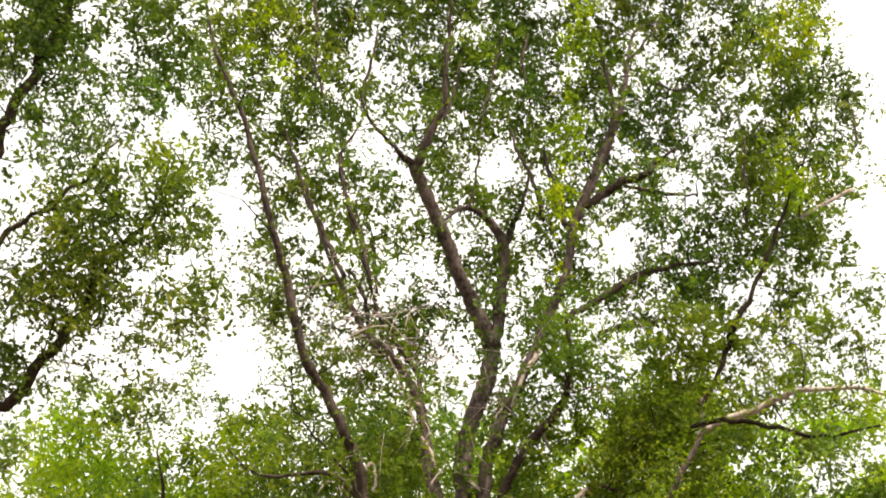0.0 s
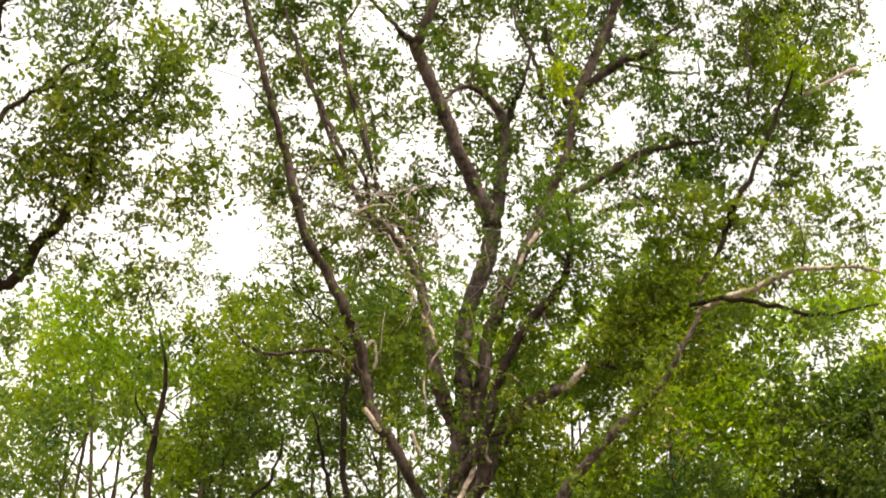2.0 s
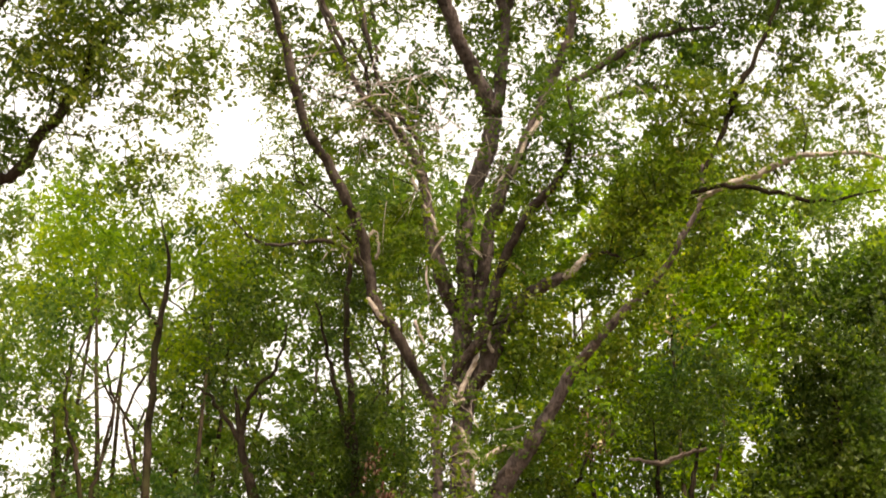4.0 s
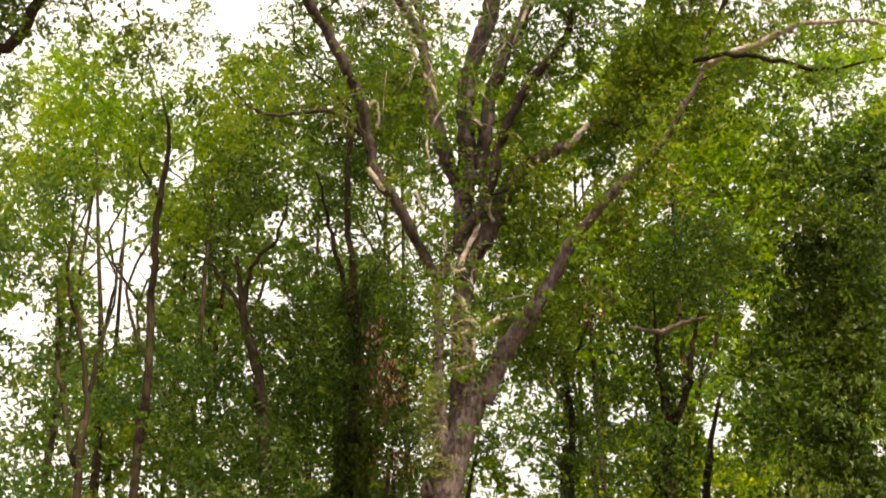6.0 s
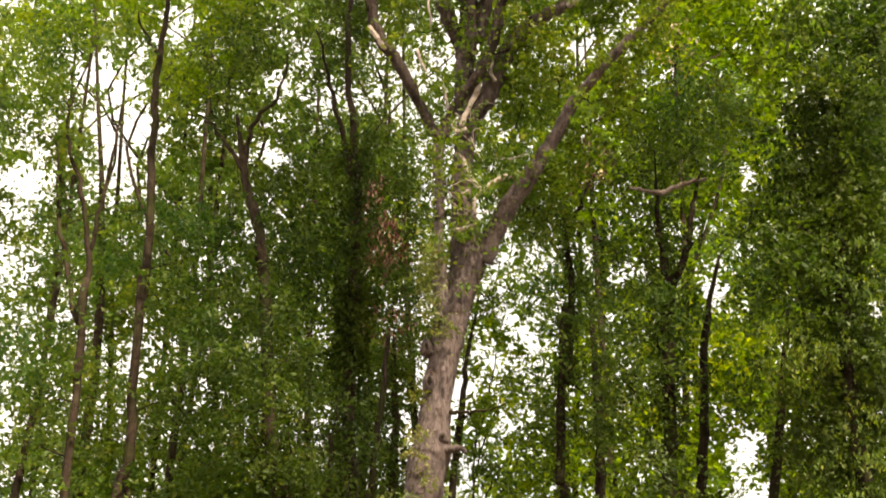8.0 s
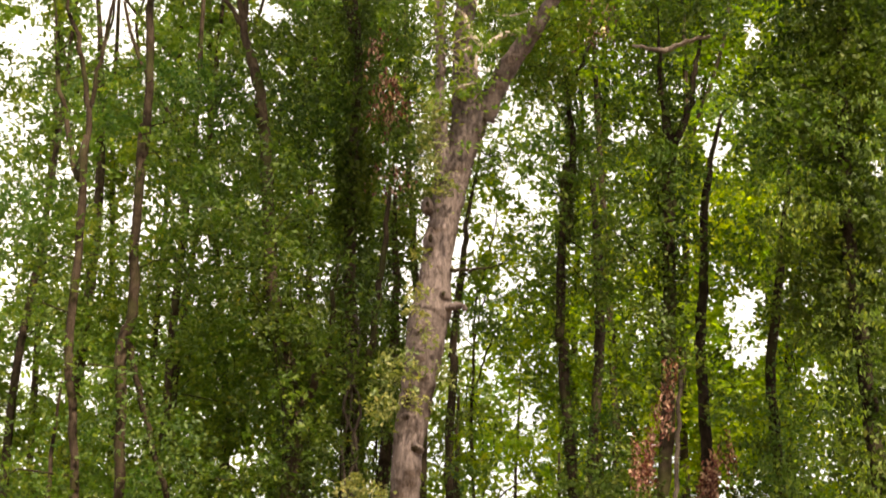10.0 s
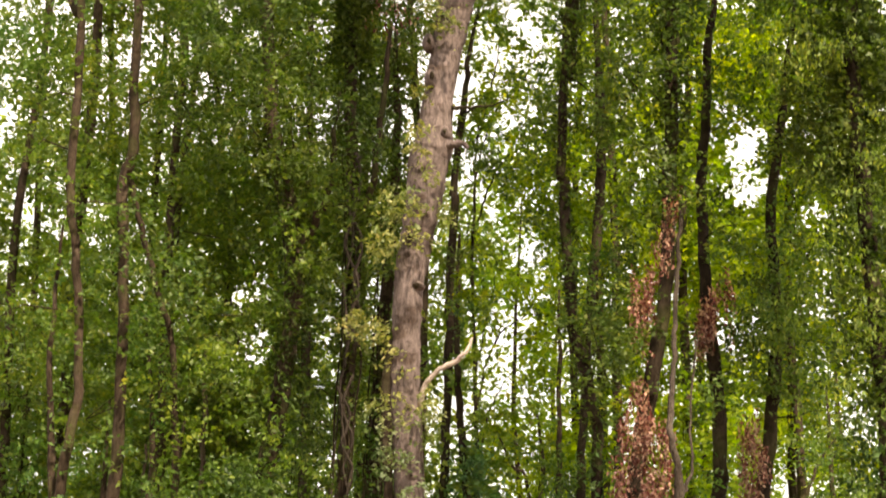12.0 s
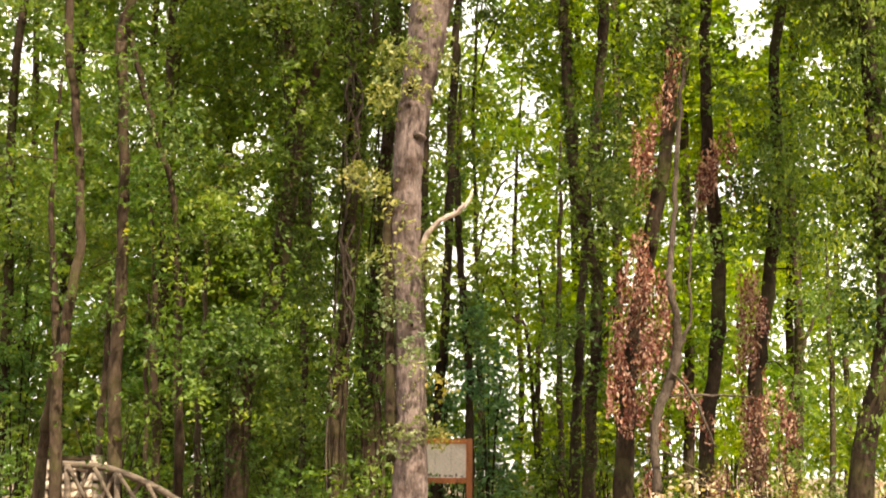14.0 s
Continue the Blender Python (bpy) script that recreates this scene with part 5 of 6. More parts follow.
wood_tree([(-1.07, 25.5, 1.1), (-1.11, 25.5, 1.98), (-1.14, 25.5, 2.79), (-1.08, 25.5, 3.96), (-1.02, 25.5, 5.43), (-0.88, 25.5, 7.29), (-0.78, 25.5, 9.3), (-0.8, 25.5, 11.32)],
          [0.415, 0.397, 0.343, 0.271, 0.216, 0.18, 0.144, 0.072], (),
          [(-0.95, 26, 3.27, 0.37, 0.84), (-0.91, 26, 10.99, 0.59, 1.53), (-0.9, 26, 12.36, 0.5, 1.34), (-0.44, 26, 12.65, 0.32, 0.60), (-0.65, 26, 13.53, 0.35, 0.61), (-0.34, 26, 14.19, 0.26, 0.51), (-0.88, 26, 12.23, 0.40, 0.50), (-0.81, 26, 14.65, 0.41, 0.62)], LEAF_SHADE, BARK_MID, "stout trunk ribbed with old ivy stems", 11, vines=5, extra=[("dead_ivy", "dried brown ivy leaves", [(-0.87, 23.4, 12.26, 0.31, 0.82), (-0.81, 23.4, 11.18, 0.23, 0.7), (-1.15, 23.4, 12.46, 0.18, 0.61), (-0.83, 23.4, 11.99, 0.22, 0.57), (-1, 23.4, 10.63, 0.14, 0.47), (-1.02, 23.3, 13.26, 0.15, 0.37), (-0.90, 23.3, 12.45, 0.18, 0.41), (-0.72, 23.3, 11.85, 0.16, 0.41), (-0.80, 23.3, 11.18, 0.18, 0.40), (-0.52, 23.3, 12.34, 0.13, 0.36), (2.45, 23.3, 13.24, 0.13, 0.37), (2.39, 23.3, 13.87, 0.11, 0.28)], LEAF_DEAD, 48.0, 0.25, 0.085)],
          ivy_of=(3.0, 14, 0.3, 0.35, LEAF_IVY, 170, 0.085, "dark green ivy leaves on the trunk"))
wood_tree([(-0.12, 29.5, 1.04), (-0.09, 29.5, 2.48), (0.03, 29.5, 3.93), (0.1, 29.5, 5.84), (0.14, 29.5, 7.66), (0.24, 29.5, 9.41), (0.21, 29.5, 9.63), (0.39, 29.5, 11.22), (0.52, 29.5, 12.39), (0.75, 29.5, 13.7)],
          [0.185, 0.174, 0.174, 0.164, 0.164, 0.164, 0.154, 0.133, 0.092, 0.041],
          [([(0.39, 29.5, 11.16), (0.74, 29.4, 11.19), (1.06, 29.3, 11.39)], [0.046, 0.037, 0.018])],
          [(0.67, 27, 9.56, 0.4, 0.62), (0.54, 27.5, 7.96, 0.4, 1.11), (1.03, 28, 13.2, 0.53, 1), (0.35, 27.5, 15.2, 0.6, 1.3), (0.15, 27.5, 13.6, 0.45, 0.9), (1.2, 27.8, 15.9, 0.8, 1.1), (0.5, 28, 17.2, 0.9, 0.9), (1.75, 28, 17.0, 0.7, 0.9), (0.95, 27.6, 14.5, 0.55, 0.8), (1.10, 28, 14.80, 0.38, 0.49), (1.97, 28, 14.67, 0.44, 0.55), (1.28, 28, 13.16, 0.27, 0.43), (2.20, 28, 13.61, 0.27, 0.65)], LEAF_SHADE, label=D1, seed=13)
wood_tree([(0.51, 29, 1.05), (0.5, 29, 2.46), (0.47, 29, 3.69), (0.35, 29, 4.93), (0.27, 29, 5.97), (0.28, 29, 7.03), (0.31, 29, 8.63)],
          [0.162, 0.153, 0.143, 0.134, 0.124, 0.105, 0.057], (), [(0.45, 28, 7.25, 0.3, 0.82)], label=D1, seed=15)
wood_tree([(2.06, 23, 1.15), (2.13, 23, 2.11), (2.19, 23, 3.08), (2.23, 23, 4.07), (2.14, 23, 4.89), (1.93, 23, 5.64), (1.85, 23, 6.74), (1.81, 23, 7.94), (1.77, 23, 8.1), (1.83, 23, 9.44), (1.93, 23, 10.83), (1.92, 23, 9.62), (2.03, 23, 10.91), (1.98, 23, 12.07), (1.9, 23, 12.66)],
          [0.212, 0.179, 0.171, 0.171, 0.171, 0.171, 0.163, 0.155, 0.146, 0.138, 0.136, 0.127, 0.11, 0.076, 0.042],
          [([(1.98, 23, 12.02), (2.26, 23, 12.66), (2.56, 23, 13.27)], [0.076, 0.059, 0.025])],
          [(1.63, 27, 15.23, 0.64, 1.14), (2, 27, 16.45, 0.65, 0.78), (1.17, 27, 14.07, 0.38, 0.74), (1.8, 27, 14.61, 0.47, 0.95), (1.62, 24.5, 9.67, 0.37, 1.14), (1.58, 25, 7.84, 0.36, 0.64), (1.93, 25, 4.29, 0.44, 0.81), (2.05, 24.5, 11.73, 0.56, 0.84), (2.55, 24.5, 10.45, 0.55, 1.63), (2.61, 24.5, 7.08, 0.44, 1.34)],
          label=D1, seed=17, ivy_of=(1.0, 13, 0.16, 0.2, LEAF_IVY, 160, 0.08, "dark green ivy leaves on the trunk"))
wood_tree([(2.19, 27, 1.09), (2.24, 27, 2.03), (2.3, 27, 3.17), (2.37, 27, 4.7), (2.58, 27, 7.15), (2.77, 27, 9.06), (2.78, 27, 10.3), (2.74, 27, 12.45)],
          [0.21, 0.191, 0.162, 0.143, 0.172, 0.191, 0.172, 0.086], (), [(2.25, 28, 3.62, 0.4, 0.6), (2.77, 28, 6.34, 0.4, 1.01), (2.17, 28, 2.83, 0.36, 0.4)], LEAF_SHADE, label=D1, seed=19)
# LEAF_BRIGHT: sun on this crown is in its colour
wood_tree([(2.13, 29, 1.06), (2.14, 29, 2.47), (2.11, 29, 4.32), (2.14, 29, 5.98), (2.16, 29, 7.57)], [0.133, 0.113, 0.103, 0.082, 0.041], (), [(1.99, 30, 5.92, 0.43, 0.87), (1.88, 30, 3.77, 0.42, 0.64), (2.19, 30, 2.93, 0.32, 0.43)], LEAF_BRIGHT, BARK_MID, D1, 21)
# the tree hung with dead ivy
DEAD = "woodland tree hung with curtains of dried red-brown ivy"
tree = wood_tree([(2.43, 22, 1.17), (2.52, 22, 2.09), (2.63, 22, 3.33), (2.88, 22, 4.67), (3.13, 22, 6.03), (3.23, 22, 7.66), (3.26, 22, 8.07), (3.32, 22, 9.54), (3.39, 22, 10.7), (3.4, 22, 10.31), (3.38, 22, 11.04), (3.3, 22, 11.79), (3.31, 22, 12.56)],
          [0.28, 0.265, 0.233, 0.218, 0.202, 0.202, 0.195, 0.187, 0.171, 0.163, 0.138, 0.098, 0.041],
          [([(3.44, 22, 10.68), (3.7, 22, 11.32), (3.83, 22, 11.98), (4.01, 22, 12.66)], [0.114, 0.106, 0.081, 0.033])],
          [(3.47, 23.5, 13.73, 1.03, 1.15), (2.94, 23.3, 11.41, 0.8, 1.3), (2.71, 21.4, 9.23, 0.72, 1.67), (2.41, 22, 5.46, 0.47, 1.04), (2.93, 21.5, 7.52, 0.55, 0.71), (4.39, 23.5, 14.81, 0.95, 1.28)],
          LEAF_SHADE, label=DEAD, seed=23, hung=[([(2.66, 21.5, 4.79), (2.59, 21.5, 4.28), (2.51, 21.5, 3.74), (2.49, 21.5, 3.13), (2.41, 21.5, 2.53), (2.39, 21.5, 2.22)], [0.109, 0.185, 0.246, 0.261, 0.199, 0.107], 330),
                ([(2.88, 21.2, 4.17), (2.87, 21.2, 3.64), (2.89, 21.2, 3.04), (2.84, 21.2, 2.51), (2.74, 21.2, 2.25)], [0.122, 0.183, 0.212, 0.227, 0.151], 300),
                ([(2.76, 21.5, 6.28), (2.75, 21.5, 5.93), (2.67, 21.5, 5.61), (2.71, 21.5, 5.45)], [0.126, 0.172, 0.125, 0.062], 85),
                ([(3.24, 21.6, 7.31), (3.17, 21.6, 6.99), (3.01, 21.6, 6.62), (2.96, 21.6, 6.38)], [0.096, 0.127, 0.111, 0.063], 64),
                ([(2.74, 21.2, 1.84), (2.73, 21.2, 1.48), (2.72, 21.2, 1.22)], [0.06, 0.091, 0.106], 46)],
          extra=[("pale_dead_ivy", "thin dried brown leaves", [(3.64, 22, 14.84, 0.54, 0.35), (2.44, 22.5, 13.52, 0.2, 0.4), (2.41, 22.5, 12.92, 0.16, 0.24)], LEAF_DEAD, 7.0, 0.25, 0.09)], ivy_of=(7.2, 14.5, 0.3, 0.45, LEAF_IVY, 220, 0.085, "dark green ivy leaves on the trunk"))
tube("dead_branch", [(2.82, 21.4, 12.1), (3.15, 21.4, 12.04), (3.38, 21.5, 12.08), (3.56, 21.4, 12.14), (3.96, 21.3, 12.2)], [0.02, 0.034, 0.042, 0.036, 0.026], WOOD_GREY, tree, 10, 0.08, label="broken pale grey dead branch", jitter=0.012)
crown(tree, [(3.87, 23.6, 5.99, 0.26, 0.60), (3.89, 23.6, 4.88, 0.24, 0.51), (4.37, 23.6, 5.56, 0.28, 0.60), (5.11, 23.6, 6.09, 0.35, 0.61), (5.26, 23.6, 6.87, 0.44, 0.53), (4.65, 23.6, 6.43, 0.35, 0.52), (5.54, 23.6, 5.06, 0.30, 0.52), (2.69, 23.6, 6.07, 0.21, 0.60), (2.79, 23.6, 7.12, 0.26, 0.60), (4.17, 23.6, 7.48, 0.26, 0.61)], LEAF_IVY, 26.0, 0.34, 44, 0.085, 129, ALL_BREAKS, name="ivy_mass", label="dark green ivy between the trunks", cut=0.0, grain=2.0, twigs=0)
wood_tree([(3.73, 23, 1.16), (3.78, 23, 1.96), (3.93, 23, 3.09), (4, 23, 4.24), (3.94, 23, 5.4), (3.85, 23, 6.75), (3.85, 23, 7.95), (3.93, 23, 8.73), (4.06, 23, 10.37), (4.38, 23, 11.69)],
          [0.228, 0.212, 0.212, 0.203, 0.195, 0.179, 0.163, 0.146, 0.114, 0.049], (),
          [(3.9, 22.2, 7.06, 0.48, 0.81), (4.04, 22.4, 10.14, 0.51, 1.32), (3.63, 22.3, 4.56, 0.32, 0.56), (3.84, 22.3, 4.84, 0.32, 0.29), (3.77, 22.3, 3.36, 0.32, 0.56), (4.61, 25, 12.34, 0.48, 1.29)], LEAF_WOOD, label=DEAD, seed=25, hung=[([(3.94, 22.3, 6.38), (3.9, 22.3, 6.01), (3.85, 22.3, 5.69), (3.69, 22.3, 5.4)], [0.164, 0.245, 0.228, 0.097], 160),
                ([(3.24, 22, 2.8), (3.43, 22, 2.55), (3.58, 22, 2.28), (3.71, 22, 2.02)], [0.063, 0.071, 0.087, 0.079], 56),
                ([(3.74, 22.3, 4.15), (3.71, 22.3, 3.75)], [0.056, 0.064], 14),
                ([(3.61, 22.3, 3.2), (3.6, 22.3, 2.96)], [0.064, 0.08], 14),
                ([(3.8, 22, 1.71), (3.82, 22, 1.4), (3.76, 22, 1.18)], [0.079, 0.174, 0.205], 70)])
wood_tree([(4.64, 23.5, 1.16), (4.62, 23.5, 1.81), (4.57, 23.5, 2.63), (4.73, 23.5, 3.63), (4.9, 23.5, 4.81), (5, 23.5, 6.01), (4.98, 23.5, 7.57), (5.22, 23.5, 9.16), (5.5, 23.5, 11.04)],
          [0.249, 0.233, 0.216, 0.216, 0.2, 0.183, 0.166, 0.133, 0.067], (),
          [(5.24, 23, 5.49, 0.74, 1), (5.08, 22.8, 7.13, 0.74, 0.92), (5.16, 22.8, 9.11, 0.93, 1.15), (6.04, 25.5, 4, 0.63, 1.1), (5.43, 24, 11.7, 0.83, 1.24), (4.58, 22.6, 5.34, 0.49, 0.57), (5.56, 24, 2.49, 0.51, 0.68), (4.87, 22.5, 6.48, 0.49, 0.57)], LEAF_WOOD, label=DEAD, seed=27, extra=[("pale_creeper", "pale green small-leaved creeper", [(4.84, 21.9, 5.46, 0.79, 0.64), (4.39, 22, 5.72, 0.4, 0.48), (5.21, 22, 6.53, 0.72, 0.48), (5.61, 21.8, 5.69, 0.47, 0.48), (5, 22, 4.76, 0.47, 0.32), (4.74, 22, 6.93, 0.32, 0.48)], LEAF_SUNNY, 26.0, 0.24, 0.07)],
          hung=[([(4.37, 22.8, 4.38), (4.43, 22.8, 4.05), (4.42, 22.8, 3.65), (4.37, 22.8, 3.08)], [0.083, 0.165, 0.198, 0.165], 150),
                ([(4.55, 22.9, 2.97), (4.46, 22.9, 2.44), (4.41, 22.9, 1.88), (4.36, 22.9, 1.52)], [0.116, 0.215, 0.215, 0.148], 170),
                ([(4.73, 22.5, 2.74), (4.8, 22.5, 2.35), (4.82, 22.5, 1.88), (4.83, 22.5, 1.33)], [0.065, 0.114, 0.114, 0.147], 90)])
tree = wood_tree([(5.09, 20, 1.22), (5.24, 20, 1.77), (5.46, 20, 2.61), (5.59, 20, 3.46), (5.55, 20, 4.61), (5.49, 20, 6.08), (5.43, 20, 7.25), (5.39, 20, 8.81), (5.37, 20, 8.7), (5.46, 20, 10.17), (5.56, 20, 11.72), (5.81, 20, 13.19)],
          [0.34, 0.311, 0.283, 0.255, 0.226, 0.212, 0.212, 0.198, 0.184, 0.178, 0.134, 0.059], (),
          [(5.58, 20.5, 12.35, 0.82, 1.84), (5.08, 20.5, 10.73, 0.87, 1.42), (5.89, 20.5, 10.21, 0.63, 1.76), (5.32, 20.5, 9.41, 1.01, 1.21), (6.37, 20.5, 14.07, 0.76, 1.61), (5.34, 19.6, 12.59, 0.56, 1.42), (5.73, 19.6, 11.26, 0.54, 1.73), (4.92, 19.7, 10.71, 0.38, 1.2), (6.06, 20.5, 14.16, 0.93, 0.66), (5.11, 20.5, 13.96, 0.67, 0.44), (5.89, 20.4, 13.56, 0.75, 0.88), (6.3, 21, 9.0, 0.8, 1.4), (6.2, 21, 11.5, 0.8, 1.5), (4.6, 21, 13, 0.7, 0.9), (6.0, 21, 7, 0.6, 1), (5.3, 21, 8.2, 0.6, 0.9)],
          LEAF_SHADE, label="broad dark tree wholly overgrown with ivy", seed=29, extra=[("creeper", "light green climbing leaves", [(5.2, 19.6, 9.7, 0.67, 0.93), (5.4, 19.8, 7.57, 0.59, 1.07), (5.22, 19.7, 5.64, 0.5, 1.08), (5.02, 20.2, 4.28, 0.43, 0.66), (5.27, 19.5, 3.41, 0.28, 0.77), (4.74, 19.8, 8.74, 0.52, 0.85), (5.25, 19.4, 2.44, 0.27, 0.41)], LEAF_SUNNY, 34.0, 0.26, 0.075)], per_m3=25.0, size=0.1, spread=0.36, ivy_of=(3.0, 16, 0.55, 0.8, LEAF_IVY, 270, 0.085, "dark green ivy leaves on the trunk"))
crown(tree, [(6.05, 20.6, 13.51, 0.52, 0.96), (5.53, 20.6, 12.56, 0.42, 0.93), (6.19, 20.6, 11.82, 0.46, 1.18), (5.63, 20.6, 11.19, 0.41, 0.91), (6.57, 20.6, 14.00, 0.44, 0.88), (5.63, 20.6, 9.72, 0.36, 1.13), (5.81, 20.6, 8.56, 0.32, 0.88), (5.37, 20.6, 13.41, 0.30, 0.60)], LEAF_IVY, 34.0, 0.3, 44, 0.085, 131, name="ivy_mass", label="dense dark green ivy hung over the crown", cut=-0.8, grain=2.2, twigs=0)
crown(tree, [(6.39, 21, 16.02, 0.65, 0.42), (5.18, 21, 15.79, 0.55, 0.37), (4.34, 21, 16.34, 0.51, 0.32), (6.60, 21, 15.06, 0.55, 0.37), (5.95, 21, 16.80, 0.52, 0.26), (5.54, 21, 15.05, 0.54, 0.32)], LEAF_SHADE, 16.0, 0.36, 48, 0.09, 133, ALL_BREAKS, name="upper_growth", label="green leaves of the upper boughs", cut=0.0, grain=1.8, twigs=0)

def arching_sapling():
    tree = wood_tree([(0.84, 34, 0.97), (0.81, 34, 2.63), (0.76, 34, 4.31), (0.73, 34, 5.77), (0.68, 34, 7.36), (0.67, 34, 10.35), (0.75, 34, 11.91), (0.88, 34, 13.24)], [0.13, 0.12, 0.11, 0.1, 0.085, 0.07, 0.05, 0.02],
                     [([(0.76, 34, 4.79), (0.95, 34, 5.77), (1.19, 34, 6.38), (1.47, 34, 6.75)], [0.05, 0.04, 0.03, 0.012]),
                      ([(0.73, 34, 5.89), (0.9, 34, 6.87), (1.23, 34, 7.61), (1.71, 34, 7.99), (2.14, 34, 8.05)], [0.06, 0.05, 0.04, 0.025, 0.01]),
                      ([(0.7, 34, 6.75), (0.87, 34, 7.61), (1.02, 34, 8.23), (1.16, 34, 8.98)], [0.04, 0.035, 0.025, 0.01]),
                      ([(0.69, 34, 9.84), (0.99, 34, 10.87), (1.35, 34, 11.52), (1.92, 34, 11.91)], [0.05, 0.04, 0.03, 0.01]),
                      ([(0.69, 34, 11), (0.95, 34, 12.04), (1.23, 34, 12.84), (1.62, 34, 13.37)], [0.045, 0.035, 0.025, 0.01]),
                      ([(0.77, 34, 12.04), (1.11, 34, 13.37), (1.31, 34, 14.6), (1.58, 34, 15.56)], [0.04, 0.035, 0.025, 0.01])],
                     label="thin sapling with bare arching twigs and few leaves", seed=61, group="slim trunks")
    limbs = np.vstack([np.array(o.data.vertices[0].co) + np.array(tree.location) for o in tree.children])
    crown(tree, [(1.29, 34, 7.61, 0.73, 1.23), (1.17, 34, 6.13, 0.61, 0.74), (1.35, 34, 11.65, 0.75, 1.31), (1.37, 34, 13.91, 0.77, 1.33), (1.53, 34, 14.59, 0.77, 1.29), (1.72, 34, 9.49, 0.49, 0.75), (0.85, 34, 9.4, 0.6, 1.2), (0.6, 34, 11.5, 0.5, 1.0), (1.5, 34, 12.8, 0.8, 1.2), (0.7, 34, 4.6, 0.5, 1.0)], LEAF_SUNNY, 6.5, 0.32, 28, 0.12, 662, ALL_BREAKS, limbs=limbs, twigs=0.9, cut=0.6, grain=2.0)


arching_sapling()
SLIM = "slim bare young trunk among the undergrowth"
for n, (pts, w) in enumerate((([(-4.33, 24.5, 1.09), (-4.37, 24.5, 2.12), (-4.43, 24.5, 3.15), (-4.42, 24.5, 4.02), (-4.5, 24.5, 5.08), (-4.61, 24.5, 6.14)], (16, 15, 14, 12, 8, 4)),
                              ([(-4.68, 25.5, 1.08), (-4.7, 25.5, 2.14), (-4.72, 25.5, 3.4), (-4.73, 25.5, 4.3)], (10, 9, 8, 4)),
                              ([(-5.11, 24, 1.1), (-5.11, 24, 1.93), (-5.05, 24, 3.11), (-5.04, 24, 3.79), (-5.02, 24, 4.83)], (16, 14, 12, 9, 4)),
                              ([(-5.45, 21.6, 1.13), (-5.34, 21.5, 1.73), (-5.2, 21.3, 2.48), (-5.13, 21.2, 3.07), (-5.19, 21.3, 3.68), (-5.29, 21.4, 4.62), (-5.32, 21.5, 5.96), (-5.28, 21.6, 7.02)], (24, 21, 17, 15, 13, 11, 8, 4)),
                              ([(-4.07, 25, 1.09), (-4.08, 25, 1.96), (-4.15, 25, 2.74), (-4.14, 25, 3.54), (-4.04, 25, 4.61)], (18, 16, 14, 11, 5)),
                              ([(-4.05, 27, 1.06), (-4.1, 27, 1.99), (-4.07, 27, 3.13), (-4.02, 27, 4.86), (-4.1, 27, 6.33)], (13, 12, 11, 10, 5)),
                              ([(-2.36, 28, 1.05), (-2.43, 28, 2.81), (-2.38, 28, 4.59), (-2.36, 28, 6.82)], (14, 12, 10, 5)),
                              ([(2, 33, 1), (2.02, 33, 2.37), (1.97, 33, 3.76), (2.09, 33, 4.7), (1.96, 33, 5.77)], (12, 11, 10, 8, 4)),
                              ([(2.02, 33, 3.07), (1.78, 33, 4.11), (1.43, 33, 4.7), (1.13, 33, 5.41)], (8, 7, 5, 3)),
                              ([(6.5, 27, 1.11), (6.57, 27, 2.81), (6.54, 27, 4.34), (6.54, 27, 5.5)], (12, 10, 8, 4)),
                              ([(6.05, 28, 1.1), (6.03, 28, 2.26), (6.32, 28, 3.65), (6.68, 28, 4.44), (7.04, 28, 4.85)], (10, 9, 7, 5, 3)))):
    d = pts[0][1]
    wood_tree(pts, [k * d / 2827 for k in w], label=SLIM, seed=400 + n, bark=BARK_MID if n != 6 else BARK_DARK, group="slim trunks")

# far rows that close the wood
g = np.random.default_rng(77)
for k in range(20):
    y = (31.5 if k % 2 == 0 else 36.0) + g.uniform(-1.5, 1.5)
    x = -11.0 + 1.3 * k + g.uniform(-0.5, 0.5)
    x = -5.7 if k == 18 else -7.6 if k == 19 else 3.4 if 0.6 < x < 2.9 else x
    h = 0.79 * y + g.uniform(-1.5, 1.5)
    lean = g.normal(0, 0.5)
    trunk = [(x, y, 0), (x + lean * 0.3, y, 4), (x + lean * 0.2, y, 9), (x + lean, y, h * 0.6), (x + lean * 1.4, y, h * 0.9)]
    lobes = [(x + g.normal(0, 1.0), y + g.normal(0, 0.8), z, g.uniform(1.6, 2.4) * (0.75 if x > 0 and z < 9 else 1), g.uniform(1.8, 2.6) * (0.75 if x > 0 and z < 9 else 1), 1.5) for z in np.arange(2.6, h - 1.0, 2.3) if z < 10 or -3.5 < x < 0 or g.random() < (0.78 if x < 3.5 else 1.0)]
    # bright leaf tones stand in for sun on these crowns
    wood_tree(trunk, [g.uniform(0.2, 0.36), 0.2, 0.17, 0.13, 0.05], [([trunk[3], (x + lean + g.normal(0, 1.2), y, h * 0.75), (x + lean + g.normal(0, 1.8), y, h * 0.88)], [0.1, 0.07, 0.03])],
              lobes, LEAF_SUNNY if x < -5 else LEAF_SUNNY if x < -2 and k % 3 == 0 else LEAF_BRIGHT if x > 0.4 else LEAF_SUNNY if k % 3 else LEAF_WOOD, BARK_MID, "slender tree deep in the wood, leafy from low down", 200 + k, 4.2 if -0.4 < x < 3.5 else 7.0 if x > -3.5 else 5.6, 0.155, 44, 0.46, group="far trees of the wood")


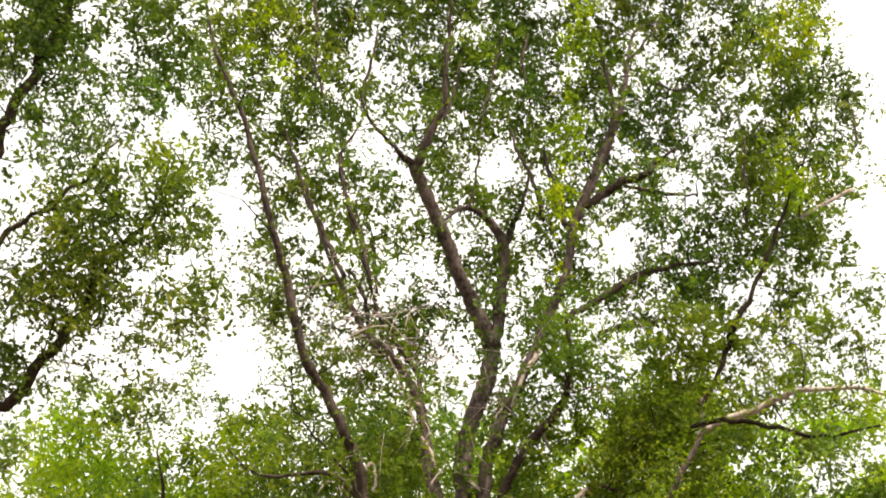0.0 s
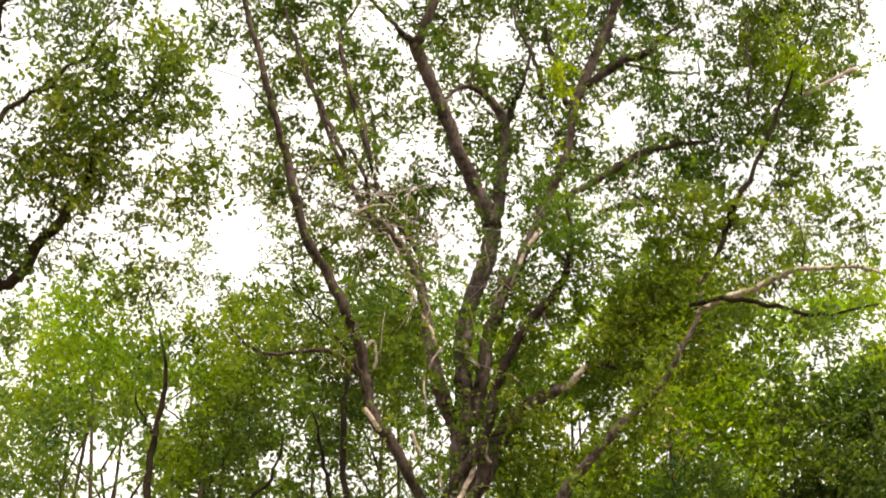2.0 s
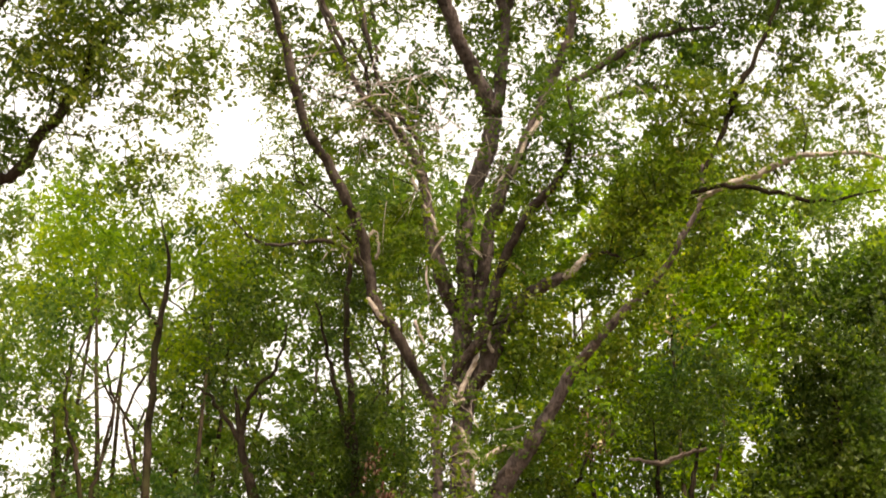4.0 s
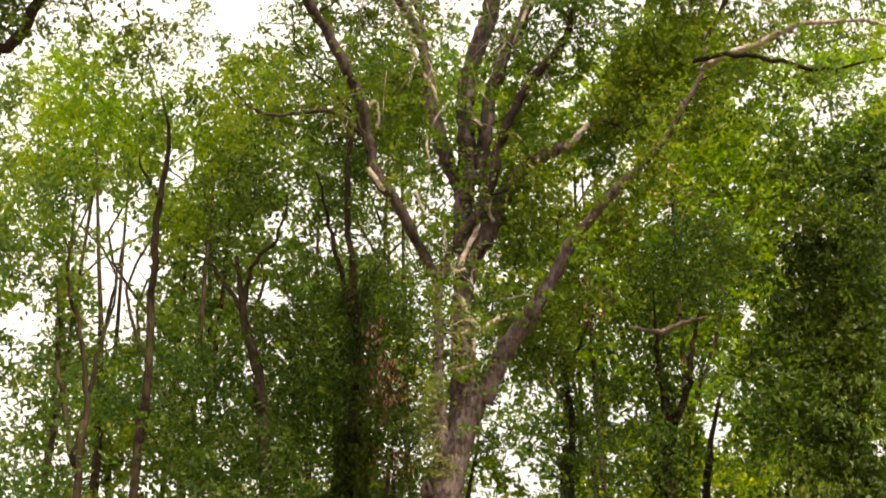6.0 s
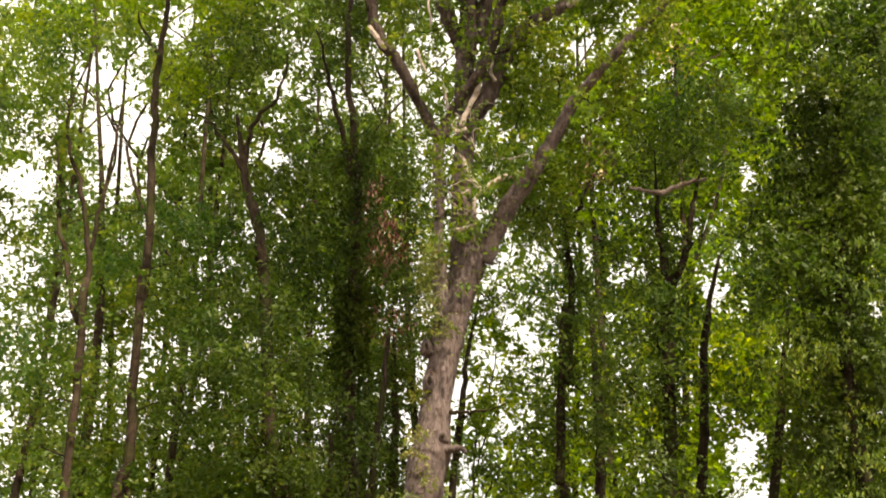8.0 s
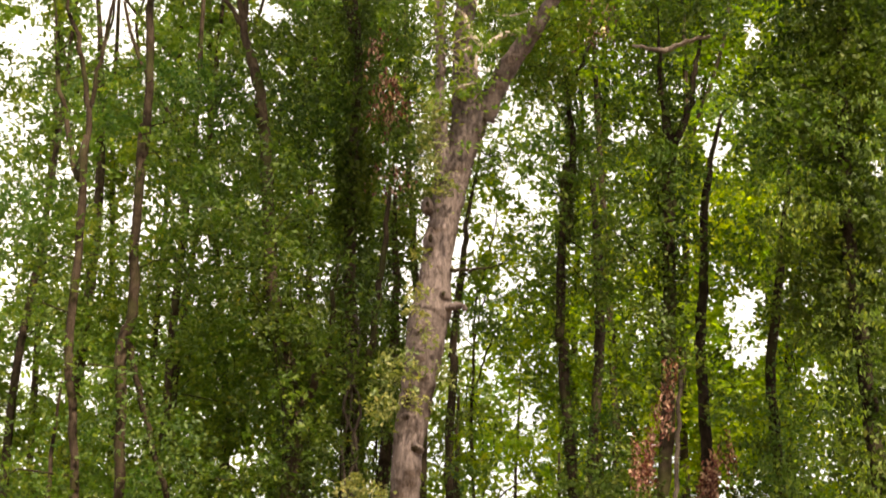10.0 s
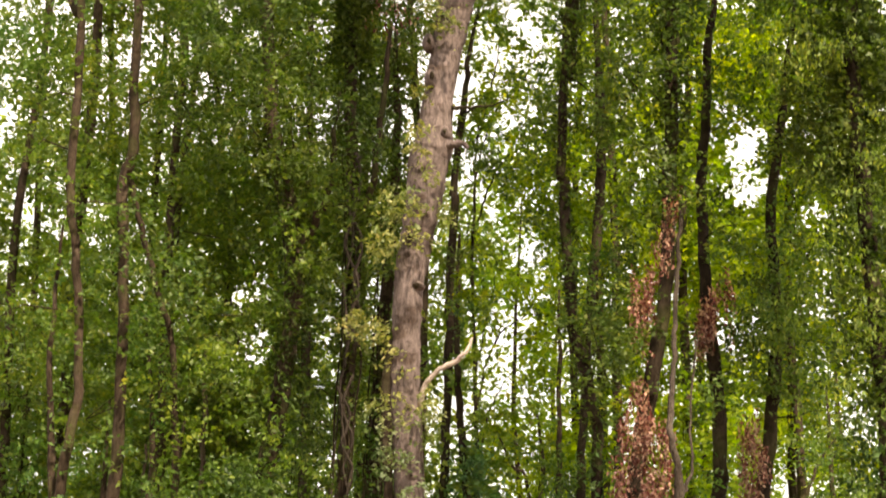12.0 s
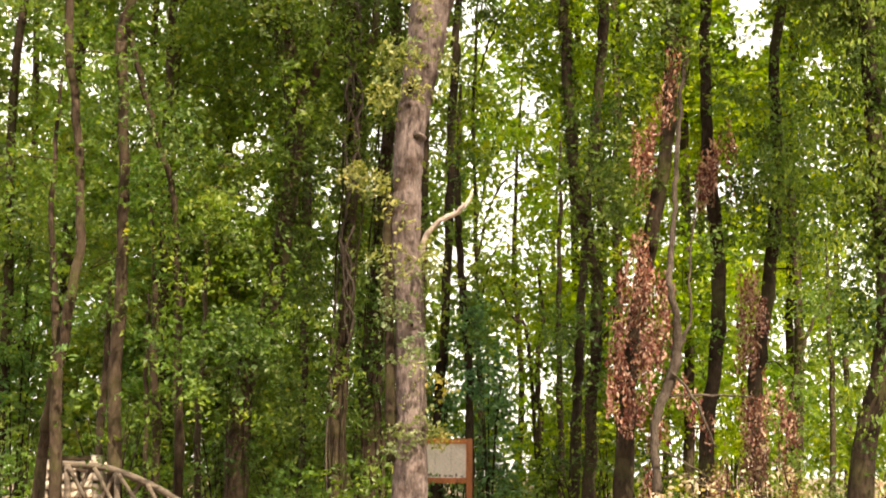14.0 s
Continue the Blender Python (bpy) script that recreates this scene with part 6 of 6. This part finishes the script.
# this top gets its sunlight from the leaf colour
wood_tree([(-7.9, 33, 0), (-7.8, 33, 8), (-7.6, 33, 15), (-8.45, 33, 23.14)], [0.3, 0.25, 0.18, 0.05], (), [(-9.53, 33, 22.97, 1.52, 1.1), (-7.53, 33, 23.48, 1.25, 1.11), (-10.12, 33, 24.82, 0.85, 0.83), (-6.07, 33, 22.83, 0.96, 0.91)], LEAF_BRIGHT, BARK_MID, "slender tree deep in the wood, its top coloured as sunlit", 330, 7.0, 0.15, 44, 0.46, group="far trees of the wood")

# LEAF_BRIGHT and LEAF_SUNNY carry the sunlight of these trees in the colour
LIT = "tree at the far edge of the wood, coloured bright green as sunlit"
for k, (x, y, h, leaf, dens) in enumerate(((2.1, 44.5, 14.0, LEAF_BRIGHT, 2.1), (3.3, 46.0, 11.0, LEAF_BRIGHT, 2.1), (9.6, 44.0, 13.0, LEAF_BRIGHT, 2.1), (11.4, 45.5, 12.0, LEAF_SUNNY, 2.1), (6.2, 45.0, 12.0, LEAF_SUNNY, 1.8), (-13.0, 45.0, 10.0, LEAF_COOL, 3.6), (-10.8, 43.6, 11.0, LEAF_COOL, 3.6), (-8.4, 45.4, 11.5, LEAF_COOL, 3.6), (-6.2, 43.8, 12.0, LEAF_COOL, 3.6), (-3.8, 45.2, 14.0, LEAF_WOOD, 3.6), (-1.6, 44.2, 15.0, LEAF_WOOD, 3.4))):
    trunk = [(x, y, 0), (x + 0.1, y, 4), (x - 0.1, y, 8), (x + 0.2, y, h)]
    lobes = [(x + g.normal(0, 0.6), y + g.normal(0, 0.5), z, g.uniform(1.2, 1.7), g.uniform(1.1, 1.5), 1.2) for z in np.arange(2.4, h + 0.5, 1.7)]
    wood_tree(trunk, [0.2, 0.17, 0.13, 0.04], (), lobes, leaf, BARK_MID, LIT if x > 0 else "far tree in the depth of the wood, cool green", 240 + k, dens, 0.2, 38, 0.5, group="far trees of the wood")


# ---- undergrowth ----
def shrub(x, y, height, width, leaf, label, seed, size=0.1, per_m3=9.0, breaks=()):
    base = foot(x, y)
    bush = thing("shrub", base, label, "shrub", "undergrowth")
    g = np.random.default_rng(seed)
    axes = []
    for n in range(5):
        a = n * 1.256 + g.uniform(0, 0.6)
        tip = (x + math.cos(a) * width * 0.6, y + math.sin(a) * min(width, 1.2) * 0.6, base[2] + height * g.uniform(0.7, 0.95))
        mid = (x + math.cos(a) * width * 0.25, y + math.sin(a) * 0.2, base[2] + height * 0.45)
        axes.append(glide([base, mid, tip], 4))
        tube("stem", [base, mid, tip], [0.02, 0.014, 0.006], BARK_DARK, bush, 6, seed=seed + n)
    lobes = [(x + g.normal(0, width * 0.35), y + g.normal(0, 0.4), base[2] + height * f, width * g.uniform(0.5, 0.75), height * 0.26, 0.8) for f in (0.18, 0.36, 0.5, 0.64, 0.8)]
    crown(bush, lobes, leaf, per_m3, 0.32, 26, size, seed + 40, breaks, name="foliage", limbs=np.vstack(axes), twigs=0.15)


UNDER = "dense green undergrowth bush at the foot of the trees"
for k in range(15):
    shrub(-7.4 + 0.5 * k + 0.2 * math.sin(k * 5.1), 25.5 + 2.4 * math.sin(k * 2.3), 2.2 + 0.7 * math.sin(k * 1.7), 0.95, (LEAF_COOL, LEAF_SUNNY, LEAF_COOL, LEAF_WOOD)[k % 4], UNDER, 500 + k, breaks=ALL_BREAKS)
for k in range(11):
    shrub(2.25 + 0.5 * k, 26.3 + 1.2 * math.sin(k * 2.9), 2.0 + 0.5 * math.sin(k * 1.3), 0.8, (LEAF_SUNNY, LEAF_BRIGHT, LEAF_WOOD)[k % 3], UNDER, 530 + k, breaks=ALL_BREAKS)
for k in range(16):
    shrub(-15 + 2.0 * k, 49 + 2.0 * math.sin(k * 2.1), 4.2 + math.sin(k * 1.9), 1.7, (LEAF_SUNNY, LEAF_WOOD)[k % 2], "tall far undergrowth thicket of green leaves", 560 + k, 0.2, 2.6, ALL_BREAKS)
# the right-hand thickets are made sunlit by leaf colour
for k in range(13):
    x = -9.2 + 1.45 * k
    if not 0.6 < x < 3.4:
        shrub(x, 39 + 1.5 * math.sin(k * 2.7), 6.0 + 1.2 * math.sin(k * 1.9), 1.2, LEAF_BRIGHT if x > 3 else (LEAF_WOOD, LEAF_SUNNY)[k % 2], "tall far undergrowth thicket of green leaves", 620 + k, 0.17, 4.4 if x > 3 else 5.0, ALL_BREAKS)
for k in range(8):
    shrub(-10.3 + 1.0 * k, 32.5 + 1.2 * math.sin(k * 2.2), 7.5 + 1.2 * math.sin(k * 1.3), 0.9, (LEAF_COOL, LEAF_WOOD, LEAF_COOL)[k % 3], "tall thicket of green leaves among slim trunks", 650 + k, 0.13, 8.0, ALL_BREAKS)
shrub(0.88, 29.6, 4.6, 0.46, LEAF_GLOSSY, "dark glossy evergreen bush beside the notice board", 590, 0.12, 44.0)
shrub(0.35, 31.0, 2.4, 0.6, LEAF_GLOSSY, "dark glossy evergreen bush beside the notice board", 593, 0.13, 14.0)
shrub(-0.05, 30.4, 4.2, 0.4, LEAF_GLOSSY, "dark glossy evergreen bush beside the notice board", 595, 0.12, 26.0)
# brighter leaf colours make up for missing sun on these bushes
for k in range(6):
    shrub(1.45 + 0.36 * k, 33.4 + 0.8 * math.sin(k * 2.4), (1.5, 1.7, 2.2, 2.7, 3.3, 3.6)[k], 0.5, (LEAF_BRIGHT, LEAF_BRIGHT, LEAF_SUNNY, LEAF_BRIGHT, LEAF_SUNNY, LEAF_SUNNY)[k], UNDER, 700 + k, 0.11, 26.0)
for k in range(5):
    shrub(2.9 + 0.62 * k, 20.6 + 0.3 * math.sin(k * 2.0), 1.55 + 0.15 * math.sin(k), 0.5, (LEAF_LITTER, LEAF_YELLOW, LEAF_LITTER, LEAF_PALE)[k % 4], "low bush of thin green and browning leaves", 600 + k, 0.075, 16.0)


def vine():
    base = foot(2.82, 20.9)
    v = thing("climbing_vine", base, "thick pale grey bare vine winding up beside the dead ivy", "vine")
    tube("stem", [base, (2.8, 20.9, 1.19), (2.77, 20.9, 1.77), (2.8, 20.9, 2.21), (2.93, 20.9, 2.57), (3.05, 20.9, 2.91), (3.09, 20.9, 3.24), (3.06, 20.9, 3.54), (2.99, 20.9, 3.91), (2.99, 20.9, 4.21), (3.03, 20.9, 4.59), (3.08, 20.9, 5.04), (3.1, 20.9, 5.5), (3.16, 20.9, 6.27), (3.22, 20.9, 6.97)], [0.066, 0.064, 0.058, 0.058, 0.064, 0.073, 0.062, 0.050, 0.044, 0.041, 0.038, 0.035, 0.033, 0.030, 0.024], BARK_PALE, v, 12, 0.1, jitter=0.01)
    tube("branch", [(3.09, 20.9, 3.08), (3.2, 20.9, 3.33), (3.27, 20.9, 3.57), (3.26, 20.9, 4.14), (3.32, 20.9, 4.81), (3.39, 20.9, 5.23)], [0.025, 0.023, 0.02, 0.014, 0.014, 0.011], BARK_PALE, v, 8, 0.1, jitter=0.01)
    tube("branch", [(2.95, 20.8, 2.48), (3.28, 20.8, 2.51), (3.65, 20.8, 2.5), (4.02, 20.8, 2.49)], [0.014, 0.017, 0.014, 0.012], BARK_PALE, v, 8, 0.1, jitter=0.01)
    tube("branch", [(2.99, 20.8, 2.79), (3.25, 20.8, 2.5), (3.42, 20.8, 2.13), (3.55, 20.8, 1.83)], [0.017, 0.020, 0.017, 0.012], BARK_PALE, v, 8, 0.1, jitter=0.01)
    tube("branch", [(2.83, 20.7, 1.78), (3.18, 20.7, 1.61), (3.48, 20.7, 1.41)], [0.012, 0.014, 0.012], BARK_PALE, v, 8, 0.1, jitter=0.01)
    tube("branch", [(2.85, 20.7, 1.44), (3.14, 20.7, 1.47), (3.39, 20.7, 1.34), (3.64, 20.7, 1.28)], [0.012, 0.014, 0.012, 0.009], BARK_PALE, v, 8, 0.1, jitter=0.01)


vine()


# ---- footbridge rail, stone pillar, notice board ----
def round_stone(name, parent, at, r, seed, mat=STONE):
    bm = bmesh.new()
    bmesh.ops.create_icosphere(bm, subdivisions=2, radius=1.0)
    g = np.random.default_rng(seed)
    k = g.uniform(0.75, 1.2, 3)
    for v in bm.verts:
        d = 1 + 0.45 * noise.noise(v.co * 1.3 + Vector((seed * 1.7, 0, 0)))
        v.co = Vector((max(-0.72, min(0.66, v.co.x * d)) * r[0] * k[0], max(-0.7, min(0.7, v.co.y * d)) * r[1] * k[1], max(-0.6, min(0.64, v.co.z * d)) * r[2] * k[2]))
    me = bpy.data.meshes.new(name)
    bm.to_mesh(me)
    bm.free()
    for p in me.polygons:
        p.use_smooth = True
    me.materials.append(mat)
    ob = part(name, me, parent)
    ob.location = Vector(at) - parent.location
    return ob


def box_mesh(name, size, mat, bevel=0.008):
    bm = bmesh.new()
    bmesh.ops.create_cube(bm, size=1.0, matrix=Matrix.Diagonal((*size, 1)))
    bmesh.ops.bevel(bm, geom=bm.edges[:], offset=bevel, segments=2, affect="EDGES")
    me = bpy.data.meshes.new(name)
    bm.to_mesh(me)
    bm.free()
    me.materials.append(mat)
    return me


def stone_pillar(cx, cy, width, top):
    p = thing("stone_pillar", foot(cx, cy), "rough fieldstone pillar at the end of the footbridge", "pillar")
    z0 = p.location.z
    core = part("core", box_mesh("core", (width * 0.8, width * 0.8, top - z0 - 0.08), MORTAR, 0.03), p)
    core.location = (0, 0, (top - z0 - 0.08) / 2)
    n = 0
    q = np.random.default_rng(17)
    z = z0
    while z < top - 0.05:
        tall = q.uniform(0.08, 0.19)
        for side in range(4):
            u = -width * 0.46
            while u < width * 0.42:
                wide = q.choice((0.1, 0.15, 0.2, 0.3))
                c = min(u + wide / 2, width * 0.44)
                depth = width * q.uniform(0.35, 0.46)
                x, y = [(c, -depth), (depth, c), (c, depth), (-depth, c)][side]
                ob = round_stone("stone", p, (cx + x, cy + y, z + tall / 2 + q.normal(0, 0.008)), ((wide * 0.66, 0.12, tall * 0.72) if side % 2 == 0 else (0.12, wide * 0.66, tall * 0.72)), n)
                ob.rotation_euler = tuple(q.normal(0, 0.22, 3))
                u += wide
                n += 1
        z += tall
    slab = part("cap", box_mesh("cap", (width * 0.72, width * 0.86, 0.07), BARK_DARK, 0.02), p, "dark weathered cap slab")
    slab.location = (-0.02, -0.06, top - z0 + 0.05)
    for k, (dx, dz, r) in enumerate(((0.41, 0.01, (0.13, 0.12, 0.13)), (0.47, -0.09, (0.08, 0.1, 0.07)), (-0.34, 0.0, (0.07, 0.09, 0.06)), (-0.42, -0.13, (0.1, 0.09, 0.06)))):
        round_stone("stone", p, (cx + width * dx, cy - 0.42 * width, top + dz), r, 91 + k)


def bridge_rail():
    base = foot(-5.0, 21.8)
    r = thing("rustic_railing", base, "rustic footbridge railing of weathered peeled poles", "railing")
    tube("handrail", [(-5.12, 21.8, 1.57), (-4.83, 21.8, 1.56), (-4.48, 21.8, 1.51), (-4.14, 21.8, 1.39), (-3.83, 21.8, 1.25), (-3.52, 21.8, 1.07), (-3.13, 21.8, 0.81)], [0.047, 0.051, 0.047, 0.051, 0.047, 0.047, 0.039], RAIL_WOOD, r, 12, 0.06)
    for a, b in (((-5.05, 21.75, 1.57), (-5, 21.75, 0.02)), ((-4.39, 21.8, 1.5), (-4.34, 21.8, 0.02)), ((-3.67, 21.8, 1.17), (-3.64, 21.8, 0.02))):
        tube("post", [a, b], [0.043, 0.047], RAIL_WOOD, r, 10, 0.06)
    for a, b in (((-5.02, 21.7, 1.53), (-4.79, 21.7, 1.12)), ((-4.77, 21.9, 1.53), (-4.97, 21.9, 1.06)), ((-4.68, 21.7, 1.53), (-4.37, 21.7, 0.99)), ((-4.43, 21.9, 1.45), (-4.66, 21.9, 0.98)), ((-4.35, 21.7, 1.44), (-4.03, 21.7, 0.99)), ((-4.08, 21.9, 1.35), (-4.33, 21.9, 0.87)), ((-3.95, 21.7, 1.31), (-3.66, 21.7, 0.77))):
        tube("brace", [a, b], [0.031, 0.027], RAIL_WOOD, r, 8, 0.08)
    tube("lower_rail", [(-5.06, 21.8, 0.72), (-4.34, 21.8, 0.69), (-3.65, 21.8, 0.54)], [0.039, 0.039, 0.039], RAIL_WOOD, r, 10, 0.06)


def notice_board():
    y = 28.0
    left, right, top, low = -0.46, 0.48, 2.07, 1.31
    z0 = foot(0.3, y)[2]
    cx, w = (left + right) / 2, right - left
    b = thing("notice_board", (cx, y, z0), "wooden notice board, orange-brown frame, faded pale sheet", "sign")

    def put(name, size, at, mat, label="", bevel=0.008):
        ob = part(name, box_mesh(name, size, mat, bevel), b, label)
        ob.location = (at[0], at[1], at[2] - z0)
        return ob

    for x in (-w / 2, w / 2):
        put("post", (0.1, 0.1, top - z0), (x, 0, z0 + (top - z0) / 2), SIGN_WOOD)
    put("top_bar", (w - 0.104, 0.08, 0.085), (0, 0, top - 0.045), SIGN_WOOD)
    put("bottom_bar", (w - 0.104, 0.08, 0.08), (0, 0, low + 0.03), SIGN_WOOD)
    put("backing", (w - 0.1, 0.02, top - low - 0.14), (0, 0.012, (top + low) / 2), SIGN_WOOD)
    sheet = put("sheet", (w - 0.12, 0.006, top - low - 0.165), (0, -0.003, (top + low) / 2), SIGN_SHEET, "faded pale printed sheet", 0.001)
    for k in range(8):
        tall = (0.03, 0.055, 0.02, 0.045, 0.03)[k % 5]
        put("bar_of_print", (0.035 + 0.02 * (k % 3), 0.003, tall), (-w / 2 + 0.14 + 0.095 * k, -0.009, low + 0.1 + tall / 2), SIGN_INK, "", 0.0008).parent = sheet
    for k in range(2):
        put("bar_of_print", (0.006, 0.003, 0.42), (-w / 2 + 0.34 + 0.28 * k, -0.009, (top + low) / 2 + 0.03), SIGN_INK, "", 0.0008).parent = sheet
    for bar in sheet.children:
        bar.location = bar.location - sheet.location


stone_pillar(-5.15, 22.8, 0.9, 1.6)
bridge_rail()
notice_board()


# ---- the woods far behind: one mass of foliage ----
def far_woods():
    g = np.random.default_rng(91)
    n = 900
    x = g.uniform(-24, 24, n)
    y = g.uniform(58, 66, n)
    z = 1.0 + 19.0 * g.random(n) ** 0.85
    c = np.stack([x, y, z], 1)
    c = c[~inside_view_break(c, ALL_BREAKS, 0.2)]
    p, face = leaves_round(c, 1.5, 80, 92)
    v, f = leaf_arrays(p[p[:, 2] > 0.9], 0.34, 93, face=face[p[:, 2] > 0.9])
    # sunlit look comes from the LEAF_SUNNY colour
    tagged(new("far_woods", mesh_from("far_woods", v, f, LEAF_SUNNY)), "hazy mass of foliage far behind the wood, in a sunlit leaf colour", "woods", kind="stuff")



def surrounding_woods():
    """An unseen ring of foliage beside and behind the viewer, added to block low sky light."""
    g = np.random.default_rng(95)
    n = 1700
    turn, reach = np.radians(g.uniform(72, 288, n)), g.uniform(15, 21, n)
    c = np.stack([reach * np.sin(turn), 4 + reach * np.cos(turn), 0.5 + 15.5 * g.random(n) ** 0.9], 1)
    p, face = leaves_round(c, 1.3, 34, 96)
    p, face = p[p[:, 2] > 0.1], face[p[:, 2] > 0.1]
    v, f = leaf_arrays(p, 0.38, 97, face=face)
    tagged(new("surrounding_woods", mesh_from("surrounding_woods", v, f, LEAF_WOOD)), "unseen green wood round the clearing, added to block low sky light", "woods", kind="stuff")


far_woods()

surrounding_woods()
